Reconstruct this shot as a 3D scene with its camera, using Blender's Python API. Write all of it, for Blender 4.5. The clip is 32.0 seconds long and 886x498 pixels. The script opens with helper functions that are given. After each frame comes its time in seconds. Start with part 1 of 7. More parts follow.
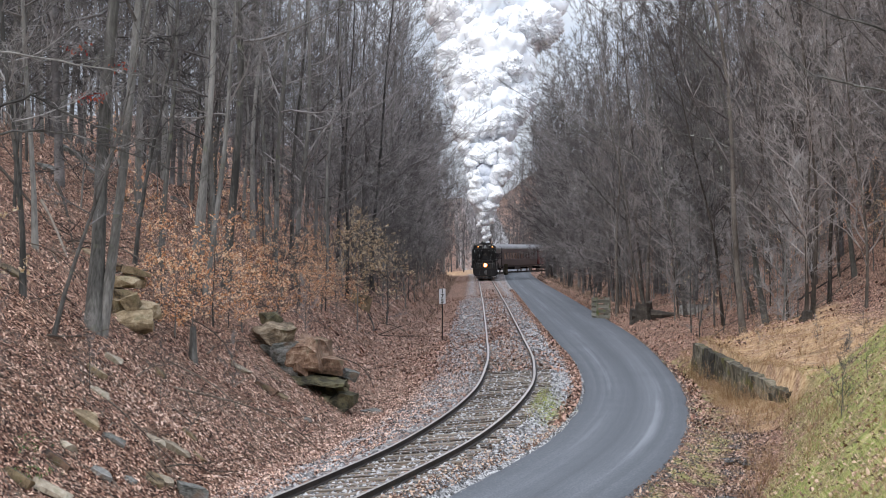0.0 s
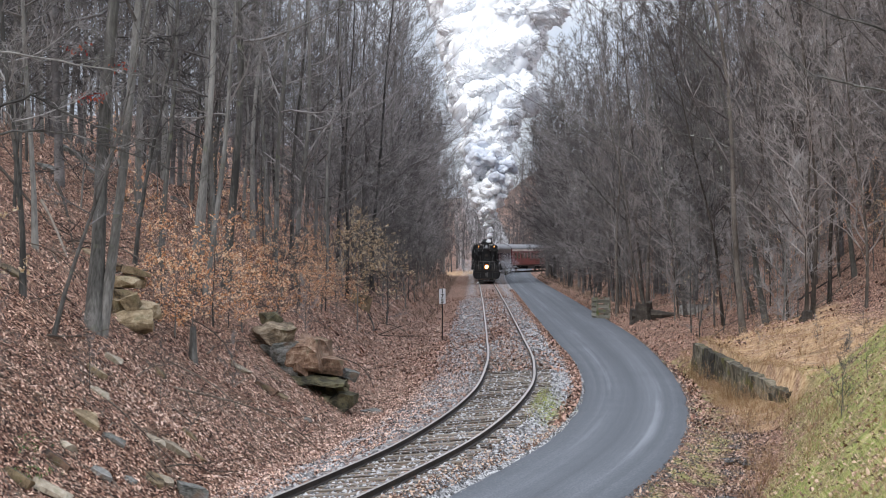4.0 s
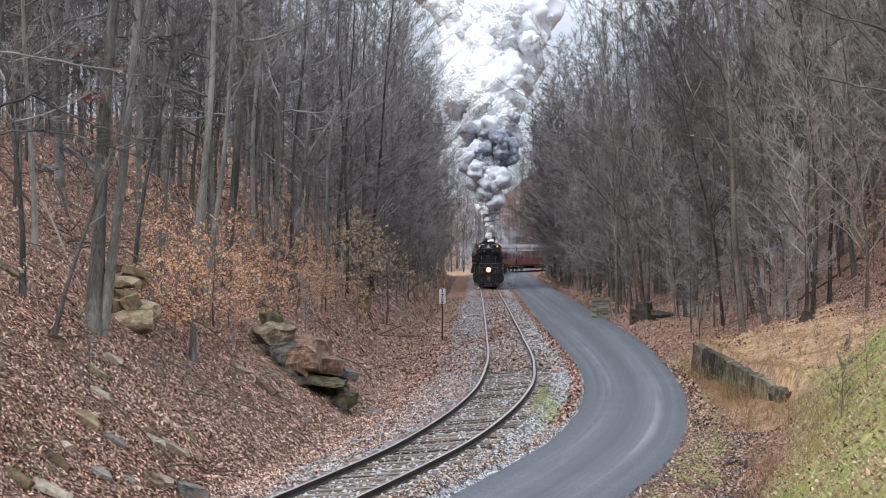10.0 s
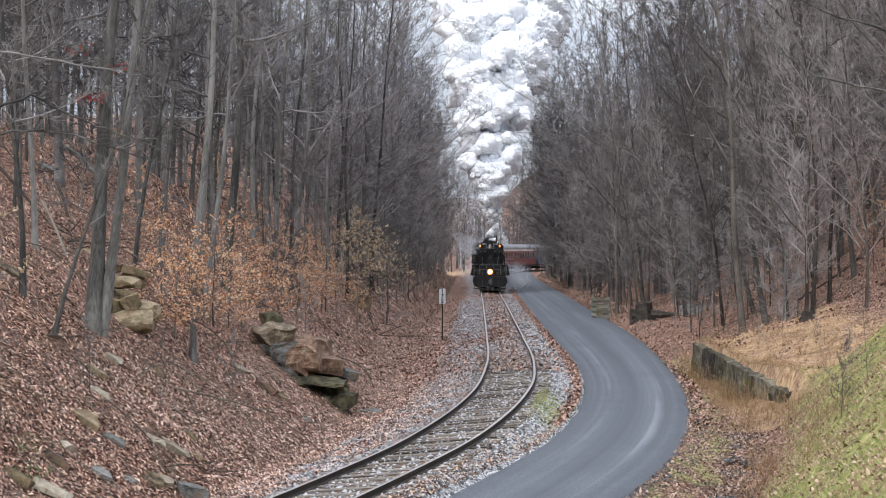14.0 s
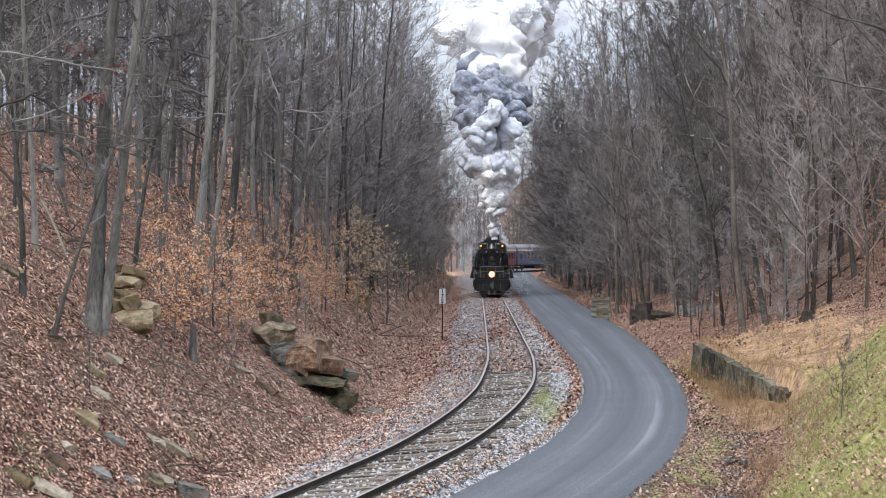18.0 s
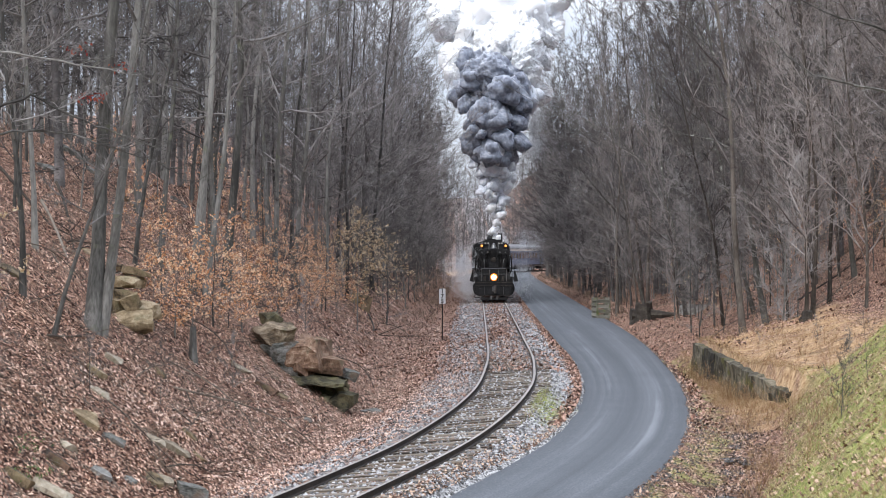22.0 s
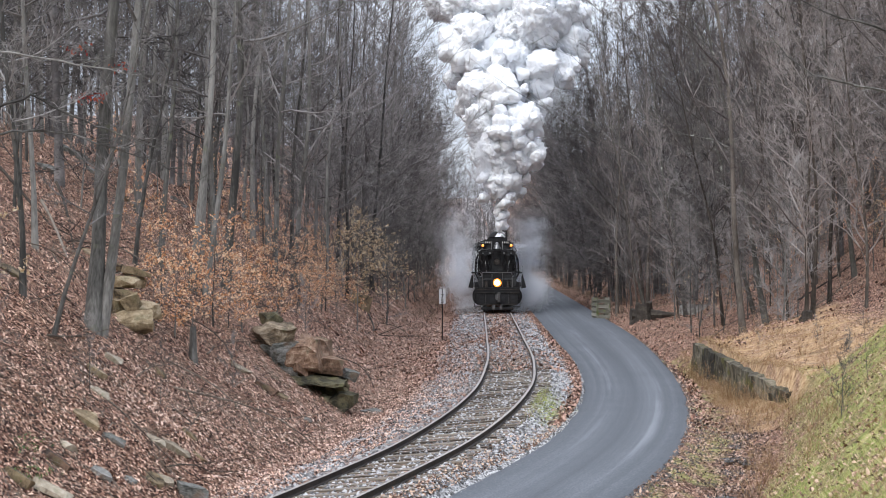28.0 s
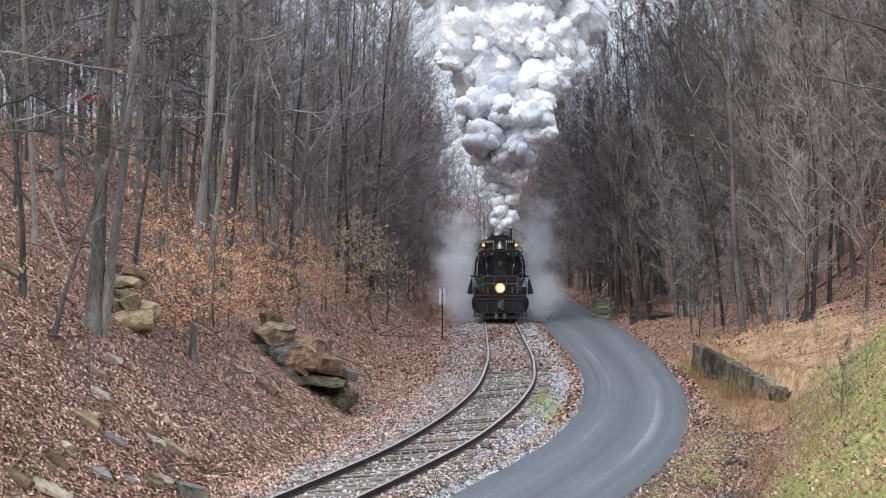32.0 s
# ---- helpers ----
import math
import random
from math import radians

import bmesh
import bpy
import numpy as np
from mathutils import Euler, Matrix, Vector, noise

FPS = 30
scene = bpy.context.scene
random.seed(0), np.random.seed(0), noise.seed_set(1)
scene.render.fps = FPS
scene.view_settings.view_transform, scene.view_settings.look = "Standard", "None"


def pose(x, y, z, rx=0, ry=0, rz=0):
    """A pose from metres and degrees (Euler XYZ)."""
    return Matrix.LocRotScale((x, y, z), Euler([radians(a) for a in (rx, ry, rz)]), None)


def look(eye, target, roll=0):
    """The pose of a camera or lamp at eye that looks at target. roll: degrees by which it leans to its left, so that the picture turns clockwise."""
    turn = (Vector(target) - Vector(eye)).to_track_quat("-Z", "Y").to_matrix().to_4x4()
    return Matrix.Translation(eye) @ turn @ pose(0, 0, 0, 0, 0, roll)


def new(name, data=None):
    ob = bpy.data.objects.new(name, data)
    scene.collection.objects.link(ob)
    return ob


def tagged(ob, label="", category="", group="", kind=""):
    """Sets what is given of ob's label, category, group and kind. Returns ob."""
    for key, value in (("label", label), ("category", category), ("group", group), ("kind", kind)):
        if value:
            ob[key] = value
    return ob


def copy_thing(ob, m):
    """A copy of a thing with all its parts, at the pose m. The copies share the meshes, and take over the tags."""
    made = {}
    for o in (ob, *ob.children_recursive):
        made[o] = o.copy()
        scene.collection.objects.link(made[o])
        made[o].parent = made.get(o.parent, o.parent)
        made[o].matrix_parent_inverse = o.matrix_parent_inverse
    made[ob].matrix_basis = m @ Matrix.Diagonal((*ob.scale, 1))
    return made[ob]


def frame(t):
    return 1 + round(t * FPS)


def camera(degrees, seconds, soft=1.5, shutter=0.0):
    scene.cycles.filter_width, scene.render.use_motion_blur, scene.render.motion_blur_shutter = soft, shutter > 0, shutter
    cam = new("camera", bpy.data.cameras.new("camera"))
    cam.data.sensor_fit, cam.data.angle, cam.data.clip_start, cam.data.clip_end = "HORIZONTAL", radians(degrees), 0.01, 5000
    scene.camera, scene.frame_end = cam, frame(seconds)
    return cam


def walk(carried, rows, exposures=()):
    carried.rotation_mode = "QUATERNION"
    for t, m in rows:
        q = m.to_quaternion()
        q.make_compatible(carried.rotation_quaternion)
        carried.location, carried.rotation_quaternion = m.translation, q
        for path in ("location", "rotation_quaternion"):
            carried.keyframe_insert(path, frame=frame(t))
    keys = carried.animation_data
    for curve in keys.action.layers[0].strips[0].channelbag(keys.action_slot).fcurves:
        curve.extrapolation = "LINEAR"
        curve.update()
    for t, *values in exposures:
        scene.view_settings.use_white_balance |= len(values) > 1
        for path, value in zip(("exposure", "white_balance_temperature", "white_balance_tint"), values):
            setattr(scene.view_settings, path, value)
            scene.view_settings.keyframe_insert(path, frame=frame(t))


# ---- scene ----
# ---------------------------------------------------------------- camera
EYE = (0.0, 0.0, 3.87)
cam = camera(31.3, 32.0, soft=0.65)
AIM = (0.0, 100.0, 3.80)
walk(cam, [(0.0, look(EYE, AIM)), (32.0, look(EYE, AIM))], [(0.0, -0.12), (10.0, -0.08), (17.0, 0.02), (23.0, 0.11), (28.0, 0.05), (32.0, 0.05)])

# ---------------------------------------------------------------- sky, sun, exposure
SUN_EL, SUN_AZ = 48.0, 215.0
world = bpy.data.worlds.new("overcast_sky")
scene.world = world
world.use_nodes = True
wn, wl = world.node_tree.nodes, world.node_tree.links
wn.clear()
w_out = wn.new("ShaderNodeOutputWorld")
w_bg = wn.new("ShaderNodeBackground")
w_sky = wn.new("ShaderNodeTexSky")
w_sky.sky_type, w_sky.sun_disc = "NISHITA", False
w_sky.sun_elevation, w_sky.sun_rotation = radians(SUN_EL), radians(SUN_AZ)
w_co = wn.new("ShaderNodeTexCoord")
w_map = wn.new("ShaderNodeMapping")
w_map.inputs["Scale"].default_value = (1.0, 1.0, 2.2)
w_noise = wn.new("ShaderNodeTexNoise")
w_noise.inputs["Scale"].default_value, w_noise.inputs["Detail"].default_value = 4.5, 6.0
w_ramp = wn.new("ShaderNodeValToRGB")
w_ramp.color_ramp.elements[0].position, w_ramp.color_ramp.elements[0].color = 0.36, (5.2, 5.9, 7.3, 1)
w_ramp.color_ramp.elements[1].position, w_ramp.color_ramp.elements[1].color = 0.62, (8.8, 9.3, 10.3, 1)
w_mix = wn.new("ShaderNodeMix")
w_mix.data_type = "RGBA"
w_mix.inputs[0].default_value = 0.86
wl.new(w_co.outputs["Generated"], w_map.inputs["Vector"])
wl.new(w_map.outputs["Vector"], w_noise.inputs["Vector"])
wl.new(w_noise.outputs["Fac"], w_ramp.inputs["Fac"])
wl.new(w_sky.outputs["Color"], w_mix.inputs[6])
wl.new(w_ramp.outputs["Color"], w_mix.inputs[7])
# an overcast dome: brightest at the zenith, a third of that at the horizon
w_sep = wn.new("ShaderNodeSeparateXYZ")
w_grad = wn.new("ShaderNodeMapRange")
w_grad.inputs["From Min"].default_value, w_grad.inputs["From Max"].default_value = 0.0, 1.0
w_grad.inputs["To Min"].default_value, w_grad.inputs["To Max"].default_value = 0.68, 2.0
w_mul = wn.new("ShaderNodeVectorMath")
w_mul.operation = "SCALE"
wl.new(w_co.outputs["Generated"], w_sep.inputs[0])
wl.new(w_sep.outputs["Z"], w_grad.inputs["Value"])
wl.new(w_mix.outputs[2], w_mul.inputs[0])
wl.new(w_grad.outputs["Result"], w_mul.inputs["Scale"])
wl.new(w_mul.outputs["Vector"], w_bg.inputs["Color"])
w_bg.inputs["Strength"].default_value = 0.135
wl.new(w_bg.outputs["Background"], w_out.inputs["Surface"])

sun_data = bpy.data.lights.new("sun", "SUN")
sun_data.energy, sun_data.angle, sun_data.color = 2.1, radians(22), (1.0, 0.98, 0.96)
sun = new("sun", sun_data)
s_dir = Vector((math.sin(radians(SUN_AZ)) * math.cos(radians(SUN_EL)), math.cos(radians(SUN_AZ)) * math.cos(radians(SUN_EL)), math.sin(radians(SUN_EL))))
sun.matrix_world = look(s_dir * 60, (0, 0, 0))


# ---------------------------------------------------------------- materials
def mat(name, colors, scale=4.0, rough=0.8, bump=0.3, metal=0.0, fine=40.0, stretch=(1, 1, 1), rand=0.0, island=0.0, coords="Object", stain=None, translucent=0.0, detail=5.0):
    """Two-scale noise material: colors low to high, bump of a fine noise, optional spread by object or island."""
    m = bpy.data.materials.new(name)
    m.use_nodes = True
    n, l = m.node_tree.nodes, m.node_tree.links
    b = n["Principled BSDF"]
    b.inputs["Roughness"].default_value, b.inputs["Metallic"].default_value = rough, metal
    co = n.new("ShaderNodeTexCoord")
    mp = n.new("ShaderNodeMapping")
    mp.inputs["Scale"].default_value = stretch
    l.new(co.outputs[coords], mp.inputs["Vector"])
    a = n.new("ShaderNodeTexNoise")
    a.inputs["Scale"].default_value, a.inputs["Detail"].default_value, a.inputs["Roughness"].default_value = scale, detail, 0.62
    l.new(mp.outputs["Vector"], a.inputs["Vector"])
    f = n.new("ShaderNodeTexNoise")
    f.inputs["Scale"].default_value, f.inputs["Detail"].default_value = fine, 3.0
    l.new(mp.outputs["Vector"], f.inputs["Vector"])
    mixf = n.new("ShaderNodeMath")
    mixf.operation = "MULTIPLY_ADD"
    mixf.inputs[1].default_value = 0.35
    l.new(f.outputs["Fac"], mixf.inputs[0])
    off = n.new("ShaderNodeMath")
    off.operation = "MULTIPLY_ADD"
    off.inputs[1].default_value, off.inputs[2].default_value = 1.0, -0.175
    l.new(a.outputs["Fac"], off.inputs[0])
    l.new(off.outputs[0], mixf.inputs[2])
    fac = mixf.outputs[0]
    for amount, node, sock in ((rand, "ShaderNodeObjectInfo", "Random"), (island, "ShaderNodeNewGeometry", "Random Per Island")):
        if amount:
            r = n.new(node)
            k = n.new("ShaderNodeMath")
            k.operation = "MULTIPLY_ADD"
            k.inputs[1].default_value, k.inputs[2].default_value = amount, -amount / 2
            l.new(r.outputs[sock], k.inputs[0])
            s = n.new("ShaderNodeMath")
            s.operation = "ADD"
            l.new(fac, s.inputs[0])
            l.new(k.outputs[0], s.inputs[1])
            fac = s.outputs[0]
    ramp = n.new("ShaderNodeValToRGB")
    els = ramp.color_ramp.elements
    lo, hi = 0.28, 0.72
    for i, c in enumerate(colors):
        p = lo + (hi - lo) * i / max(1, len(colors) - 1)
        e = els[i] if i < 2 else els.new(p)
        e.position, e.color = p, (*c, 1)
    l.new(fac, ramp.inputs["Fac"])
    col = ramp.outputs["Color"]
    if stain:
        sn = n.new("ShaderNodeTexNoise")
        sn.inputs["Scale"].default_value, sn.inputs["Detail"].default_value = stain[1], 4.0
        l.new(co.outputs[coords], sn.inputs["Vector"])
        sr = n.new("ShaderNodeValToRGB")
        sr.color_ramp.elements[0].position, sr.color_ramp.elements[1].position = stain[2], stain[2] + 0.12
        l.new(sn.outputs["Fac"], sr.inputs["Fac"])
        mx = n.new("ShaderNodeMix")
        mx.data_type = "RGBA"
        mx.inputs[7].default_value = (*stain[0], 1)
        l.new(sr.outputs["Color"], mx.inputs[0])
        l.new(col, mx.inputs[6])
        col = mx.outputs[2]
    l.new(col, b.inputs["Base Color"])
    if bump:
        bp = n.new("ShaderNodeBump")
        bp.inputs["Strength"].default_value, bp.inputs["Distance"].default_value = bump, 0.02
        l.new(fac if not (rand or island) else mixf.outputs[0], bp.inputs["Height"])
        l.new(bp.outputs["Normal"], b.inputs["Normal"])
    if translucent:
        tr = n.new("ShaderNodeBsdfTranslucent")
        l.new(col, tr.inputs["Color"])
        ms = n.new("ShaderNodeMixShader")
        ms.inputs[0].default_value = translucent
        l.new(b.outputs[0], ms.inputs[1])
        l.new(tr.outputs[0], ms.inputs[2])
        l.new(ms.outputs[0], n["Material Output"].inputs["Surface"])
    return m


def glow(name, color, strength):
    m = bpy.data.materials.new(name)
    m.use_nodes = True
    b = m.node_tree.nodes["Principled BSDF"]
    b.inputs["Base Color"].default_value = (*color, 1)
    b.inputs["Emission Color"].default_value = (*color, 1)
    b.inputs["Emission Strength"].default_value = strength
    return m


M_BARK = mat("grey_bark", [(0.05, 0.048, 0.045), (0.14, 0.135, 0.125), (0.29, 0.283, 0.265)], 1.6, 0.9, 0.6, fine=26, stretch=(1, 1, 0.25), rand=0.35, stain=((0.16, 0.17, 0.12), 2.2, 0.6))
M_BROWNBARK = mat("brown_bark", [(0.03, 0.025, 0.021), (0.085, 0.072, 0.061), (0.19, 0.166, 0.145)], 1.6, 0.9, 0.6, fine=26, stretch=(1, 1, 0.25), rand=0.35, stain=((0.17, 0.17, 0.13), 2.2, 0.62))
M_TWIG = mat("brown_twigs", [(0.054, 0.051, 0.05), (0.146, 0.138, 0.134), (0.32, 0.303, 0.294)], 0.8, 0.9, 0.0, fine=8, rand=0.45)
M_BROWNTWIG = mat("red_brown_twigs", [(0.07, 0.061, 0.058), (0.178, 0.158, 0.15), (0.36, 0.325, 0.308)], 0.8, 0.9, 0.0, fine=8, rand=0.45)
# far bark and twigs: darker copies, the gloom under distant trees put into colour
M_FARBARK = mat("shade_darkened_grey_bark", [(0.03, 0.028, 0.027), (0.085, 0.08, 0.077), (0.18, 0.172, 0.165)], 1.6, 0.9, 0.6, fine=26, stretch=(1, 1, 0.25), rand=0.35)
M_FARTWIG = mat("shade_darkened_purple_brown_twigs", [(0.05, 0.046, 0.046), (0.128, 0.119, 0.118), (0.275, 0.256, 0.252)], 0.8, 0.9, 0.0, fine=8, rand=0.45)
M_PALE = mat("pale_bark", [(0.09, 0.08, 0.07), (0.2, 0.185, 0.165), (0.33, 0.31, 0.28)], 1.8, 0.9, 0.5, fine=22, stretch=(1, 1, 0.35), rand=0.2)
M_LEAF = mat("tan_beech_leaves", [(0.52, 0.23, 0.105), (0.84, 0.46, 0.25), (0.95, 0.72, 0.5)], 3.0, 0.7, 0.0, island=0.7, translucent=0.3)
M_PALELEAF = mat("pale_beech_leaves", [(0.48, 0.33, 0.18), (0.66, 0.5, 0.31), (0.78, 0.66, 0.48)], 3.0, 0.7, 0.0, island=0.7, translucent=0.35)
M_REDLEAF = mat("red_leaves", [(0.22, 0.03, 0.025), (0.38, 0.06, 0.04), (0.45, 0.12, 0.06)], 3.0, 0.7, 0.0, island=0.7, translucent=0.3)
# the palest leaf tone is a painted highlight
M_LITTER = mat("fallen_leaves", [(0.035, 0.017, 0.012), (0.12, 0.055, 0.037), (0.27, 0.132, 0.09), (0.46, 0.255, 0.18), (0.85, 0.6, 0.46)], 3.0, 0.75, 0.0, island=0.72)
M_ROCK = mat("sandstone", [(0.03, 0.023, 0.015), (0.115, 0.085, 0.055), (0.23, 0.175, 0.118), (0.42, 0.34, 0.245)], 4.2, 0.92, 0.9, fine=34, stretch=(1, 1, 1.5), rand=0.2, stain=((0.075, 0.075, 0.03), 2.3, 0.57), detail=9.0)
M_ROCKG = mat("grey_rock", [(0.06, 0.062, 0.055), (0.16, 0.16, 0.145), (0.27, 0.265, 0.25), (0.42, 0.42, 0.41)], 3.2, 0.92, 1.0, fine=22, stretch=(1, 1, 2.0), rand=0.2, stain=((0.16, 0.10, 0.06), 1.8, 0.58), detail=9.0)
M_TAN = mat("tan_sandstone", [(0.04, 0.03, 0.018), (0.17, 0.125, 0.072), (0.28, 0.21, 0.125), (0.42, 0.34, 0.23)], 4.5, 0.92, 0.8, fine=30, rand=0.25, stain=((0.09, 0.085, 0.04), 2.0, 0.6), detail=9.0)
M_REDROCK = mat("reddish_sandstone", [(0.03, 0.02, 0.014), (0.12, 0.072, 0.047), (0.24, 0.145, 0.095), (0.4, 0.29, 0.21)], 4.4, 0.92, 0.8, fine=30, rand=0.25, stain=((0.06, 0.065, 0.03), 2.2, 0.58), detail=9.0)
M_MOSSROCK = mat("mossy_rock", [(0.03, 0.028, 0.018), (0.09, 0.08, 0.045), (0.17, 0.15, 0.085), (0.28, 0.25, 0.16)], 3.0, 0.95, 0.9, fine=30, rand=0.25, stain=((0.1, 0.1, 0.04), 3.0, 0.6), detail=9.0)
M_BALLAST = mat("ballast_stone", [(0.12, 0.118, 0.12), (0.28, 0.278, 0.284), (0.52, 0.518, 0.525)], 3.0, 0.9, 0.3, island=0.8)
M_TIE = mat("weathered_tie", [(0.055, 0.042, 0.032), (0.14, 0.112, 0.085), (0.25, 0.215, 0.175)], 3.0, 0.9, 0.7, fine=30, stretch=(0.35, 5, 5), rand=0.5)
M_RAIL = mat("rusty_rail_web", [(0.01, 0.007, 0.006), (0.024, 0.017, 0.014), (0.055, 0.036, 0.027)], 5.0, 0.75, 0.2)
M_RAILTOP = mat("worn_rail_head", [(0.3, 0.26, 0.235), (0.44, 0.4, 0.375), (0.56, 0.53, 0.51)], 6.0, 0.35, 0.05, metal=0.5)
M_STICK = mat("dead_wood", [(0.035, 0.027, 0.022), (0.1, 0.08, 0.064), (0.23, 0.19, 0.155)], 2.5, 0.9, 0.4, fine=25, rand=0.5)
M_PLANK = mat("weathered_plank", [(0.13, 0.125, 0.1), (0.24, 0.23, 0.19), (0.36, 0.35, 0.3)], 2.5, 0.9, 0.4, fine=25, stretch=(0.4, 4, 4), rand=0.4, stain=((0.16, 0.19, 0.08), 3, 0.56))
M_CONC = mat("mossy_concrete", [(0.018, 0.015, 0.01), (0.06, 0.051, 0.034), (0.24, 0.21, 0.15)], 2.0, 0.92, 0.8, fine=18, stretch=(2.5, 2.5, 0.5), rand=0.35, stain=((0.085, 0.08, 0.022), 2.4, 0.56))
M_IRON = mat("black_engine_paint", [(0.003, 0.003, 0.0035), (0.007, 0.007, 0.008), (0.018, 0.017, 0.017)], 3.0, 0.62, 0.15, fine=30)
M_GRAPH = mat("graphite_smokebox", [(0.012, 0.012, 0.013), (0.022, 0.022, 0.023), (0.045, 0.044, 0.043)], 3.0, 0.6, 0.15)
# brown-grey steel, paler than the engine paint
M_PALERSTEEL = mat("paler_black_steel", [(0.02, 0.017, 0.015), (0.05, 0.042, 0.036), (0.12, 0.1, 0.085)], 4.0, 0.7, 0.2)
M_STEEL = mat("oily_steel", [(0.10, 0.10, 0.10), (0.2, 0.2, 0.2), (0.3, 0.3, 0.3)], 5.0, 0.4, 0.1, metal=0.8)
M_WHITE = mat("white_paint", [(0.66, 0.67, 0.68), (0.76, 0.77, 0.78), (0.82, 0.82, 0.82)], 4.0, 0.6, 0.05)
M_BLACK = mat("black_lettering", [(0.012, 0.012, 0.014), (0.02, 0.02, 0.022)], 4.0, 0.6, 0.0)
M_MAROON = mat("maroon_coach_paint", [(0.10, 0.014, 0.016), (0.14, 0.022, 0.023), (0.18, 0.03, 0.03)], 1.0, 0.4, 0.05)
M_BLUE = mat("blue_coach_paint", [(0.035, 0.075, 0.15), (0.055, 0.11, 0.2), (0.08, 0.15, 0.26)], 1.0, 0.4, 0.05)
M_LICHEN = mat("lichened_bark", [(0.035, 0.033, 0.028), (0.09, 0.085, 0.074), (0.17, 0.165, 0.145)], 1.6, 0.9, 0.6, fine=26, stretch=(1, 1, 0.3), stain=((0.6, 0.61, 0.54), 2.4, 0.62))
M_GREEN = mat("dark_coach_paint", [(0.015, 0.015, 0.017), (0.026, 0.026, 0.029), (0.045, 0.042, 0.045)], 1.0, 0.45, 0.05)
M_ROOF = mat("grey_coach_roof", [(0.09, 0.09, 0.095), (0.16, 0.16, 0.165), (0.24, 0.24, 0.25)], 1.0, 0.6, 0.1)
M_CREAM = mat("cream_letterboard", [(0.52, 0.5, 0.45), (0.62, 0.6, 0.55)], 1.0, 0.5, 0.0)
M_GLASS = mat("dark_window_glass", [(0.02, 0.023, 0.027), (0.035, 0.04, 0.045)], 1.0, 0.08, 0.0)
M_WHITESMOKE = mat("white_steam", [(0.885, 0.918, 0.96), (0.92, 0.943, 0.972), (0.945, 0.96, 0.982)], 1.3, 1.0, 0.1, fine=5.0, detail=8.0)
M_GREYSMOKE = mat("grey_smoke", [(0.46, 0.49, 0.55), (0.58, 0.61, 0.67), (0.72, 0.745, 0.79)], 1.3, 1.0, 0.12, fine=5.0, detail=8.0)
M_DARKSMOKE = mat("dark_coal_smoke", [(0.115, 0.127, 0.16), (0.235, 0.255, 0.305), (0.44, 0.465, 0.52)], 1.3, 1.0, 0.15, fine=5.0, detail=8.0)
M_LAMP = glow("headlight_lens", (1.0, 0.86, 0.62), 9.0)
# orange emission that imitates the glare halo round the headlight
M_HALO = glow("headlight_glare_halo", (1.0, 0.27, 0.03), 1.1)
M_MARK = glow("amber_marker_lens", (1.0, 0.36, 0.08), 1.4)
for m_, dist in ((M_ROCK, 0.06), (M_ROCKG, 0.06), (M_TAN, 0.06), (M_REDROCK, 0.06), (M_MOSSROCK, 0.06), (M_BARK, 0.035), (M_BROWNBARK, 0.035), (M_CONC, 0.05), (M_WHITESMOKE, 0.25), (M_GREYSMOKE, 0.25), (M_DARKSMOKE, 0.25)):
    for nd in m_.node_tree.nodes:
        if nd.type == "BUMP":
            nd.inputs["Distance"].default_value = dist
for m_ in (M_WHITESMOKE, M_GREYSMOKE, M_DARKSMOKE):
    b_ = m_.node_tree.nodes["Principled BSDF"]
    b_.inputs["Specular IOR Level"].default_value = 0.0
    b_.inputs["Subsurface Weight"].default_value = 0.6
    b_.inputs["Subsurface Radius"].default_value = (1.0, 1.0, 1.0)
    b_.inputs["Subsurface Scale"].default_value = 0.7
for m_, g_ in ((M_BARK, 0.2), (M_BROWNBARK, 0.2), (M_FARBARK, 0.2), (M_TWIG, 0.1), (M_BROWNTWIG, 0.1), (M_FARTWIG, 0.1)):
    m_.node_tree.nodes["Principled BSDF"].inputs["Specular IOR Level"].default_value = g_


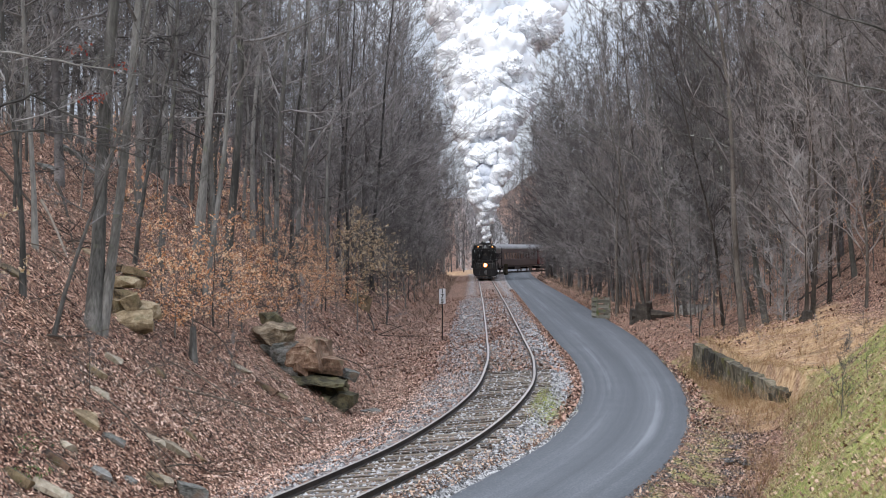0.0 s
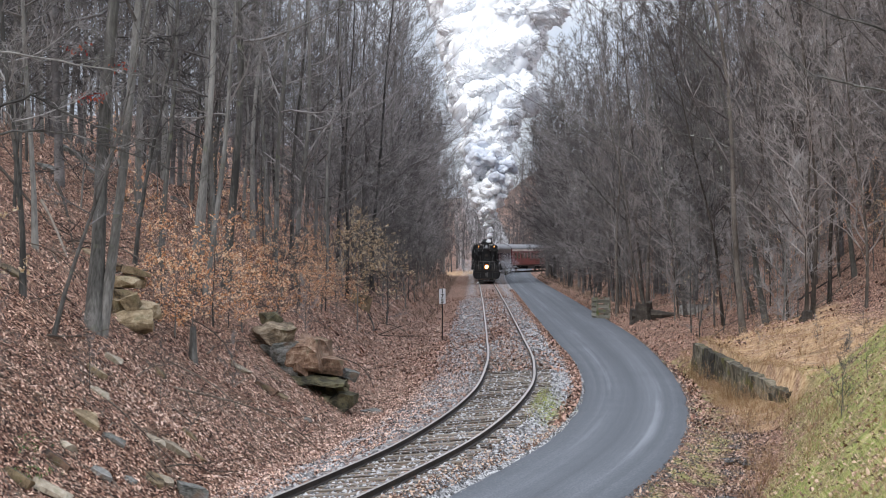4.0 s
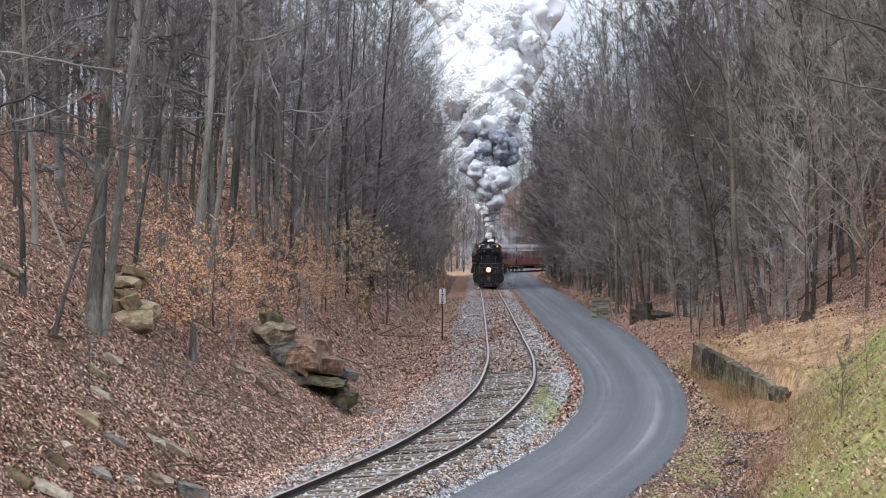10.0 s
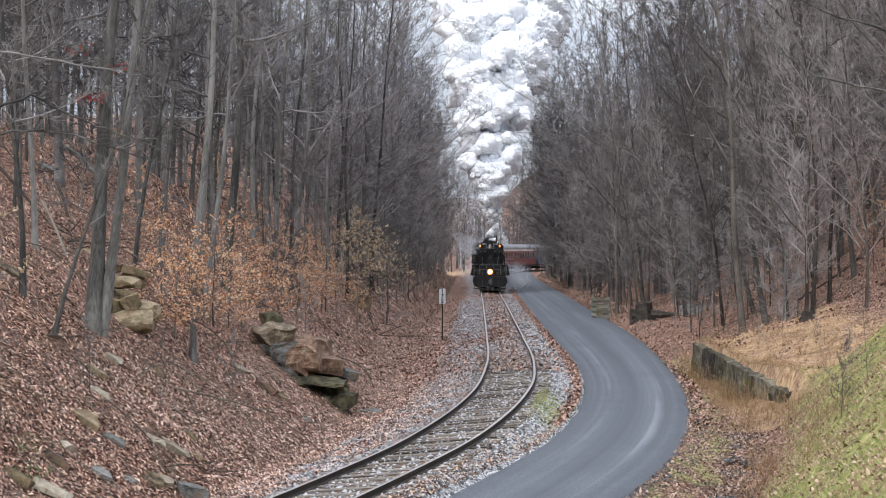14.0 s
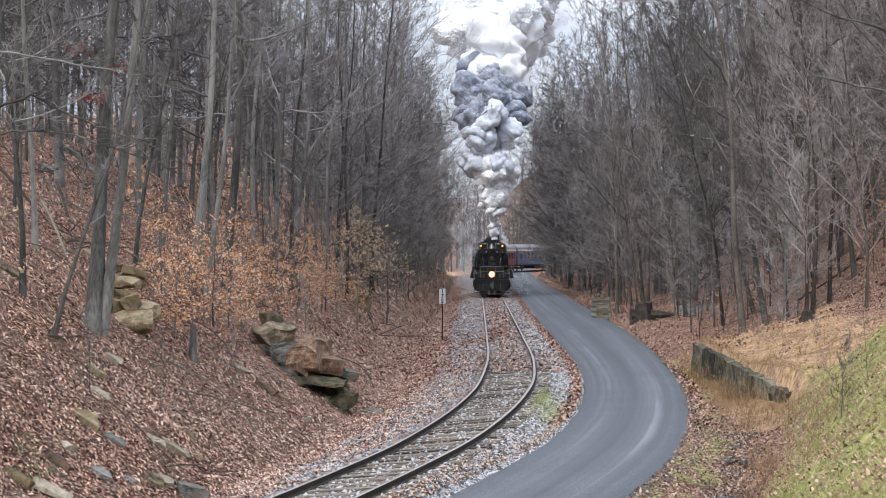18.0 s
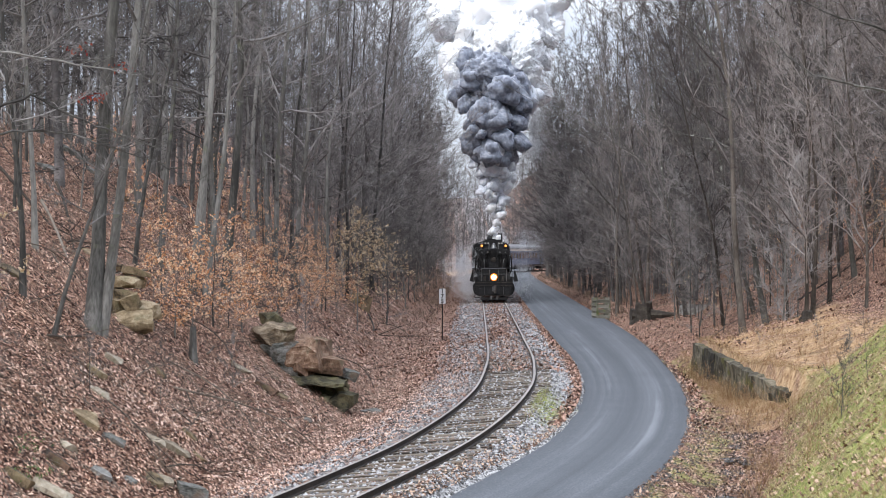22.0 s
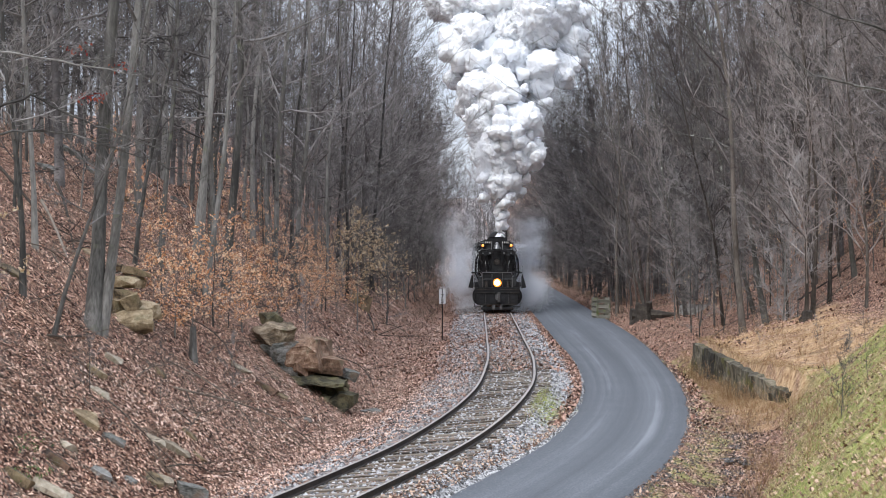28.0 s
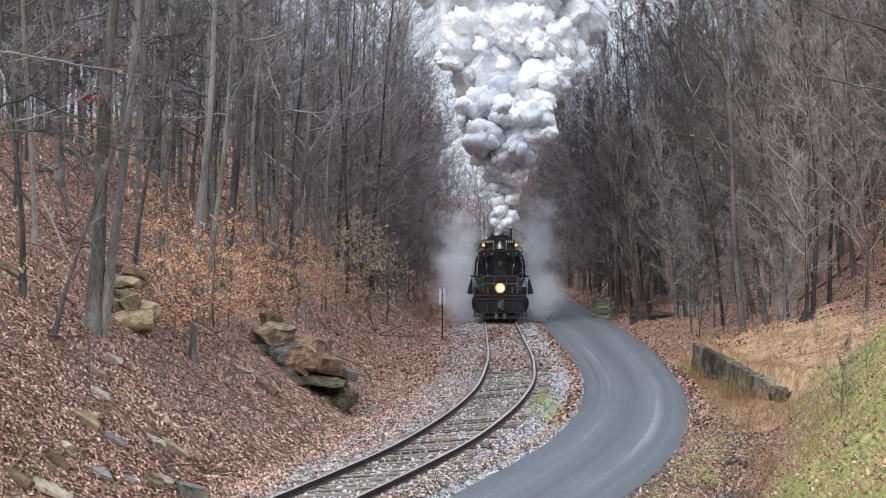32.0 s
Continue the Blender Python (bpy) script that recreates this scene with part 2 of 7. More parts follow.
def ground_material():
    """Leaf litter, with stone chippings, green grass and dry grass where the cover mask says so."""
    m = bpy.data.materials.new("forest_ground")
    m.use_nodes = True
    n, l = m.node_tree.nodes, m.node_tree.links
    b = n["Principled BSDF"]
    b.inputs["Roughness"].default_value = 0.9
    b.inputs["Specular IOR Level"].default_value = 0.2
    co = n.new("ShaderNodeTexCoord")

    def noise_tex(scale, detail=4.0):
        t = n.new("ShaderNodeTexNoise")
        t.inputs["Scale"].default_value, t.inputs["Detail"].default_value = scale, detail
        l.new(co.outputs["Object"], t.inputs["Vector"])
        return t.outputs["Fac"]

    def ramp(fac, stops):
        r = n.new("ShaderNodeValToRGB")
        for i, (p, c) in enumerate(stops):
            e = r.color_ramp.elements[i] if i < 2 else r.color_ramp.elements.new(p)
            e.position, e.color = p, (*c, 1)
        l.new(fac, r.inputs["Fac"])
        return r.outputs["Color"]

    def mixed(fac, a, c):
        x = n.new("ShaderNodeMix")
        x.data_type = "RGBA"
        l.new(fac, x.inputs[0])
        l.new(a, x.inputs[6])
        l.new(c, x.inputs[7])
        return x.outputs[2]

    def cells(scale):
        v = n.new("ShaderNodeTexVoronoi")
        v.inputs["Scale"].default_value = scale
        l.new(co.outputs["Object"], v.inputs["Vector"])
        g = n.new("ShaderNodeSeparateColor")
        l.new(v.outputs["Color"], g.inputs[0])
        return g.outputs[0], v.outputs["Distance"]

    c1, d1 = cells(26.0)
    c2, d2 = cells(24.0)
    # near-black cells paint the shadowed gaps between leaves
    litter = ramp(c1, [(0.0, (0.016, 0.009, 0.007)), (0.33, (0.1, 0.05, 0.036)), (0.68, (0.31, 0.174, 0.124)), (1.0, (0.66, 0.45, 0.345))])
    soil = ramp(noise_tex(2.2), [(0.35, (0.06, 0.04, 0.028)), (0.7, (0.15, 0.10, 0.065))])
    patch = ramp(noise_tex(0.75, 6.0), [(0.56, (0, 0, 0)), (0.72, (1, 1, 1))])
    base = mixed(patch, litter, soil)
    stone = ramp(c2, [(0.0, (0.13, 0.128, 0.128)), (0.45, (0.33, 0.328, 0.33)), (1.0, (0.58, 0.578, 0.58))])
    grass = ramp(noise_tex(6.0, 8.0), [(0.3, (0.1, 0.11, 0.03)), (0.5, (0.27, 0.32, 0.085)), (0.7, (0.54, 0.5, 0.22))])
    straw = ramp(noise_tex(5.0, 8.0), [(0.3, (0.22, 0.13, 0.07)), (0.5, (0.48, 0.31, 0.17)), (0.7, (0.66, 0.49, 0.3))])
    at = n.new("ShaderNodeVertexColor")
    at.layer_name = "cover"
    sep = n.new("ShaderNodeSeparateColor")
    l.new(at.outputs["Color"], sep.inputs[0])
    wob = noise_tex(1.4, 8.0)
    col = base
    for k, layer in ((0, stone), (1, grass), (2, straw)):
        add = n.new("ShaderNodeMath")
        add.operation = "MULTIPLY_ADD"
        l.new(wob, add.inputs[0])
        add.inputs[1].default_value = 1.3
        l.new(sep.outputs[k], add.inputs[2])
        scl = n.new("ShaderNodeMath")
        scl.operation = "MULTIPLY_ADD"
        scl.inputs[1].default_value, scl.inputs[2].default_value = 2.2, -2.0
        l.new(add.outputs[0], scl.inputs[0])
        cl = n.new("ShaderNodeClamp")
        l.new(scl.outputs[0], cl.inputs[0])
        col = mixed(cl.outputs[0], col, layer)
    l.new(col, b.inputs["Base Color"])
    bp = n.new("ShaderNodeBump")
    bp.inputs["Strength"].default_value, bp.inputs["Distance"].default_value = 0.9, 0.03
    l.new(d1, bp.inputs["Height"])
    l.new(bp.outputs["Normal"], b.inputs["Normal"])
    return m


def road_material():
    """Dark asphalt with pale wheel streaks that run along it."""
    m = bpy.data.materials.new("worn_asphalt")
    m.use_nodes = True
    n, l = m.node_tree.nodes, m.node_tree.links
    b = n["Principled BSDF"]
    b.inputs["Roughness"].default_value = 0.75
    uv = n.new("ShaderNodeUVMap")

    def uv_noise(sx, sy, detail, rough=0.55):
        mp = n.new("ShaderNodeMapping")
        mp.inputs["Scale"].default_value = (sx, sy, 1)
        l.new(uv.outputs["UV"], mp.inputs["Vector"])
        t = n.new("ShaderNodeTexNoise")
        t.inputs["Scale"].default_value, t.inputs["Detail"].default_value, t.inputs["Roughness"].default_value = 1.0, detail, rough
        l.new(mp.outputs["Vector"], t.inputs["Vector"])
        return t.outputs["Fac"]

    def calc(op, a, c, d=None):
        q = n.new("ShaderNodeMath")
        q.operation = op
        for i, v in enumerate((a, c, d)):
            if isinstance(v, (int, float)):
                q.inputs[i].default_value = v
            elif v is not None:
                l.new(v, q.inputs[i])
        return q.outputs[0]

    def span(v, lo, hi):
        q = n.new("ShaderNodeMapRange")
        q.interpolation_type = "SMOOTHSTEP"
        q.inputs["From Min"].default_value, q.inputs["From Max"].default_value = lo, hi
        l.new(v, q.inputs["Value"])
        return q.outputs["Result"]

    co = n.new("ShaderNodeTexCoord")

    def flat_noise(scale, detail):
        t = n.new("ShaderNodeTexNoise")
        t.inputs["Scale"].default_value, t.inputs["Detail"].default_value = scale, detail
        l.new(co.outputs["Object"], t.inputs["Vector"])
        return t

    g, big = flat_noise(30.0, 3.0), flat_noise(0.45, 6.0)
    sep = n.new("ShaderNodeSeparateXYZ")
    l.new(uv.outputs["UV"], sep.inputs[0])
    # scuffed wheel tracks: broken pale streaks at two places across the lane
    fac = calc("MULTIPLY_ADD", g.outputs["Fac"], 0.42, calc("MULTIPLY", big.outputs["Fac"], 0.1))
    fac = calc("MULTIPLY_ADD", uv_noise(5.0, 0.02, 5.0), 0.3, fac)
    for mid in (0.88, 2.02):
        off = calc("ABSOLUTE", calc("SUBTRACT", sep.outputs["X"], mid), 0.0)
        band = calc("SUBTRACT", 1.0, span(off, 0.05, 0.42))
        torn = span(uv_noise(4.0, 0.06, 5.0, 0.6), 0.5, 0.72)
        fac = calc("MULTIPLY_ADD", calc("MULTIPLY", band, torn), 0.12, fac)
        fac = calc("MULTIPLY_ADD", band, 0.05, fac)
    edge = span(calc("ABSOLUTE", calc("SUBTRACT", sep.outputs["X"], 1.5), 0.0), 1.15, 1.5)
    fac = calc("MULTIPLY_ADD", edge, -0.07, fac)
    r1 = n.new("ShaderNodeValToRGB")
    for i, (p, c) in enumerate([(0.25, (0.046, 0.053, 0.062)), (0.44, (0.094, 0.104, 0.119)), (0.72, (0.25, 0.266, 0.29))]):
        e = r1.color_ramp.elements[i] if i < 2 else r1.color_ramp.elements.new(p)
        e.position, e.color = p, (*c, 1)
    l.new(fac, r1.inputs["Fac"])
    l.new(r1.outputs["Color"], b.inputs["Base Color"])
    bp = n.new("ShaderNodeBump")
    bp.inputs["Strength"].default_value, bp.inputs["Distance"].default_value = 0.4, 0.01
    l.new(g.outputs["Fac"], bp.inputs["Height"])
    l.new(bp.outputs["Normal"], b.inputs["Normal"])
    return m


M_GROUND, M_ROAD = ground_material(), road_material()


# ---------------------------------------------------------------- small builders
def part(name, bm, material, parent=None, label=""):
    """Links a bmesh as one mesh object under a thing or a part."""
    me = bpy.data.meshes.new(name)
    bm.to_mesh(me)
    bm.free()
    me.materials.append(material)
    ob = new(name, me)
    ob.parent = parent
    return tagged(ob, label)


def mesh(name, verts, faces, material, parent=None, label="", smooth=False):
    me = bpy.data.meshes.new(name)
    me.from_pydata(verts, [], faces)
    me.materials.append(material)
    if smooth:
        me.polygons.foreach_set("use_smooth", [True] * len(me.polygons))
    ob = new(name, me)
    ob.parent = parent
    return tagged(ob, label)


def thing(name, m, label, category, group="", kind=""):
    ob = new(name)
    ob.matrix_world = m
    return tagged(ob, label, category, group, kind)


def box(bm, x0, x1, y0, y1, z0, z1, bevel=0.0):
    vs = bmesh.ops.create_cube(bm, size=1.0)["verts"]
    for v in vs:
        v.co = Vector(((x0 + x1) / 2 + v.co.x * (x1 - x0), (y0 + y1) / 2 + v.co.y * (y1 - y0), (z0 + z1) / 2 + v.co.z * (z1 - z0)))
    if bevel:
        bmesh.ops.bevel(bm, geom=list({e for v in vs for e in v.link_edges}), offset=bevel, segments=2, affect="EDGES", clamp_overlap=True)
    return bm


def cyl(bm, a, b, r0, r1=None, seg=16, bevel=0.0):
    """A tapered round bar from a to b."""
    a, b = Vector(a), Vector(b)
    r1 = r0 if r1 is None else r1
    d = b - a
    m = Matrix.Translation((a + b) / 2) @ d.to_track_quat("Z", "Y").to_matrix().to_4x4()
    vs = bmesh.ops.create_cone(bm, cap_ends=True, segments=seg, radius1=r0, radius2=r1, depth=d.length, matrix=m)["verts"]
    if bevel:
        caps = [e for e in {e for v in vs for e in v.link_edges} if any(len(f.verts) > 4 for f in e.link_faces)]
        bmesh.ops.bevel(bm, geom=caps, offset=bevel, segments=2, affect="EDGES", clamp_overlap=True)
    return bm


def bx(*a, **k):
    return box(bmesh.new(), *a, **k)


def cy(*a, **k):
    return cyl(bmesh.new(), *a, **k)


def ball(bm, c, r, sub=2):
    bmesh.ops.create_icosphere(bm, subdivisions=sub, radius=r, matrix=Matrix.Translation(c))
    return bm


def tube(verts, faces, pts, radii, sides):
    """Adds a tapered tube along pts to the lists of vertices and faces."""
    base = len(verts)
    n = len(pts)
    d0 = pts[-1] - pts[0]
    d0 = d0 / (np.linalg.norm(d0) + 1e-9)
    ref = np.array((0.0, 0.0, 1.0)) if abs(d0[2]) < 0.9 else np.array((1.0, 0.0, 0.0))
    u = np.cross(d0, ref)
    u = u / np.linalg.norm(u)
    w = np.cross(d0, u)
    ang = [2 * math.pi * k / sides for k in range(sides)]
    for p, r in zip(pts, radii):
        for a in ang:
            verts.append(tuple(p + r * (math.cos(a) * u + math.sin(a) * w)))
    for i in range(n - 1):
        for k in range(sides):
            k2 = (k + 1) % sides
            faces.append((base + i * sides + k, base + i * sides + k2, base + (i + 1) * sides + k2, base + (i + 1) * sides + k))


def sliver(verts, faces, p, q, r):
    """Adds the finest far twig from p to q."""
    b = len(verts)
    u = np.cross(q - p, (0.11, 0.97, 0.2))
    u = u / (np.linalg.norm(u) + 1e-9) * r
    verts.extend((tuple(p + u), tuple(p - u), tuple(q)))
    faces.append((b, b + 1, b + 2))


def spike(verts, faces, p, q, r):
    """Adds a three-sided twig from p to its point q."""
    b = len(verts)
    d = q - p
    u = np.cross(d, (0.31, 0.52, 0.79))
    u = u / (np.linalg.norm(u) + 1e-9) * r
    w = np.cross(d, u)
    w = w / (np.linalg.norm(w) + 1e-9) * r
    verts.extend((tuple(p + u), tuple(p - 0.5 * u + 0.87 * w), tuple(p - 0.5 * u - 0.87 * w), tuple(q)))
    faces.extend(((b, b + 1, b + 3), (b + 1, b + 2, b + 3), (b + 2, b, b + 3)))


# ---------------------------------------------------------------- the plan
TRACK_Y = [-20, 0, 14, 23.6, 25.5, 29.0, 33.7, 40.3, 50, 66, 84, 104, 124, 143, 194, 215]
TRACK_X = [-22, -10.5, -4.75, -1.72, -1.20, -0.31, 0.58, 1.47, 2.13, 2.58, 2.97, 3.40, 3.78, 4.14, 5.12, 5.55]
ROAD_Y = [-20, 0, 12, 24.7, 27.8, 31.5, 35.3, 40.5, 46, 54, 65, 92, 130, 175, 235, 300]
ROAD_L = [-16, -8.3, -4.1, 0.05, 1.0, 2.0, 2.75, 3.5, 4.0, 4.4, 4.6, 5.2, 6.1, 7.1, 9.2, 12.6]
ROAD_R = [-12.6, -5.2, -1.1, 3.0, 3.95, 4.85, 5.55, 6.3, 6.9, 7.55, 8.25, 9.1, 10.1, 11.2, 13.2, 17.0]
CURVE_R, CURVE_Y, CURVE_X, CURVE_HEAD = 125.0, 215.0, 5.55, 0.0205


def smooth_line(ys, xs, at):
    """Value at `at` of a smooth line through the plan's points."""
    ys, xs = np.asarray(ys, float), np.asarray(xs, float)
    m = np.gradient(xs, ys)
    at = np.clip(at, ys[0], ys[-1])
    i = np.clip(np.searchsorted(ys, at) - 1, 0, len(ys) - 2)
    h = ys[i + 1] - ys[i]
    t = (at - ys[i]) / h
    return (2 * t**3 - 3 * t**2 + 1) * xs[i] + (t**3 - 2 * t**2 + t) * h * m[i] + (-2 * t**3 + 3 * t**2) * xs[i + 1] + (t**3 - t**2) * h * m[i + 1]


def track_x(y):
    return smooth_line(TRACK_Y, TRACK_X, y)



def road_l(y):
    return smooth_line(ROAD_Y, ROAD_L, y)


def road_r(y):
    return smooth_line(ROAD_Y, ROAD_R, y)


def step(a, b, x):
    t = np.clip((x - a) / (b - a), 0, 1)
    return t * t * (3 - 2 * t)


# the line of the rails: from beside the camera to the far curve, which swings away to the right
PATH = [np.array((float(track_x(y)), y)) for y in np.arange(-18.0, 215.0, 0.5)]
for k in range(1, 321):
    phi = k * 0.5 / CURVE_R
    h = CURVE_HEAD + phi
    cx, cyy = CURVE_X + CURVE_R * math.cos(CURVE_HEAD), CURVE_Y - CURVE_R * math.sin(CURVE_HEAD)
    PATH.append(np.array((cx - CURVE_R * math.cos(h), cyy + CURVE_R * math.sin(h))))
PATH = np.array(PATH)
ARC = np.concatenate(([0], np.cumsum(np.linalg.norm(np.diff(PATH, axis=0), axis=1))))


def along(s):
    """Plan point and unit direction (away from the camera) at s metres along the rails."""
    p = np.array((np.interp(s, ARC, PATH[:, 0]), np.interp(s, ARC, PATH[:, 1])))
    q = np.array((np.interp(s + 0.6, ARC, PATH[:, 0]), np.interp(s + 0.6, ARC, PATH[:, 1])))
    o = np.array((np.interp(s - 0.6, ARC, PATH[:, 0]), np.interp(s - 0.6, ARC, PATH[:, 1])))
    d = (q - o) / np.linalg.norm(q - o)
    return p, d


def cant(y):
    """Height of the outer rail over the inner one."""
    return 0.15 * (1 - step(38, 58, y))


WALL_X, WALL_Y0, WALL_Y1 = 8.25, 37.5, 51.5


def bumps(x, y):
    return 0.16 * np.sin(x * 0.9 + 1.3 * np.sin(y * 0.35)) * np.sin(y * 0.55 + 0.8 * np.sin(x * 0.6)) + 0.07 * np.sin(x * 2.3 + y * 1.7) * np.sin(y * 2.1 - x * 0.9)


def ground(x, y):
    """Height of the ground."""
    x, y = np.asarray(x, float), np.asarray(y, float)
    tx, rl, rr = track_x(y), road_l(y), road_r(y)
    # left of the track: shallow ditch, steep wooded bank, gentler hill
    v = tx - x
    foot = np.interp(y, [0, 20, 37, 60, 215, 260], [2.3, 2.5, 3.5, 3.8, 4.5, 9.0])
    e = v - foot
    left = np.where(e < 0, -0.22 * step(1.5, 2.6, v), -0.22 + 0.74 * np.clip(e, 0, None))
    crest = 7.2 + 1.2 * np.sin(y * 0.07)
    left = np.where(left > crest, crest + 0.36 * (left - crest), left)
    left = np.minimum(left, 30)
    # right of the road: ditch, near bank, wall and shelf, wooded hill
    w = x - rr
    near = 1 - step(34.5, 38.5, y)
    ditch_w = np.interp(y, [0, 10, 24.7, 38, 51, 62], [2.7, 2.6, 1.9, 1.9, 0.7, 0.5])
    ditch = -0.32 * np.sin(np.clip(w / (ditch_w + 0.3), 0, 1) * math.pi)
    bank = np.clip(w - ditch_w, 0, None)
    nb = 0.92 * bank
    nb = np.where(nb > 2.3, 2.3 + 0.38 * (nb - 2.3), nb)
    shelf = np.where(x > WALL_X + 0.15, 0.85 + 0.33 * np.clip(x - 9.2, 0, None), 0.06 * bank)
    woods = 0.14 * np.clip(bank, 0, 4) + 0.66 * np.clip(bank - 4, 0, None)
    mid = np.interp(y, [51.5, 54.5], [1, 0])
    far = shelf * mid + woods * (1 - mid)
    right = ditch + near * nb + (1 - near) * far
    right = np.where(right > 2.6, 2.6 + 1.25 * (right - 2.6), right)
    recede = step(205, 240, y) * (1 - step(330, 420, y))
    right = right * (1 - recede * (1 - step(16, 40, w)))
    right = np.where(right > 9, 9 + 0.5 * (right - 9), right)
    right = np.minimum(right, 30)
    out = np.where(x < tx, left, np.where(x > rr, right, 0.0))
    d = x - tx
    out = out + cant(y) * np.clip(0.5 + d / 1.5, 0, 1.25) * (1 - step(1.2, np.where(d > 0, 1.65, 2.6), np.abs(d)))
    out = out + 0.036 * (1 - step(1.25, 1.8, np.abs(d)))
    rough = np.where(x < tx, np.clip(e, 0, 1), np.where(x > rr, np.clip(w - 0.2, 0, 1), 0.0)) * np.where(np.abs(y) < 400, 1, 0)
    end = step(330, 420, y)
    out = out + end * np.clip((y - 330) * 0.09, 0, 22)
    far_low = np.where((np.abs(x) > 300) | (y > 700) | (y < -60), 0.0, 1.0)
    return out * far_low + bumps(x, y) * rough * 0.9


def gz(x, y):
    return float(ground(x, y))


def grow(start, stop, first, rate, cap):
    out, d = [start], first
    while out[-1] < stop:
        out.append(out[-1] + d)
        d = min(d * rate, cap)
    return out


def build_ground():
    xs = sorted({-2600, -1200, -600, -301, -240, 301, 600, 1200, 2600, 240} | {round(-v, 3) for v in grow(14, 180, 0.4, 1.09, 12)} | {round(v, 3) for v in grow(16, 200, 0.4, 1.09, 12)} | {round(v, 3) for v in np.arange(-13.7, 16, 0.3)})
    ys = sorted({-2600, -900, -300, -61, -40, -20, -10, -4, 0, 3, 6, 8} | {round(v, 3) for v in np.arange(9.5, 62, 0.4)} | {round(v, 3) for v in grow(62, 690, 0.5, 1.025, 14)} | {701, 900, 1400, 2600})
    X, Y = np.meshgrid(np.array(xs, float), np.array(ys, float))
    Z = ground(X, Y)
    nx, ny = len(xs), len(ys)
    verts = np.stack([X, Y, Z], -1).reshape(-1, 3)
    idx = np.arange(nx * ny).reshape(ny, nx)
    faces = np.stack([idx[:-1, :-1], idx[:-1, 1:], idx[1:, 1:], idx[1:, :-1]], -1).reshape(-1, 4)
    ob = mesh("ground", verts.tolist(), faces.tolist(), M_GROUND, smooth=True)
    tagged(ob, "forest floor of brown fallen leaves with grass bank and gravel", "ground", kind="structure")
    tx, rl, rr = track_x(Y), road_l(Y), road_r(Y)
    d = np.abs(X - tx)
    stone = (1 - step(1.7, 2.6, np.where(X < tx, d, d * 0.55))) * (0.75 - 0.25 * step(45, 70, Y))
    stone = np.where((X > tx) & (X < rl), np.maximum(stone, 0.62 - 0.5 * step(0.9, 0.1, rl - X)), stone)
    stone = np.where((X >= rl - 0.05) & (X <= rr - 0.2), 0.8, np.where(X > rr - 0.2, 0.0, stone))
    stone = np.where(d < 1.25, 0.36, stone)
    w = X - rr
    grass = np.where((X > rr) & (Y < 42), step(1.6, 3.0, w) * (0.56 - 0.12 * step(5, 9, w)) * (1 - step(36, 42, Y)), 0.0)
    grass = np.maximum(grass, np.where((X > rr) & (Y < 58), 0.4 * (1 - step(0.4, 1.6, w)), 0))
    grass = np.maximum(grass, np.where((X > tx + 1.2) & (X < rl) & (Y < 44), 0.46 * step(1.2, 2.2, X - tx), 0))
    moss = np.exp(-((X - 2.35) / 0.55) ** 2 - ((Y - 37.5) / 3.4) ** 2)
    grass = np.maximum(grass, np.where((X > tx + 1.1) & (X < rl), 0.98 * moss, 0))
    straw = np.where((X > rr) & (Y > 33) & (Y < 62), step(0.5, 1.4, w) * 0.62 * (1 - step(11.5, 14, X)) * step(33, 38, Y) * (1 - step(54, 62, Y)), 0.0)
    straw = np.maximum(straw, np.where((X > rr) & (Y < 38), 0.33 * step(3.0, 5.0, w), 0))
    straw = np.maximum(straw, np.where((Y > 232) & (Y < 275) & (X < 6) & (X > 0.5), 0.6, 0))
    cols = np.stack([stone, grass, straw, np.ones_like(stone)], -1).reshape(-1, 4)
    la = ob.data.color_attributes.new("cover", "FLOAT_COLOR", "POINT")
    la.data.foreach_set("color", cols.ravel().astype(np.float32))
    return ob


def build_road():
    ys = np.concatenate([np.arange(-18, 70, 0.5), np.arange(70, 300, 2.0)])
    ks = np.linspace(0, 1, 13)
    rng = np.random.default_rng(5)
    verts, uvs = [], []
    ln = 0.0
    for i, y in enumerate(ys):
        l0 = float(road_l(y)) + 0.06 * math.sin(y * 2.1) + 0.04 * rng.normal()
        r0 = float(road_r(y)) + 0.06 * math.sin(y * 1.7 + 1) + 0.05 * rng.normal()
        if i:
            ln += math.hypot(ys[i] - ys[i - 1], float(road_r(y) - road_r(ys[i - 1])))
        a0, b0 = float(road_l(y)) + 0.15, float(road_r(y)) - 0.15
        for k in ks:
            verts.append((l0 if k == 0 else r0 if k == 1 else a0 + (b0 - a0) * (k * 12 - 1) / 10, y, 0.012 + 0.05 * (1 - (2 * k - 1) ** 4) if 0 < k < 1 else min(0.0, gz(l0 if k == 0 else r0, y)) - 0.04))
            uvs.append((k * 3.0, ln))
    n = len(ks)
    faces = [(i * n + k, i * n + k + 1, (i + 1) * n + k + 1, (i + 1) * n + k) for i in range(len(ys) - 1) for k in range(n - 1)]
    ob = mesh("road", verts, faces, M_ROAD, smooth=True)
    la = ob.data.uv_layers.new(name="UVMap")
    for lp in ob.data.loops:
        la.data[lp.index].uv = uvs[lp.vertex_index]
    return tagged(ob, "narrow dark asphalt lane with pale wheel streaks", "road", kind="structure")


build_ground()
build_road()


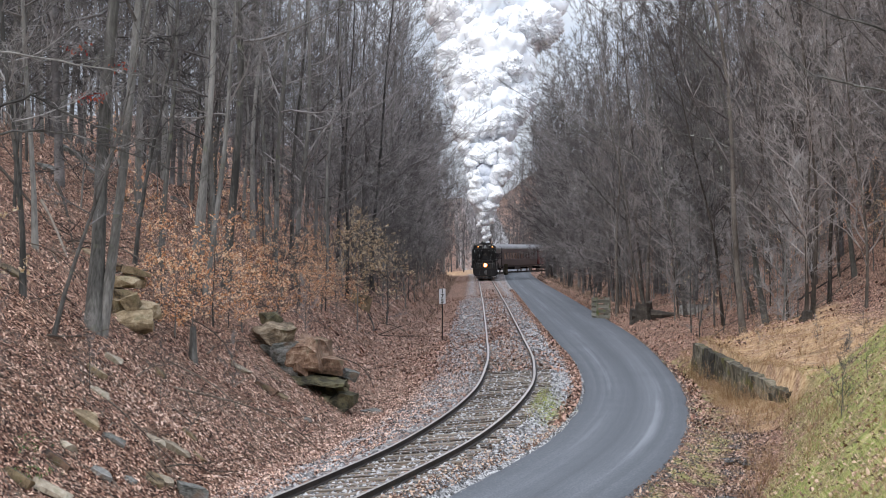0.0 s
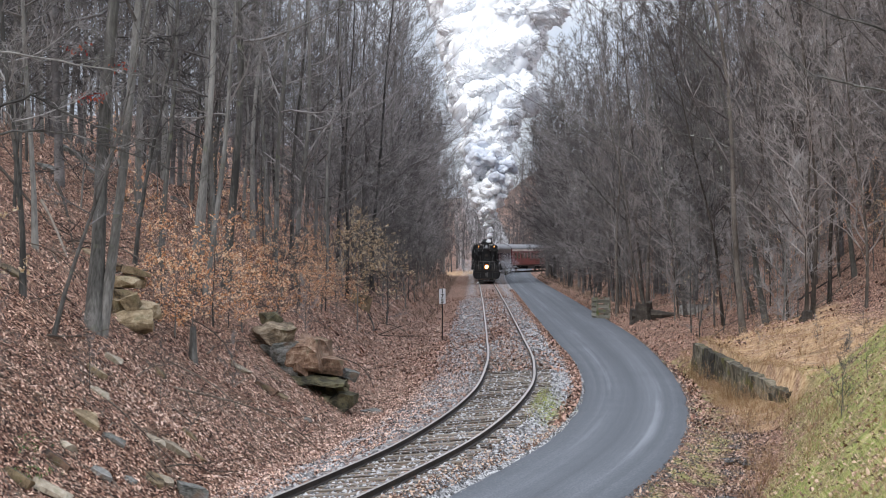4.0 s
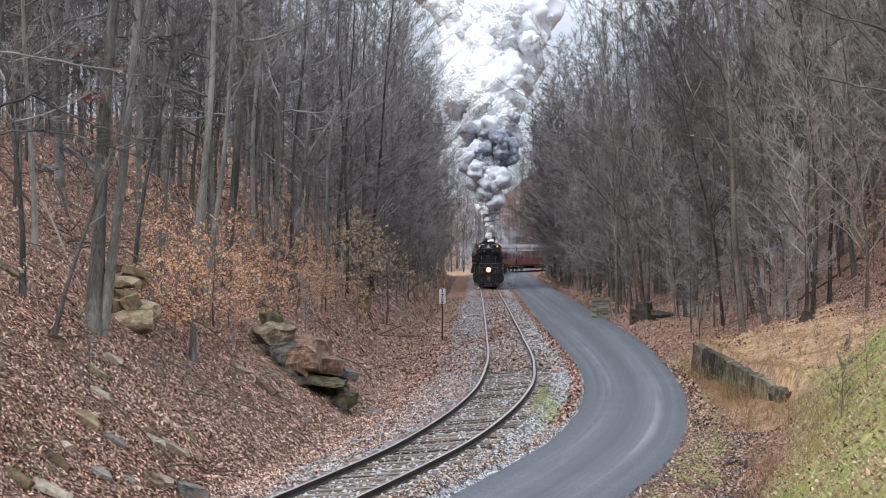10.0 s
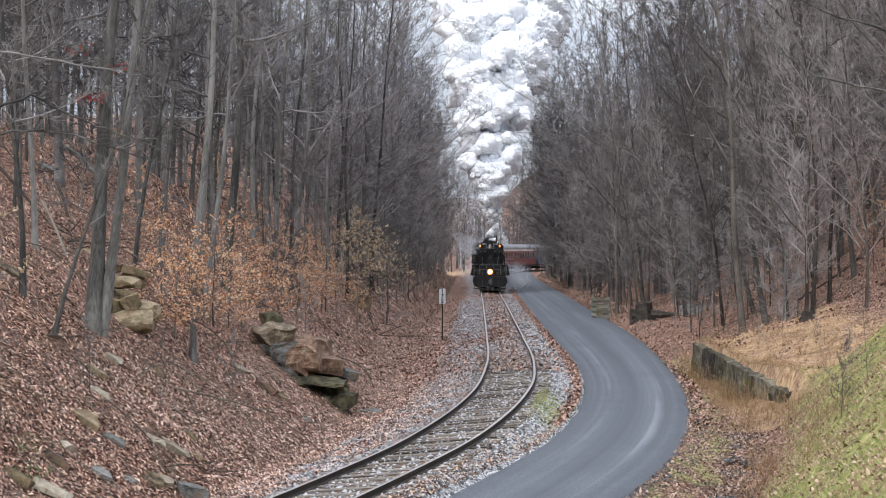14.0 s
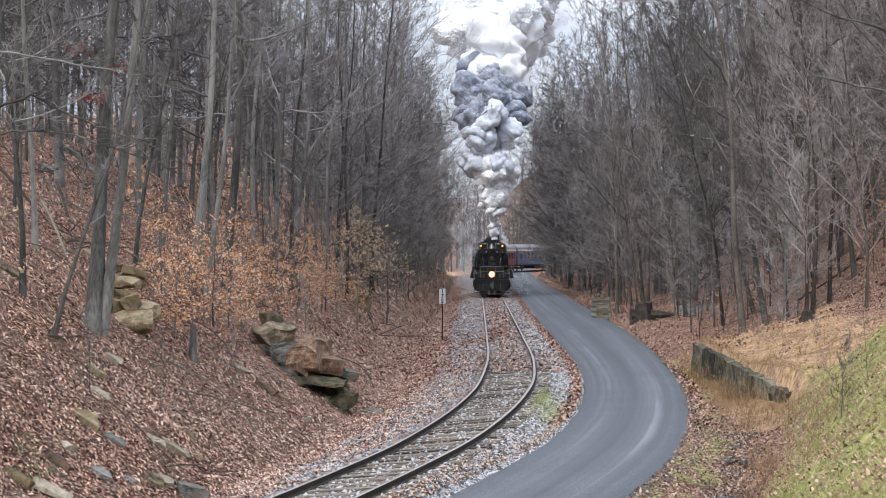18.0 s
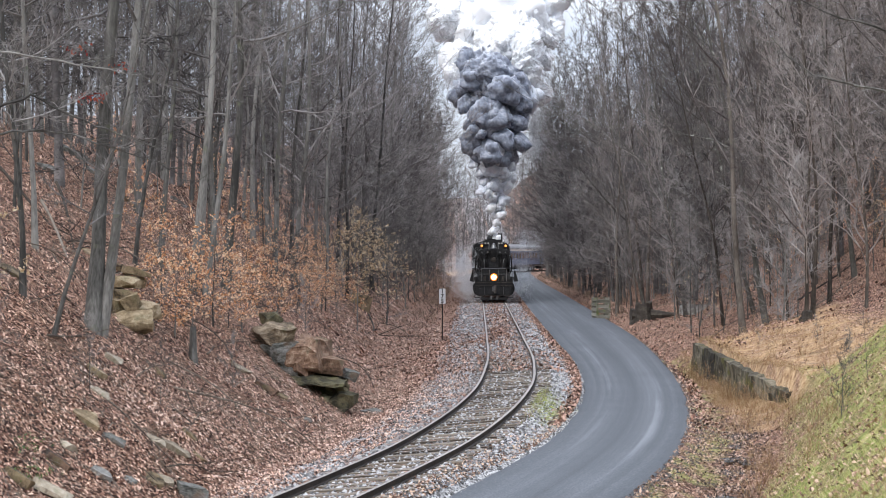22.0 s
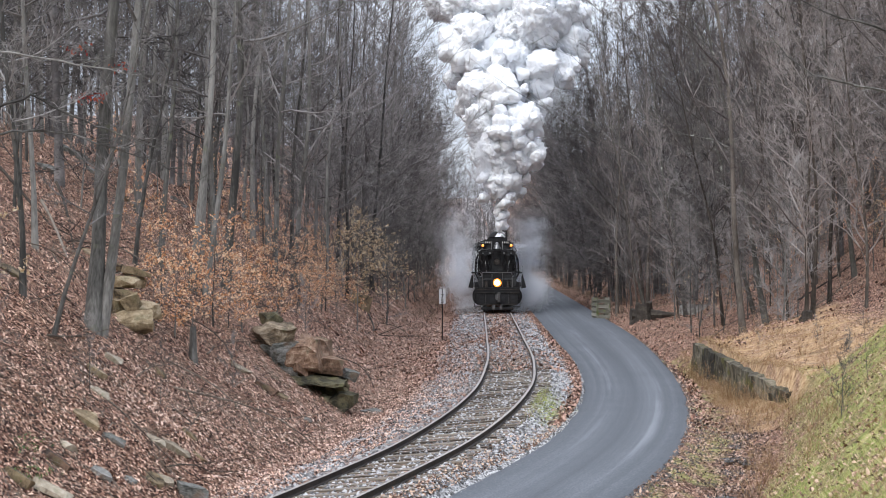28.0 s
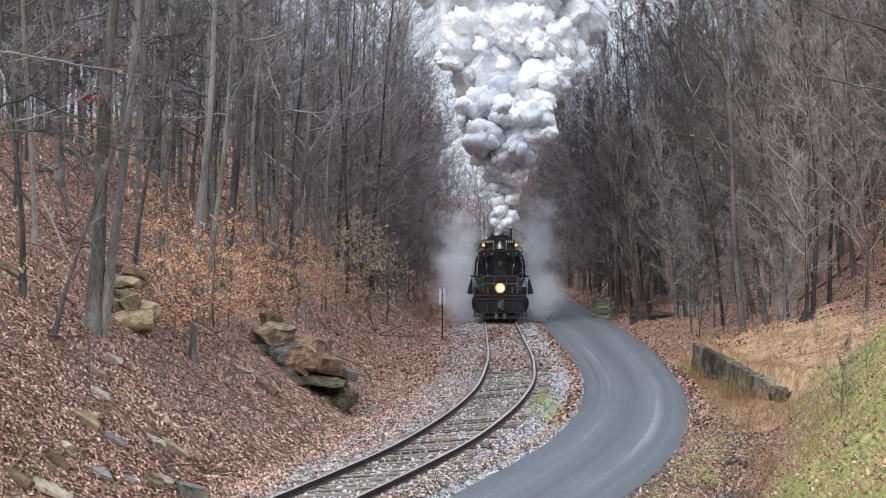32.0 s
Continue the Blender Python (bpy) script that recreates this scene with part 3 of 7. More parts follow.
# ---------------------------------------------------------------- railway track
RAIL = [(u_, 0.035 + 0.6 * z_) for u_, z_ in [(-0.07, 0.0), (0.07, 0.0), (0.07, 0.012), (0.012, 0.03), (0.012, 0.13), (0.036, 0.138), (0.036, 0.168), (0.028, 0.175), (-0.028, 0.175), (-0.036, 0.168), (-0.036, 0.138), (-0.012, 0.13), (-0.012, 0.03), (-0.07, 0.012)]]


def build_track():
    tr = thing("railway_track", Matrix.Identity(4), "single railway track with worn steel rails on weathered wooden ties", "railway track")
    stations = list(np.arange(0.5, 100, 0.5)) + list(np.arange(100, ARC[-1] - 1, 1.5))
    for side in (-1, 1):
        verts, faces = [], []
        n = len(RAIL)
        for s in stations:
            p, d = along(s)
            nrm = np.array((d[1], -d[0]))
            c = cant(p[1])
            lift = c * (0.5 + 0.5 * side)
            o = p + nrm * side * 0.7535
            tilt = c / 1.5
            for u, z in RAIL:
                verts.append((o[0] + nrm[0] * (u - z * tilt), o[1] + nrm[1] * (u - z * tilt), 0.03 + lift + z + u * tilt))
        for i in range(len(stations) - 1):
            for k in range(n):
                k2 = (k + 1) % n
                faces.append((i * n + k, i * n + k2, (i + 1) * n + k2, (i + 1) * n + k))
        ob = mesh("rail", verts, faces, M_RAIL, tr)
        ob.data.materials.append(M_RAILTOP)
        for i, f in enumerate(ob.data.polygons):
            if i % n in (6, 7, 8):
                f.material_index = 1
    # ties: each one a piece of its own, a few meshes shared between them
    rng = random.Random(4)
    shapes = []
    for k in range(6):
        bm = bx(-1.21, 1.21, -0.115, 0.115, -0.16, 0.02, bevel=0.012)
        for v in bm.verts:
            v.co += Vector((rng.uniform(-0.02, 0.02), rng.uniform(-0.01, 0.01), rng.uniform(-0.008, 0.004)))
        me = bpy.data.meshes.new("tie")
        bm.to_mesh(me)
        bm.free()
        me.materials.append(M_TIE)
        shapes.append(me)
    s, count, verts, faces = 22.0, 0, [], []
    while s < ARC[-1] - 3:
        p, d = along(s)
        c = cant(p[1])
        m = pose(p[0], p[1], 0.042 - 0.03 * float(step(48, 60, p[1])) + c / 2, 0, 0, math.degrees(math.atan2(-d[0], d[1])) + rng.uniform(-1.2, 1.2)) @ pose(rng.uniform(-0.04, 0.04), 0, 0, 0, -math.degrees(c / 1.5), 0)
        if count < 300:
            ob = new("tie", shapes[count % 6])
            ob.parent, ob.matrix_local = tr, m
        else:
            b = len(verts)
            for dx, dy, dz in ((-1.3, -0.11, -0.1), (1.3, -0.11, -0.1), (1.3, 0.11, -0.1), (-1.3, 0.11, -0.1), (-1.3, -0.11, 0.02), (1.3, -0.11, 0.02), (1.3, 0.11, 0.02), (-1.3, 0.11, 0.02)):
                verts.append(tuple(m @ Vector((dx, dy, dz))))
            faces += [tuple(b + q for q in f) for f in ((4, 5, 6, 7), (0, 1, 5, 4), (1, 2, 6, 5), (2, 3, 7, 6), (3, 0, 4, 7))]
        count += 1
        s += 0.54 + rng.uniform(-0.03, 0.03)
    if verts:
        tagged(mesh("sleeper_row", verts, faces, M_TIE, tr), kind="stuff")


build_track()


# ---------------------------------------------------------------- trees
def rot_about(d, axis, a):
    axis = axis / (np.linalg.norm(axis) + 1e-9)
    return d * math.cos(a) + np.cross(axis, d) * math.sin(a) + axis * np.dot(axis, d) * (1 - math.cos(a))


def tree_meshes(seed, height, r0, low, limbs, branchlets, twigs, spread, lean=0.0, sides=7, droop=0.0, leaves=None, n_leaf=0, twig_r=0.007, twig_l=1.0, sides_l=4, fine=False, seg=6, bias=0.0, kink=0.17, rise=0.0, forks=2):
    """Trunk mesh lists, crown mesh lists and leaf lists of a bare forest tree; with bias the limbs reach further towards -x."""
    rng = np.random.default_rng(seed)
    tv, tf, cv, cf, lv, lf = [], [], [], [], [], []
    n = 14
    pts, wob = [], rng.uniform(0, 6.28, 4)
    la = rng.uniform(0, 6.28) if not bias else math.pi
    for i in range(n + 1):
        h = i / n
        sway = height * h * (lean if not bias else lean * (0.4 + 0.6 * h))
        pts.append(np.array((sway * math.cos(la) + 0.012 * height * math.sin(4.1 * h + wob[0]) * h + 0.004 * height * math.sin(13 * h + wob[2]), sway * math.sin(la) + 0.012 * height * math.sin(5.3 * h + wob[1]) * h + 0.004 * height * math.sin(11 * h + wob[3]), height * h - (0.5 if i == 0 else 0))))
    rad = [r0 * (1.0 - 0.93 * (i / n) ** 0.85) * (1.45 if i == 0 else 1.0) for i in range(n + 1)]
    tube(tv, tf, pts, rad, sides)

    def on_trunk(h):
        f = min(max(h, 0), 0.999) * n
        i = int(f)
        return pts[i] + (pts[i + 1] - pts[i]) * (f - i), rad[i] + (rad[i + 1] - rad[i]) * (f - i)

    twig = sliver if fine else spike
    az = rng.uniform(0, 6.28)
    for k in range(limbs):
        h = low + (0.98 - low) * ((k + rng.uniform(0, 0.9)) / limbs)
        az += 2.4 + rng.uniform(-0.6, 0.6)
        p, r = on_trunk(h)
        rel = (h - low) / (1 - low)
        length = height * spread * (1.0 - 0.45 * rel**1.5) * rng.uniform(0.45, 1.2) * (1.0 - 0.75 * bias * math.cos(az))
        el = radians(rng.uniform(5, 45) + 30 * rel + rise - droop * 20 * (1 - rel))
        d = np.array((math.cos(az) * math.cos(el), math.sin(az) * math.cos(el), math.sin(el)))
        lp, ld = [p], d
        for j in range(seg):
            ld = ld + np.array((rng.normal(0, kink), rng.normal(0, kink), 0.05 - droop * 0.06 + rng.normal(0, kink * 0.8)))
            ld = ld / np.linalg.norm(ld)
            lp.append(lp[-1] + ld * length / seg)
        lr = min(r * 0.55, 0.0075 * length + 0.006)
        tube(cv, cf, lp, [lr * (1 - 0.86 * j / seg) for j in range(seg + 1)], sides_l)
        for b in range(branchlets):
            f = (0.14 + 0.86 * (b + rng.uniform(0, 0.9)) / branchlets) * seg * 0.995
            i = int(f)
            bp = lp[i] + (lp[i + 1] - lp[i]) * (f - i)
            dd = lp[i + 1] - lp[i]
            dd = dd / np.linalg.norm(dd)
            bd = rot_about(dd, rng.normal(0, 1, 3) + np.array((0, 0, 0.6)), (1 if b % 2 else -1) * rng.uniform(0.5, 1.2))
            bd = bd + np.array((0, 0, rng.uniform(-0.25, 0.2)))
            bd = bd / np.linalg.norm(bd)
            bl = length * rng.uniform(0.16, 0.46) * (1.15 - 0.55 * f / seg)
            q1 = bp + bd * bl * 0.45
            bd2 = bd + rng.normal(0, 0.32, 3) + np.array((0, 0, 0.12))
            q2 = q1 + bd2 / np.linalg.norm(bd2) * bl * 0.55
            br = max(twig_r * 1.2, lr * 0.34)
            tube(cv, cf, [bp, q1, q2], [br, br * 0.66, br * 0.25], 3)
            for t in range(twigs):
                g = (t + rng.uniform(0, 1)) / twigs
                tp = bp + (q1 - bp) * min(1, 2 * g) + (q2 - q1) * max(0, 2 * g - 1)
                td = rot_about(bd, rng.normal(0, 1, 3), rng.uniform(0.5, 1.35)) + np.array((0, 0, 0.2))
                td = td / np.linalg.norm(td)
                tl = rng.uniform(0.35, 1.0) * (0.22 + 0.26 * bl) * twig_l
                q = tp + td * tl
                twig(cv, cf, tp, q, rng.uniform(0.75, 1.25) * twig_r)
                for _ in range(forks if fine else 0):
                    u = tp + td * tl * rng.uniform(0.25, 0.8)
                    w = rot_about(td, rng.normal(0, 1, 3), rng.uniform(0.5, 1.1)) + np.array((0, 0, 0.15))
                    twig(cv, cf, u, u + w * tl * rng.uniform(0.35, 0.65), 0.7 * twig_r)
                if leaves and rng.uniform() < leaves:
                    for _ in range(n_leaf):
                        c = tp + (q - tp) * rng.uniform(0.1, 1.05) + rng.normal(0, 0.03, 3)
                        leaf(lv, lf, rng, c, rng.uniform(0.026, 0.05))
    return tv, tf, cv, cf, lv, lf


def leaf(lv, lf, rng, c, s):
    """Adds one folded leaf of four triangles."""
    a = rng.normal(0, 1, 3)
    a = a / np.linalg.norm(a)
    w = np.cross(a, rng.normal(0, 1, 3))
    w = w / (np.linalg.norm(w) + 1e-9)
    nn = np.cross(a, w)
    b = len(lv)
    for q in (c - a * s, c + w * s * 0.55 + nn * s * 0.22, c + a * s * 1.05, c - w * s * 0.55 + nn * s * 0.22, c):
        lv.append(tuple(q))
    lf.extend(((b, b + 1, b + 4), (b + 1, b + 2, b + 4), (b + 2, b + 3, b + 4), (b + 3, b, b + 4)))


def make_tree(name, label, category, m, seed, bark=M_BARK, leafmat=None, **k):
    tv, tf, cv, cf, lv, lf = tree_meshes(seed, **k)
    t = thing(name, m, label, category, "trees of the wood")
    mesh("trunk", tv, tf, bark, t, smooth=True)
    mesh("crown", cv, cf, M_BROWNTWIG if bark is M_BROWNBARK else M_FARTWIG if bark is M_FARBARK else M_TWIG if bark is M_BARK else bark, t)
    if lv:
        mesh("leaves", lv, lf, leafmat, t, "dry leaves still on the twigs")
    return t


def place(x, y, rz=0.0, tilt=0.0, scale=1.0):
    return pose(x, y, gz(x, y) - 0.05, tilt * math.cos(rz * 1.7), tilt * math.sin(rz * 2.3), math.degrees(rz)) @ Matrix.Scale(scale, 4)


def scaled_copy(src, x, y, rz, scale, tilt=0.0):
    """A copy of a thing, turned and resized, standing on the ground."""
    ob = copy_thing(src, pose(0, 0, 0))
    ob.matrix_basis = place(x, y, rz, tilt, scale)
    return ob



def lone_at(src, x, y, scale, lean=0.0, turn=0.0, back=0.0):
    """A copy of a thing that leans by so many degrees towards +x and away from the camera."""
    ob = copy_thing(src, pose(0, 0, 0))
    ob.matrix_basis = pose(x, y, gz(x, y) - 0.05, -back, lean, 0) @ pose(0, 0, 0, 0, 0, turn) @ Matrix.Scale(scale, 4)
    return ob


rnd = random.Random(11)
BARE = "tall slender bare hardwood tree with grey bark"
BROWN = "slender bare hardwood tree with brown bark leaning over the lane"
kinds_right = [dict(height=hh, r0=r_, low=lo_, limbs=34, branchlets=8, twigs=7, spread=sp, lean=ln, fine=True, twig_r=0.0078, twig_l=1.15, bias=0.5, rise=14, droop=0.1) for hh, r_, lo_, sp, ln in (
    (19, 0.105, 0.16, 0.25, 0.10), (17, 0.08, 0.12, 0.27, 0.14), (21, 0.125, 0.2, 0.22, 0.06), (14, 0.06, 0.1, 0.3, 0.18), (16, 0.07, 0.08, 0.27, 0.12))]
kinds_near = [dict(height=hh, r0=r_, low=lo_, limbs=30, branchlets=7, twigs=7, spread=sp, lean=ln, fine=True, twig_r=0.0065, twig_l=1.1) for hh, r_, lo_, sp, ln in (
    (21, 0.115, 0.28, 0.18, 0.015), (19, 0.09, 0.26, 0.17, 0.03), (23, 0.14, 0.3, 0.19, 0.01), (17, 0.065, 0.2, 0.17, 0.05), (20, 0.095, 0.16, 0.22, 0.03), (15, 0.055, 0.16, 0.19, 0.06))]
# trees of the wood's edge: slender, leaning and reaching out over the rails and the lane
kinds_far = [dict(height=hh, r0=r_, low=lo_, limbs=32, branchlets=7, twigs=7, spread=sp, lean=ln, sides=5, sides_l=3, twig_r=0.0105, twig_l=1.35, fine=True, droop=dr, bias=0.62, rise=12) for hh, r_, lo_, sp, ln, dr in (
    (19, 0.11, 0.13, 0.25, 0.09, 0.2), (16, 0.085, 0.08, 0.28, 0.13, 0.5), (21, 0.12, 0.18, 0.24, 0.07, 0.1), (12.5, 0.065, 0.06, 0.33, 0.17, 0.6))]

protos_near, protos_far, protos_right = [], [], []
taken = []


def tree_at(x, y, pool, kinds, idx, scale, seed0, tilt=2.0):
    # edge trees turn their reaching side to the open middle
    turn = rnd.uniform(0, 6.28) if "bias" not in kinds[idx] else rnd.uniform(-0.8, 0.8) + (3.14 if x < float(track_x(y)) else 0.0)
    if idx >= len(pool):
        pool.append(make_tree("tree", BARE if pool is not protos_right else BROWN, "tree", place(x, y, turn, tilt, 1.0), seed0 + idx, bark=M_BROWNBARK if pool is protos_right else M_FARBARK if pool is protos_far else M_BARK, **kinds[idx]))
        return pool[-1]
    return scaled_copy(pool[idx], x, y, turn, scale, tilt)


def free_spot(x, y, gap, clear=4.6):
    if any((x - a) ** 2 + (y - b) ** 2 < gap * gap for a, b in taken):
        return False
    d = np.min(np.hypot(PATH[:, 0] - x, PATH[:, 1] - y))
    return d > clear and not float(road_l(y)) - 0.5 < x < float(road_r(y)) + 1.3


# one tree of each kind first; the others are copies of them
for i in range(6):
    x_, y_ = -13 - 2.6 * i, 41 + 4.3 * i
    taken.append((x_, y_))
    tree_at(x_, y_, protos_near, kinds_near, i, 1.0, 100)
for i in range(4):
    x_, y_ = 30 + 5 * i, 120 + 6 * i
    taken.append((x_, y_))
    tree_at(x_, y_, protos_far, kinds_far, i, 1.0, 200)
for i in range(5):
    x_, y_ = 15.5 + 2.2 * i, 66 + 4.0 * i
    taken.append((x_, y_))
    tree_at(x_, y_, protos_right, kinds_right, i, 1.0, 240)

# the single trees that stand out: x, y, kind, scale, lean, turn
LONE = [
    (-7.62, 28.6, 5, 1.05, 1, 40), (-6.9, 28.1, 5, 0.75, 13, 200), (-8.4, 32.3, 3, 0.95, -3, 10), (-8.9, 30.6, 3, 0.9, -8, 100),
    (-5.87, 43.3, 2, 0.95, 1, 80), (-6.16, 39.4, 0, 0.95, 4, 150), (-6.0, 40.2, 1, 0.9, 6, 20), (-7.2, 40.6, 1, 0.85, 2, 300), (-7.3, 37.5, 5, 0.95, 5, 250),
    (-8.6, 44.5, 0, 1.0, 2, 60), (-6.9, 47.5, 4, 0.9, 1, 30), (-5.6, 52.0, 1, 1.05, 3, 200), (-5.3, 57.0, 4, 1.0, 4, 120), (-4.6, 61.5, 4, 0.8, 2, 310),
    (11.9, 50.6, 1, 0.9, 3, 200), (11.5, 50.2, 4, 0.9, 5, 90), (13.1, 48.7, 3, 0.85, 3, 10), (12.4, 69.5, 1, 0.95, -4, 70),
    (10.4, 84.5, 4, 0.85, -2, 170), (9.9, 90.5, 0, 0.95, 5, 40), (14.6, 47.5, 4, 1.2, 2, 250), (-8.6, 24.3, 4, 0.95, 3, 60), (-9.6, 26.5, 0, 1.0, 0, 170), (12.8, 39.5, 2, 1.1, -3, 80), (16.2, 52.0, 2, 1.15, -4, 130),
]
for x_, y_, k_, s_, l_, t_ in LONE:
    taken.append((x_, y_))
    lone_at(protos_near[k_] if x_ < 0 else protos_right[k_ % 5], x_, y_, s_, l_, t_ if x_ < 0 else 0.2 * (t_ - 120))

# the big twin-stemmed tree on the bank
TWIN = thing("twin_stemmed_tree", pose(-6.62, 29.7, gz(-6.62, 29.7) - 0.1), "large grey twin-stemmed tree on the leafy bank", "tree", "trees of the wood")
for dx_, dy_, ry_, r_, sd_ in ((0.0, 0.0, 4.6, 0.15, 301), (0.19, 0.1, 7.0, 0.1, 302)):
    tv_, tf_, cv_, cf_, _, _ = tree_meshes(sd_, height=22, r0=r_, low=0.25, limbs=30, branchlets=8, twigs=7, spread=0.17, sides=12, fine=True, twig_r=0.006)
    for nm_, vv_, ff_, mm_ in (("trunk", tv_, tf_, M_BARK), ("crown", cv_, cf_, M_TWIG)):
        o_ = mesh(nm_, vv_, ff_, mm_, TWIN, smooth=nm_ == "trunk")
        o_.matrix_local = pose(dx_, dy_, 0, 0, ry_, 0)
taken.append((-6.62, 29.7))
lv_, lf_ = [], []
rl_g = np.random.default_rng(44)
for cx_, cy_, cz_, n_, w_ in ((0.05, -0.3, 4.35, 46, 0.1), (-0.35, 0.1, 5.3, 22, 0.1), (0.55, -0.1, 4.9, 16, 0.12)):
    for _ in range(n_):
        leaf(lv_, lf_, rl_g, np.array((cx_, cy_, cz_)) + rl_g.normal(0, 1, 3) * np.array((1.6 * w_, w_, 0.6 * w_)), rl_g.uniform(0.03, 0.05))
mesh("leaves", lv_, lf_, M_REDLEAF, TWIN, "last dark red leaves on low twigs")
make_tree("lichened_tree", "leaning grey hardwood with pale lichen patches", "tree", pose(13.0, 63.4, gz(13.0, 63.4) - 0.05, 0, -11, 0), 311, bark=M_LICHEN, height=19, r0=0.13, low=0.3, limbs=24, branchlets=7, twigs=7, spread=0.3, fine=True, twig_r=0.0065, bias=0.5, rise=12)
taken.append((13.0, 63.4))
for sd_, x_, y_, ln_, hh_ in ((312, 13.9, 70.5, -13, 17), (313, 12.2, 79.0, -9, 16), (314, 15.8, 60.5, -8, 18), (315, 11.6, 91.0, -11, 17)):
    make_tree("lichened_tree", "leaning grey hardwood with long arching pale-flecked boughs", "tree", pose(x_, y_, gz(x_, y_) - 0.05, 0, ln_, 0), sd_, bark=M_LICHEN, height=hh_, r0=0.1, low=0.22, limbs=15, branchlets=6, twigs=5, spread=0.42, fine=True, twig_r=0.008, bias=0.75, rise=18, kink=0.13, seg=8)
    taken.append((x_, y_))


def scatter(count, y0, y1, off0, off1, side, pool, kinds, gap, power=1.0):
    made, tries = 0, 0
    while made < count and tries < count * 60:
        tries += 1
        y = y0 + (y1 - y0) * rnd.random() ** power
        off = off0 + (off1 - off0) * rnd.random() ** 1.3
        x = float(track_x(y)) - off if side < 0 else float(road_r(y)) + off
        if not free_spot(x, y, gap) or abs(x) > 0.30 * y + 8:
            continue
        taken.append((x, y))
        tree_at(x, y, pool, kinds, rnd.randrange(len(kinds)), rnd.choice((0.55, 0.68, 0.8, 0.9, 1.0, 1.12)) * rnd.uniform(0.92, 1.08), 0)
        made += 1


# the wood's edge closes in along rails and lane; deeper trees stand behind it
scatter(64, 36, 84, 7.6, 26, -1, protos_near, kinds_near, 1.4)
for i_ in range(30):
    for side_ in (-1, 1):
        y_ = (62 if side_ < 0 else 96) + (166 if side_ < 0 else 140) * (i_ + rnd.uniform(-0.3, 0.3)) / 30
        x_ = float(track_x(y_)) - rnd.uniform(6.4, 8.2) if side_ < 0 else float(road_r(y_)) + rnd.uniform(1.4, 2.8)
        taken.append((x_, y_))
        lone_at(protos_far[rnd.choice((0, 1, 1, 2, 3))], x_, y_, rnd.uniform(0.85, 1.05) if side_ < 0 else rnd.uniform(0.95, 1.2), rnd.uniform(-3, 2) if side_ < 0 else rnd.uniform(-2, 4), rnd.uniform(-45, 45) + (180 if side_ < 0 else 0))
scatter(24, 60, 225, 6.6, 9.5, -1, protos_far, kinds_far, 1.9)
scatter(36, 62, 200, 8, 26, -1, protos_far, kinds_far, 2.2)
scatter(20, 46, 74, 5.0, 17, 1, protos_right, kinds_right, 1.9)
scatter(40, 56, 100, 2.6, 24, 1, protos_right, kinds_right, 1.8)
scatter(26, 82, 238, 1.4, 5.0, 1, protos_far, kinds_far, 1.9)
scatter(60, 84, 190, 4, 26, 1, protos_far, kinds_far, 2.2)
scatter(10, 228, 300, -2, 18, -1, protos_far, kinds_far, 2.0)


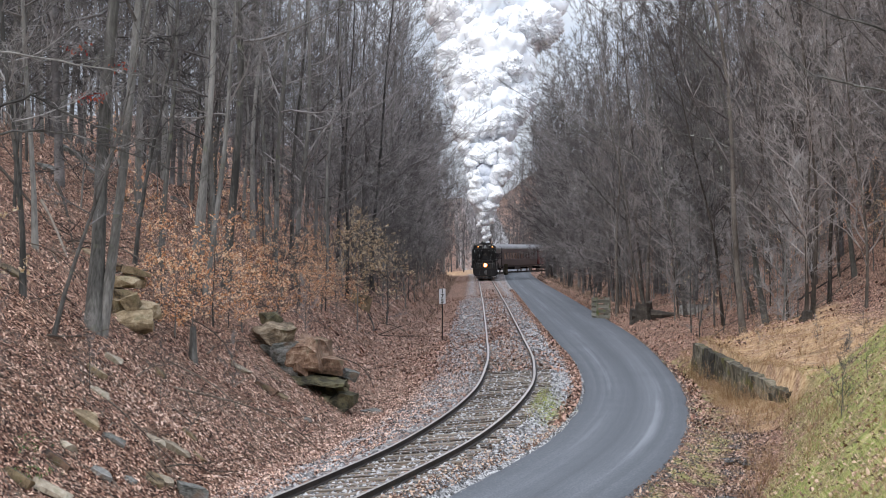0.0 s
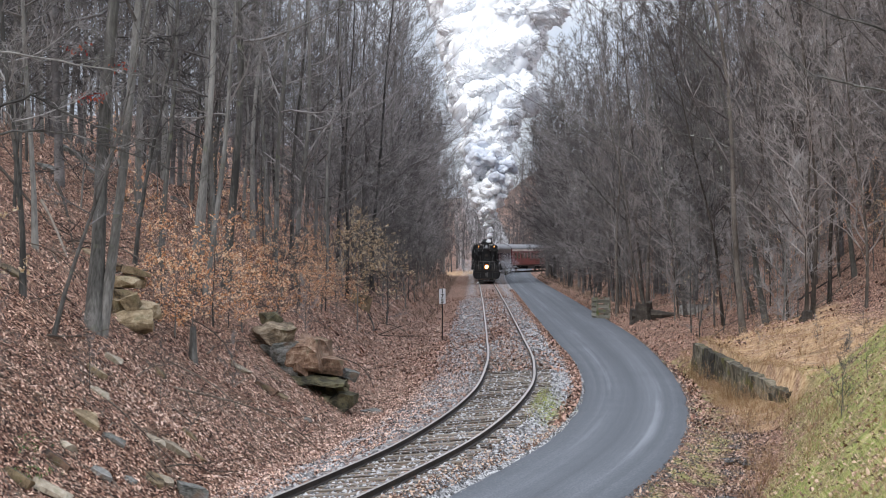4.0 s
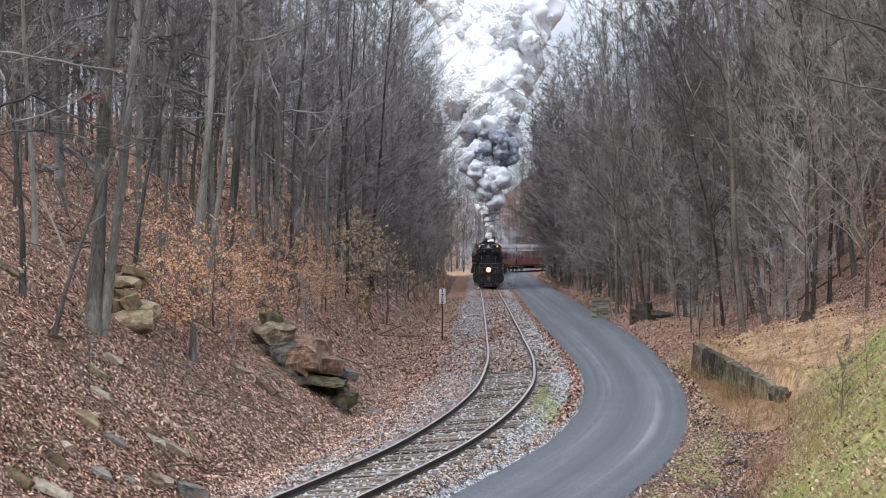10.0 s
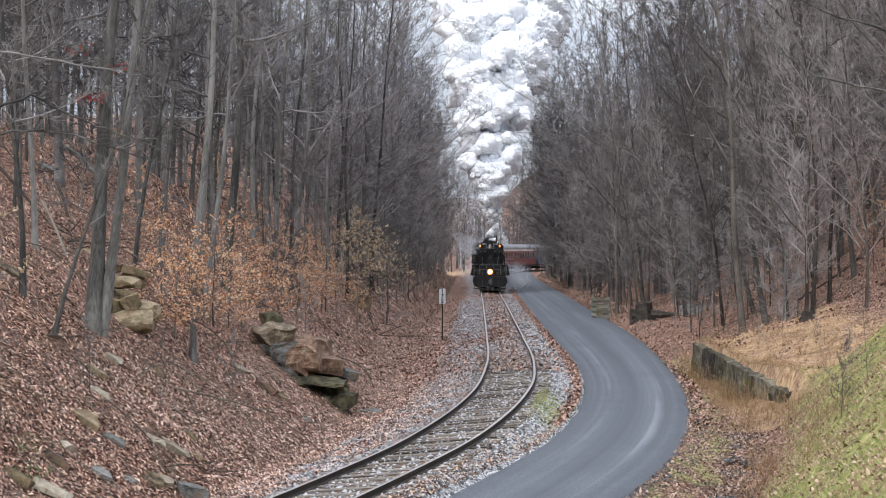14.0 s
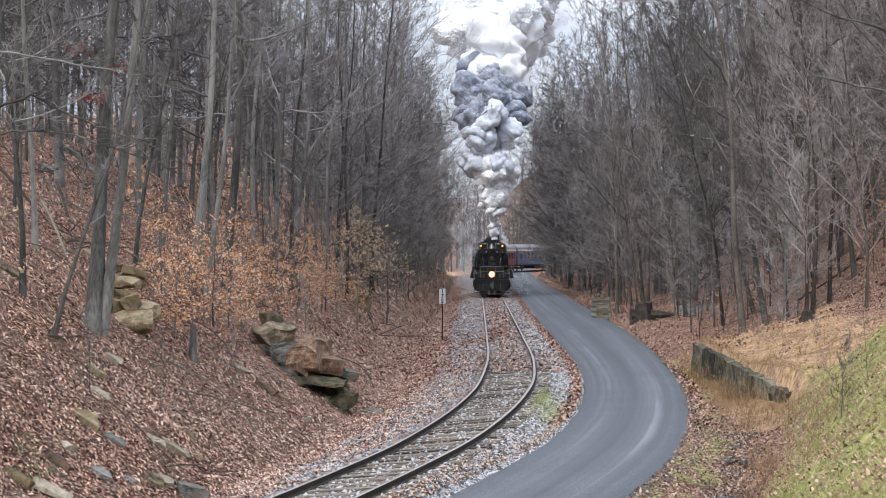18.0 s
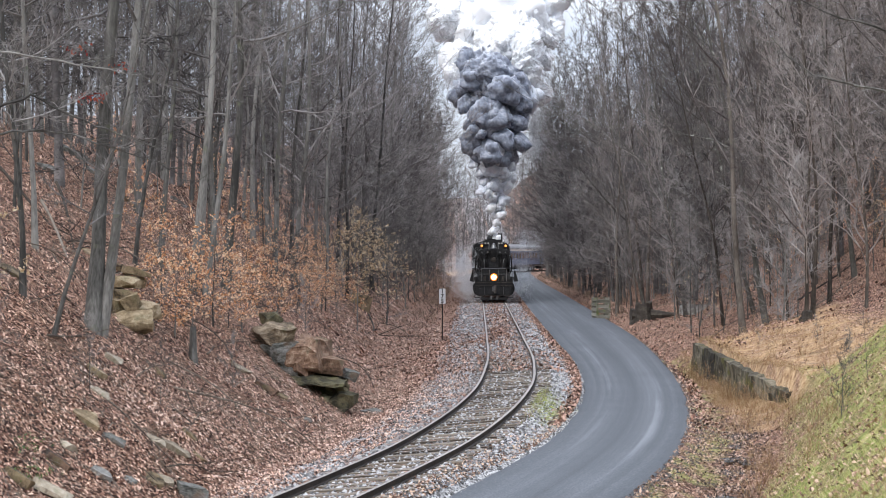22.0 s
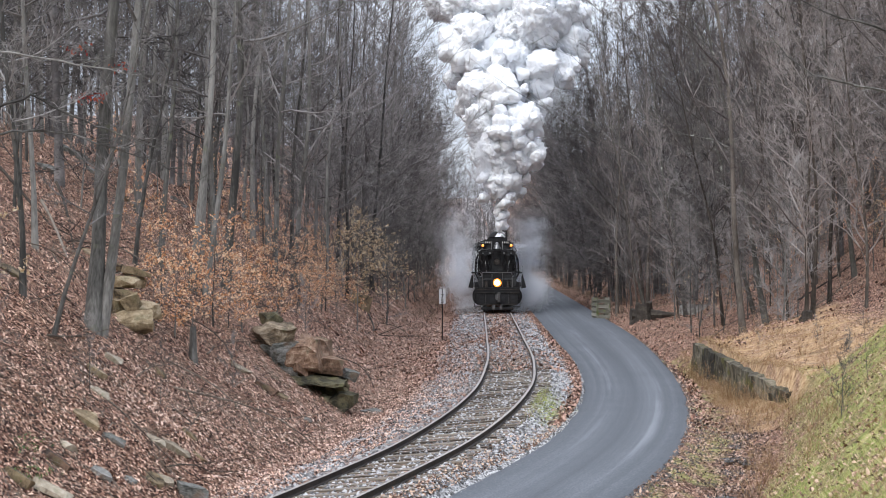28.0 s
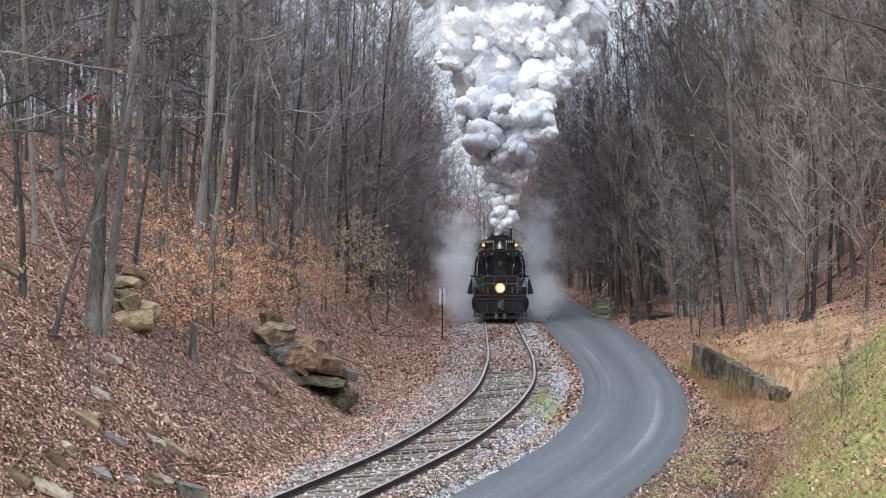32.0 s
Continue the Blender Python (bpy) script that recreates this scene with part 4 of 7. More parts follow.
def far_woods():
    """The trees deeper in the wood, joined into one mesh."""
    rng = np.random.default_rng(77)
    shapes = []
    for i, (hh, r_) in enumerate(((20, 0.13), (17, 0.10), (22, 0.14), (13, 0.07))):
        tv, tf, cv, cf, _, _ = tree_meshes(400 + i, height=hh, r0=r_, low=0.1, limbs=24, branchlets=5, twigs=5, spread=0.27, sides=4, sides_l=3, twig_r=0.015, twig_l=1.6, fine=True, seg=4, forks=1)
        v = np.array(tv + cv)
        n0 = len(tv)
        tri = []
        for f, o in ((tf, 0), (cf, n0)):
            for q in f:
                tri.append((q[0] + o, q[1] + o, q[2] + o))
                if len(q) == 4:
                    tri.append((q[0] + o, q[2] + o, q[3] + o))
        shapes.append((v, np.array(tri)))
    V, F, base = [], [], 0
    made = 0
    while made < 545:
        y = 60 + 330 * rng.random() ** 1.7
        side = -1 if rng.random() < 0.45 else 1
        if 265 < made <= 350:
            y = rng.uniform(262, 345)
        if made > 514:
            y = rng.uniform(90, 225)
            x = float(track_x(y)) - rng.uniform(9, 22)
        elif made > 470:
            y = rng.uniform(282, 345)
            x = rng.uniform(6, 36)
        elif made > 378:
            y = rng.uniform(80, 210)
            x = max(rng.uniform(0.075, 0.24) * y, float(road_r(y)) + 5)
        elif made > 350:
            y = rng.uniform(40, 78)
            x = -rng.uniform(0.2 * y + 1, 0.29 * y + 5)
        elif y > 235 and (made > 265 or rng.random() < 0.75):
            x = rng.uniform(-25, 50)
            if y < 300 and made <= 265:
                continue
        else:
            x = float(track_x(y)) - rng.uniform(10, 45) if side < 0 else float(road_r(y)) + rng.uniform(8, 50)
        if abs(x) > 0.30 * y + 8 or np.min(np.hypot(PATH[:, 0] - x, PATH[:, 1] - y)) < 6:
            continue
        v, f = shapes[int(rng.integers(4))]
        a, s = rng.uniform(0, 6.28), rng.uniform(0.8, 1.15)
        c, d = math.cos(a) * s, math.sin(a) * s
        V.append(np.stack([v[:, 0] * c - v[:, 1] * d + x, v[:, 0] * d + v[:, 1] * c + y, v[:, 2] * s + gz(x, y)], -1))
        F.append(f + base)
        base += len(v)
        made += 1
    V, F = np.concatenate(V), np.concatenate(F)
    me = bpy.data.meshes.new("far_woods")
    me.vertices.add(len(V))
    me.vertices.foreach_set("co", V.ravel())
    me.loops.add(len(F) * 3)
    me.loops.foreach_set("vertex_index", F.ravel())
    me.polygons.add(len(F))
    me.polygons.foreach_set("loop_start", np.arange(len(F)) * 3)
    me.update(calc_edges=True)
    me.materials.append(M_FARTWIG)
    tagged(new("far_woods", me), "deep bare grey-brown winter woods on the hills", "woods", kind="stuff")


far_woods()

# undergrowth: bare saplings and young beeches that keep their tan leaves
SAP = "thin bare sapling with fine grey twigs"
sap_kinds = [dict(height=hh, r0=0.028, low=0.12, limbs=20, branchlets=5, twigs=5, spread=0.3, lean=0.05, sides=4, sides_l=3, twig_r=0.007, twig_l=1.2, fine=True) for hh in (4.2, 5.6, 7.0)]
sap_protos = []
beech_protos = []
BEECH = "young beech sapling holding tan dry leaves"
beech_kinds = [dict(height=hh, r0=0.024, low=0.1, limbs=16, branchlets=5, twigs=4, spread=0.6, lean=0.05, sides=4, sides_l=3, twig_r=0.004, leaves=lv, n_leaf=4, droop=0.9, seg=4) for hh, lv in ((2.0, 0.4), (2.4, 0.34), (1.5, 0.46))]


def sapling_at(x, y, k, scale=1.0):
    if k >= len(sap_protos):
        t = make_tree("bare_sapling", SAP, "sapling", place(x, y, 1.0 + k), 500 + k, **sap_kinds[k])
        t["group"] = "bare saplings"
        sap_protos.append(t)
    else:
        scaled_copy(sap_protos[k], x, y, rnd.uniform(0, 6.28), scale, 5)


def beech_at(x, y, k, scale=1.0):
    kk = dict(beech_kinds[k % 3])
    if k >= len(beech_protos):
        t = make_tree("beech_sapling", BEECH if k != 3 else "young beech sapling with pale straw-coloured leaves", "sapling", place(x, y, 1.0 + k), 600 + k, leafmat=M_PALELEAF if k >= 3 else M_LEAF, **kk)
        t["group"] = "leafy beech saplings"
        beech_protos.append(t)
    else:
        scaled_copy(beech_protos[k], x, y, rnd.uniform(0, 6.28), scale, 4)


BEECH_AT = [
    (-5.7, 33.6, 0, 1.0), (-5.3, 36.4, 1, 0.9), (-4.9, 38.6, 2, 1.0), (-7.6, 25.6, 3, 0.9), (-5.95, 32.6, 0, 0.8), (-4.6, 44.0, 0, 1.0), (-5.6, 41.5, 1, 0.95), (-4.4, 47.5, 1, 1.0), (-4.3, 51.0, 0, 1.05),
    (-4.2, 55.0, 1, 1.1), (-4.6, 58.5, 0, 1.0), (-3.5, 62.0, 2, 1.1), (-3.9, 66.0, 3, 1.9), (-3.5, 72.0, 3, 2.0), (-3.8, 79.0, 3, 2.0), (-3.2, 86.0, 3, 1.9), (-3.4, 95.0, 3, 1.3),
    (-9.5, 62.0, 0, 1.3), (-10.5, 70.0, 1, 1.3), (-7.5, 55.0, 1, 1.2), (-8.0, 66.0, 0, 1.2), (-2.8, 104.0, 3, 1.2), (-3.6, 113.0, 3, 1.4), (13.6, 88.0, 3, 0.9), (13.0, 76.0, 3, 0.75), (20.0, 82.0, 1, 1.2),
    (22.0, 92.0, 3, 1.2), (15.5, 105.0, 3, 1.1), (18.5, 74.0, 2, 1.2), (-12.0, 85.0, 0, 1.4), (-11.0, 52.0, 2, 1.4), (-6.4, 45.5, 2, 1.1), (-5.2, 63.0, 1, 1.0), (-6.0, 74.0, 0, 1.2), (-5.5, 34.8, 2, 1.2), (-5.1, 37.6, 0, 0.9), (-6.3, 35.4, 1, 0.9), (-6.8, 38.2, 0, 1.0), (-5.9, 38.9, 2, 1.1), (-7.9, 41.0, 1, 1.0),
    (-4.8, 46.0, 1, 1.1), (-4.5, 49.5, 0, 1.1), (-5.0, 53.0, 1, 1.1), (-5.4, 48.5, 0, 1.1), (-4.9, 56.5, 0, 1.15), (-4.3, 60.0, 1, 1.05), (-5.2, 60.5, 0, 1.2), (-4.0, 63.0, 3, 1.8), (-4.9, 69.0, 1, 1.2), (-6.2, 57.5, 1, 1.2), (-6.3, 50.5, 0, 1.2), (-4.1, 53.5, 2, 1.2), (-3.9, 58.0, 2, 1.2), (-5.0, 42.6, 2, 1.2), (-4.3, 75.0, 3, 2.0), (-3.2, 68.5, 3, 1.9), (-2.9, 76.0, 3, 1.8), (-7.0, 62.0, 0, 1.3), (19.0, 80.0, 3, 1.2), (16.5, 70.0, 3, 1.0), (17.5, 62.0, 0, 1.1), (14.5, 92.0, 1, 1.1), (20.5, 75.0, 0, 1.2)]
for x_, y_, k_, s_ in BEECH_AT:
    s_ = s_ * (0.7 if 43 < y_ < 64 and x_ < 0 else 0.8)
    beech_at(x_, y_, k_ if k_ <= len(beech_protos) else len(beech_protos), s_)
for q_ in range(3):
    sapling_at(-9.0 - q_, 50.0 + 7 * q_, q_)
made_, tries_ = 0, 0
while made_ < 68 and tries_ < 6000:
    tries_ += 1
    y_ = 92 + 135 * rnd.random()
    x_ = float(road_r(y_)) + 1.2 + 4 * rnd.random() ** 1.5 if rnd.random() < 0.65 else float(track_x(y_)) - 4.8 - 4 * rnd.random()
    if free_spot(x_, y_, 0.5, 4.7):
        sapling_at(x_, y_, rnd.randrange(3), rnd.uniform(0.8, 1.5))
        made_ += 1
made_, tries_ = 0, 0
while made_ < 80 and tries_ < 6000:
    tries_ += 1
    y_ = 44 + 190 * rnd.random() ** 1.25
    sd_ = rnd.random() < 0.5
    x_ = float(track_x(y_)) - (4.9 + 12 * rnd.random() ** 1.8) if sd_ else float(road_r(y_)) + 1.5 + 14 * rnd.random() ** 1.8
    if (not sd_ and y_ < 60) or not free_spot(x_, y_, 0.8, 4.8):
        continue
    sapling_at(x_, y_, rnd.randrange(3), rnd.uniform(0.8, 1.3))
    made_ += 1
for _ in range(58):
    y_ = 54 + 46 * rnd.random()
    x_ = float(road_r(y_)) + 3.0 + 13 * rnd.random()
    if free_spot(x_, y_, 0.5, 4.8):
        sapling_at(x_, y_, rnd.randrange(3), rnd.uniform(0.6, 1.5))
for _ in range(16):
    y_ = 62 + 42 * rnd.random()
    x_ = float(road_r(y_)) + 4.5 + 11 * rnd.random()
    beech_at(x_, y_, rnd.choice((0, 1, 3, 3)), rnd.uniform(0.6, 1.1))
made_, tries_ = 0, 0
while made_ < 75 and tries_ < 6000:
    tries_ += 1
    y_ = 58 + 80 * rnd.random() ** 1.2
    x_ = float(road_r(y_)) + 2.2 + 20 * rnd.random() ** 1.2
    if made_ % 5 == 4:
        y_ = 32 + 30 * rnd.random()
        x_ = -rnd.uniform(0.2 * y_ + 0.5, 0.29 * y_ + 1)
    if not free_spot(x_, y_, 0.6, 4.8):
        continue
    sapling_at(x_, y_, rnd.randrange(3), rnd.uniform(0.9, 1.5))
    made_ += 1


# ---------------------------------------------------------------- the train
def bar(bm, pts, r=0.02, seg=6):
    for a, b in zip(pts[:-1], pts[1:]):
        cyl(bm, a, b, r, seg=seg)
    return bm


def build_locomotive():
    """Front coupler at the origin, rail top at z = 0; the engine runs towards -y."""
    e = thing("steam_locomotive", Matrix.Identity(4), "black articulated steam locomotive with a lit headlight", "locomotive")
    part("boiler", cy((0, 2.6, 2.95), (0, 13.2, 3.0), 1.02, 1.14, 32), M_IRON, e)
    sb = cy((0, 1.9, 2.95), (0, 4.4, 2.95), 1.06, 1.06, 36, bevel=0.05)
    part("smokebox", sb, M_GRAPH, e)
    door = cy((0, 1.72, 2.88), (0, 1.9, 2.88), 0.62, 0.78, 28)
    part("smokebox_door", door, M_GRAPH, e, "graphite grey smokebox door")
    bm = cy((0, 3.1, 3.9), (0, 3.1, 4.2), 0.5, 0.42, 24)
    cyl(bm, (0, 3.1, 4.2), (0, 3.1, 4.34), 0.44, 0.5, 24)
    part("chimney", bm, M_IRON, e)
    bm = bx(-0.86, 0.86, 1.95, 2.4, 3.62, 4.02, bevel=0.03)
    for v in bm.verts:
        if v.co.z > 3.8:
            v.co.x *= 0.86
    box(bm, -0.62, 0.62, 2.0, 2.6, 4.0, 4.27, bevel=0.04)
    part("front_hood", bm, M_IRON, e)
    for sx in (-1, 1):
        nb = part("number_board", bx(sx * 0.52 - 0.27, sx * 0.52 + 0.27, 1.88, 1.95, 3.92, 4.12, bevel=0.01), M_BLACK, e)
        for k in range(4):
            part("figure_bar", bx(sx * 0.52 - 0.2 + 0.11 * k, sx * 0.52 - 0.15 + 0.11 * k, 1.86, 1.88, 3.97, 4.07), M_CREAM, nb)
        ml = part("marker_lamp", cy((sx * 0.875, 1.76, 3.84), (sx * 0.875, 2.0, 3.84), 0.13, 0.13, 16, bevel=0.02), M_IRON, e)
        part("lens", ball(bmesh.new(), (sx * 0.875, 1.75, 3.84), 0.085), M_MARK, ml, "glowing amber lens")
        # air pumps on the smokebox front
        bm = cy((sx * 0.7, 1.55, 2.38), (sx * 0.7, 1.55, 2.78), 0.3, 0.3, 20, bevel=0.04)
        cyl(bm, (sx * 0.7, 1.55, 2.92), (sx * 0.7, 1.55, 3.3), 0.26, 0.26, 20, bevel=0.04)
        cyl(bm, (sx * 0.7, 1.55, 2.76), (sx * 0.7, 1.55, 2.94), 0.15, 0.15, 16)
        pump = part("air_pump", bm, M_IRON, e)
        for zz in (2.5, 2.62, 2.74, 3.1, 3.22):
            part("cooling_fin", cy((sx * 0.72, 1.55, zz), (sx * 0.72, 1.55, zz + 0.03), 0.325, 0.325, 20), M_IRON, pump)
        part("pump_head", bx(sx * 0.72 - 0.34, sx * 0.72 + 0.34, 1.4, 1.72, 3.36, 3.46, bevel=0.02), M_IRON, pump)
        bm = bar(bmesh.new(), [(sx * 1.1, 1.6, 3.3), (sx * 1.22, 1.7, 3.0), (sx * 1.26, 1.7, 2.2), (sx * 1.1, 1.5, 1.9)], 0.045, 8)
        part("steam_pipe", bm, M_IRON, e)
        # low-pressure cylinders
        bm = cy((sx * 1.1, 0.55, 0.92), (sx * 1.1, 2.3, 0.92), 0.53, 0.53, 26, bevel=0.05)
        cyl(bm, (sx * 1.1, 0.48, 0.92), (sx * 1.1, 0.56, 0.92), 0.33, 0.4, 20)
        part("cylinder", bm, M_IRON, e)
        bm = cy((sx * 1.02, 0.6, 1.62), (sx * 1.02, 2.1, 1.62), 0.26, 0.26, 20, bevel=0.03)
        part("valve_chest", bm, M_IRON, e)
        # side wing plates by the deck steps
        bm = bmesh.new()
        a = [bm.verts.new(q) for q in ((sx * 1.42, 0.5, 1.36), (sx * 1.72, 0.5, 1.42), (sx * 1.64, 0.5, 1.72), (sx * 1.5, 0.5, 2.2), (sx * 1.44, 0.5, 2.05))]
        f = bm.faces.new(a)
        ex = bmesh.ops.extrude_face_region(bm, geom=[f])
        bmesh.ops.translate(bm, vec=(0, 0.18, 0), verts=[v for v in ex["geom"] if isinstance(v, bmesh.types.BMVert)])
        bmesh.ops.recalc_face_normals(bm, faces=bm.faces)
        part("step_plate", bm, M_IRON, e)
        bm = bx(sx * 1.28 - 0.2, sx * 1.28 + 0.2, 0.12, 0.4, 0.28, 0.33, bevel=0.01)
        box(bm, sx * 1.28 - 0.2, sx * 1.28 + 0.2, 0.2, 0.5, 0.68, 0.72, bevel=0.01)
        box(bm, sx * 1.28 - 0.22, sx * 1.28 - 0.18, 0.2, 0.4, 0.28, 1.1)
        box(bm, sx * 1.28 + 0.18, sx * 1.28 + 0.22, 0.2, 0.4, 0.28, 1.1)
        part("step", bm, M_IRON, e)
        part("running_board", bx(sx * 1.02, sx * 1.5, 2.4, 13.0, 2.2, 2.26, bevel=0.01) if sx > 0 else bx(-1.5, -1.02, 2.4, 13.0, 2.2, 2.26, bevel=0.01), M_IRON, e)
        bm = bar(bmesh.new(), [(sx * 1.2, 1.7, 3.05), (sx * 1.22, 4.0, 3.3), (sx * 1.24, 13.0, 3.4)], 0.025)
        part("handrail", bm, M_STEEL, e)
        # wheels
        for y in (1.0,):
            part("pilot_wheel", cy((sx * 0.68, y, 0.38), (sx * 0.8, y, 0.38), 0.38, 0.38, 20), M_STEEL, e)
        for y in (3.4, 4.9, 6.4, 8.7, 10.2, 11.7):
            wh = part("driving_wheel", cy((sx * 0.68, y, 0.71), (sx * 0.82, y, 0.71), 0.71, 0.71, 28, bevel=0.02), M_IRON, e)
            part("crank_pin", cy((sx * 0.82, y, 0.45), (sx * 0.98, y, 0.45), 0.09, 0.09, 12), M_STEEL, wh)
        for y0, y1 in ((3.4, 6.4), (8.7, 11.7)):
            part("side_rod", bx(sx * 0.92 - 0.04, sx * 0.92 + 0.04, y0 - 0.15, y1 + 0.15, 0.36, 0.54, bevel=0.02), M_STEEL, e)
        bm = cy((sx * 1.05, 7.0, 1.0), (sx * 1.05, 8.3, 1.0), 0.4, 0.4, 22, bevel=0.04)
        part("rear_cylinder", bm, M_IRON, e)
        part("trailing_wheel", cy((sx * 0.68, 13.4, 0.45), (sx * 0.8, 13.4, 0.45), 0.45, 0.45, 20), M_STEEL, e)
    for k, (x0, x1, z0, z1) in enumerate(((-0.36, -0.2, 2.35, 3.5), (0.36, 0.22, 2.35, 3.5), (-1.0, -0.42, 3.55, 3.62), (1.0, 0.42, 3.55, 3.62), (-0.45, 0.45, 2.36, 2.3), (-1.08, -1.0, 2.4, 3.3), (1.08, 1.0, 2.4, 3.3))):
        part("pipe", cy((x0, 1.42, z0), (x1, 1.42, z1), 0.03 + 0.008 * (k % 3), seg=8), M_IRON, e)
    # fittings crowded on the smokebox front and the deck
    rng = random.Random(62)
    for k in range(14):
        a = 2 * math.pi * k / 14
        part("door_dog", bx(0.7 * math.cos(a) - 0.035, 0.7 * math.cos(a) + 0.035, 1.68, 1.76, 2.88 + 0.7 * math.sin(a) - 0.035, 2.88 + 0.7 * math.sin(a) + 0.035, bevel=0.01), M_STEEL, e)
    part("door_hinge", bx(-0.12, 0.5, 1.66, 1.73, 2.98, 3.05, bevel=0.01), M_GRAPH, e)
    part("door_hinge", bx(-0.12, 0.5, 1.66, 1.73, 2.68, 2.75, bevel=0.01), M_GRAPH, e)
    # the plate's paler colour stands in for headlight glow on the door
    part("centre_plate", cy((0, 1.62, 2.88), (0, 1.73, 2.88), 0.16, 0.2, 18, bevel=0.02), M_PALERSTEEL, e, "round plate on the smokebox door, coloured paler for headlight glow")
    for sx in (-1, 1):
        for k in range(5):
            z = 3.34 + 0.05 * (k % 2)
            part("valve", cy((sx * (0.22 + 0.2 * k), 1.36, z), (sx * (0.22 + 0.2 * k), 1.52, z), 0.045 + 0.02 * (k % 3), seg=10), M_STEEL if k % 2 else M_IRON, e)
        for k in range(4):
            x0 = sx * (0.4 + 0.22 * k)
            part("pipe", bar(bmesh.new(), [(x0, 1.3, 2.3), (x0 + sx * 0.04, 1.26, 2.62 + 0.1 * k), (x0 + sx * rng.uniform(0.05, 0.16), 1.4, 2.95 + 0.12 * k)], 0.022 + 0.006 * (k % 2), 6), M_STEEL if k == 1 else M_IRON, e)
        part("pipe", bar(bmesh.new(), [(sx * 1.05, 1.55, 3.4), (sx * 1.2, 1.6, 3.55), (sx * 1.12, 2.2, 3.7)], 0.03, 8), M_IRON, e)
        part("lubricator", bx(sx * 0.98 - 0.13, sx * 0.98 + 0.13, 1.0, 1.3, 1.72, 2.02, bevel=0.03), M_GRAPH, e)
        part("lifting_jack", cy((sx * 0.62, 0.62, 1.43), (sx * 0.62, 0.62, 1.78), 0.09, 0.07, 12), M_PALERSTEEL, e)
        part("cylinder_cover", cy((sx * 1.05, 0.52, 1.64), (sx * 1.05, 0.6, 1.64), 0.2, 0.26, 20, bevel=0.015), M_GRAPH, e)
        part("ledge", bx(min(sx * 0.2, sx * 1.46), max(sx * 0.2, sx * 1.46), 0.2, 0.27, 1.3, 1.34, bevel=0.008), M_PALERSTEEL, e, "paler brown-grey steel ledge")
        part("ledge", bx(min(sx * 0.16, sx * 1.44), max(sx * 0.16, sx * 1.44), 0.2, 0.27, 1.1, 1.13, bevel=0.008), M_PALERSTEEL, e, "paler brown-grey steel ledge")
        part("pocket", bx(sx * 1.02 - 0.14, sx * 1.02 + 0.14, 0.13, 0.17, 0.56, 0.72, bevel=0.01), M_BLACK, e)
        part("pocket", bx(sx * 1.02 - 0.14, sx * 1.02 + 0.14, 0.13, 0.17, 0.78, 0.92, bevel=0.01), M_BLACK, e)
    part("ledge", bx(-1.2, 1.2, 0.1, 0.16, 0.44, 0.49, bevel=0.008), M_PALERSTEEL, e, "paler brown-grey steel ledge")
    part("pump_shelf", bx(-1.12, 1.12, 1.3, 1.9, 2.3, 2.38, bevel=0.01), M_IRON, e)
    part("after_cooler", bx(-0.62, 0.62, 1.3, 1.5, 3.48, 3.6, bevel=0.02), M_IRON, e)
    for sx in (-1, 1):
        part("tool_box", bx(sx * 1.15 - 0.22, sx * 1.15 + 0.22, 0.7, 1.2, 1.43, 1.72, bevel=0.03), M_IRON, e)
        part("flag_bracket", bar(bmesh.new(), [(sx * 1.3, 0.32, 1.43), (sx * 1.3, 0.32, 1.95)], 0.02), M_STEEL, e)
        part("front_window_box", bx(sx * 0.98 - 0.1, sx * 0.98 + 0.1, 1.45, 1.8, 3.3, 3.52, bevel=0.02), M_GRAPH, e)
    # pilot, deck and headlight
    bm = bx(-1.48, 1.48, 0.25, 0.6, 1.02, 1.36, bevel=0.04)
    part("buffer_beam", bm, M_IRON, e)
    bm = bx(-1.5, 1.5, 0.3, 2.0, 1.36, 1.43, bevel=0.015)
    part("front_deck", bm, M_IRON, e)
    bm = bx(-1.05, 1.05, 0.05, 0.55, 0.14, 0.3, bevel=0.03)
    pilot = part("pilot", bm, M_IRON, e)
    part("pilot_plate", bx(-1.36, 1.36, 0.16, 0.34, 0.44, 1.04, bevel=0.03), M_IRON, pilot)
    part("coupler_pocket", bx(-0.5, 0.5, 0.12, 0.16, 0.55, 0.85, bevel=0.01), M_BLACK, pilot)
    for sx in (-1, 1):
        part("grab_iron", bar(bmesh.new(), [(sx * 0.75, 0.16, 1.0), (sx * 0.75, 0.06, 1.0), (sx * 0.75, 0.06, 0.5), (sx * 0.75, 0.16, 0.5)], 0.018), M_STEEL, pilot)
        part("buffer_pad", bx(sx * 0.24 - 0.09, sx * 0.24 + 0.09, 0.0, 0.06, 0.16, 0.42, bevel=0.015), M_STEEL, pilot)
    bm = bx(-0.14, 0.14, -0.3, 0.3, 0.72, 1.06, bevel=0.04)
    cyl(bm, (0.1, -0.25, 0.6), (0.1, -0.25, 1.15), 0.09, seg=12)
    part("coupler", bm, M_STEEL, e)
    hl = part("headlight", cy((0, 0.42, 1.69), (0, 0.8, 1.69), 0.28, 0.25, 24, bevel=0.03), M_IRON, e)
    # added glowing disc: the lamp's orange glare built as a ring
    part("reflector", cy((0, 0.405, 1.69), (0, 0.42, 1.69), 0.25, 0.25, 24), M_HALO, hl, "glowing orange ring standing in for the headlight's glare")
    part("lens", ball(bmesh.new(), (0, 0.44, 1.69), 0.17, 3), M_LAMP, hl, "glowing warm headlight lens")
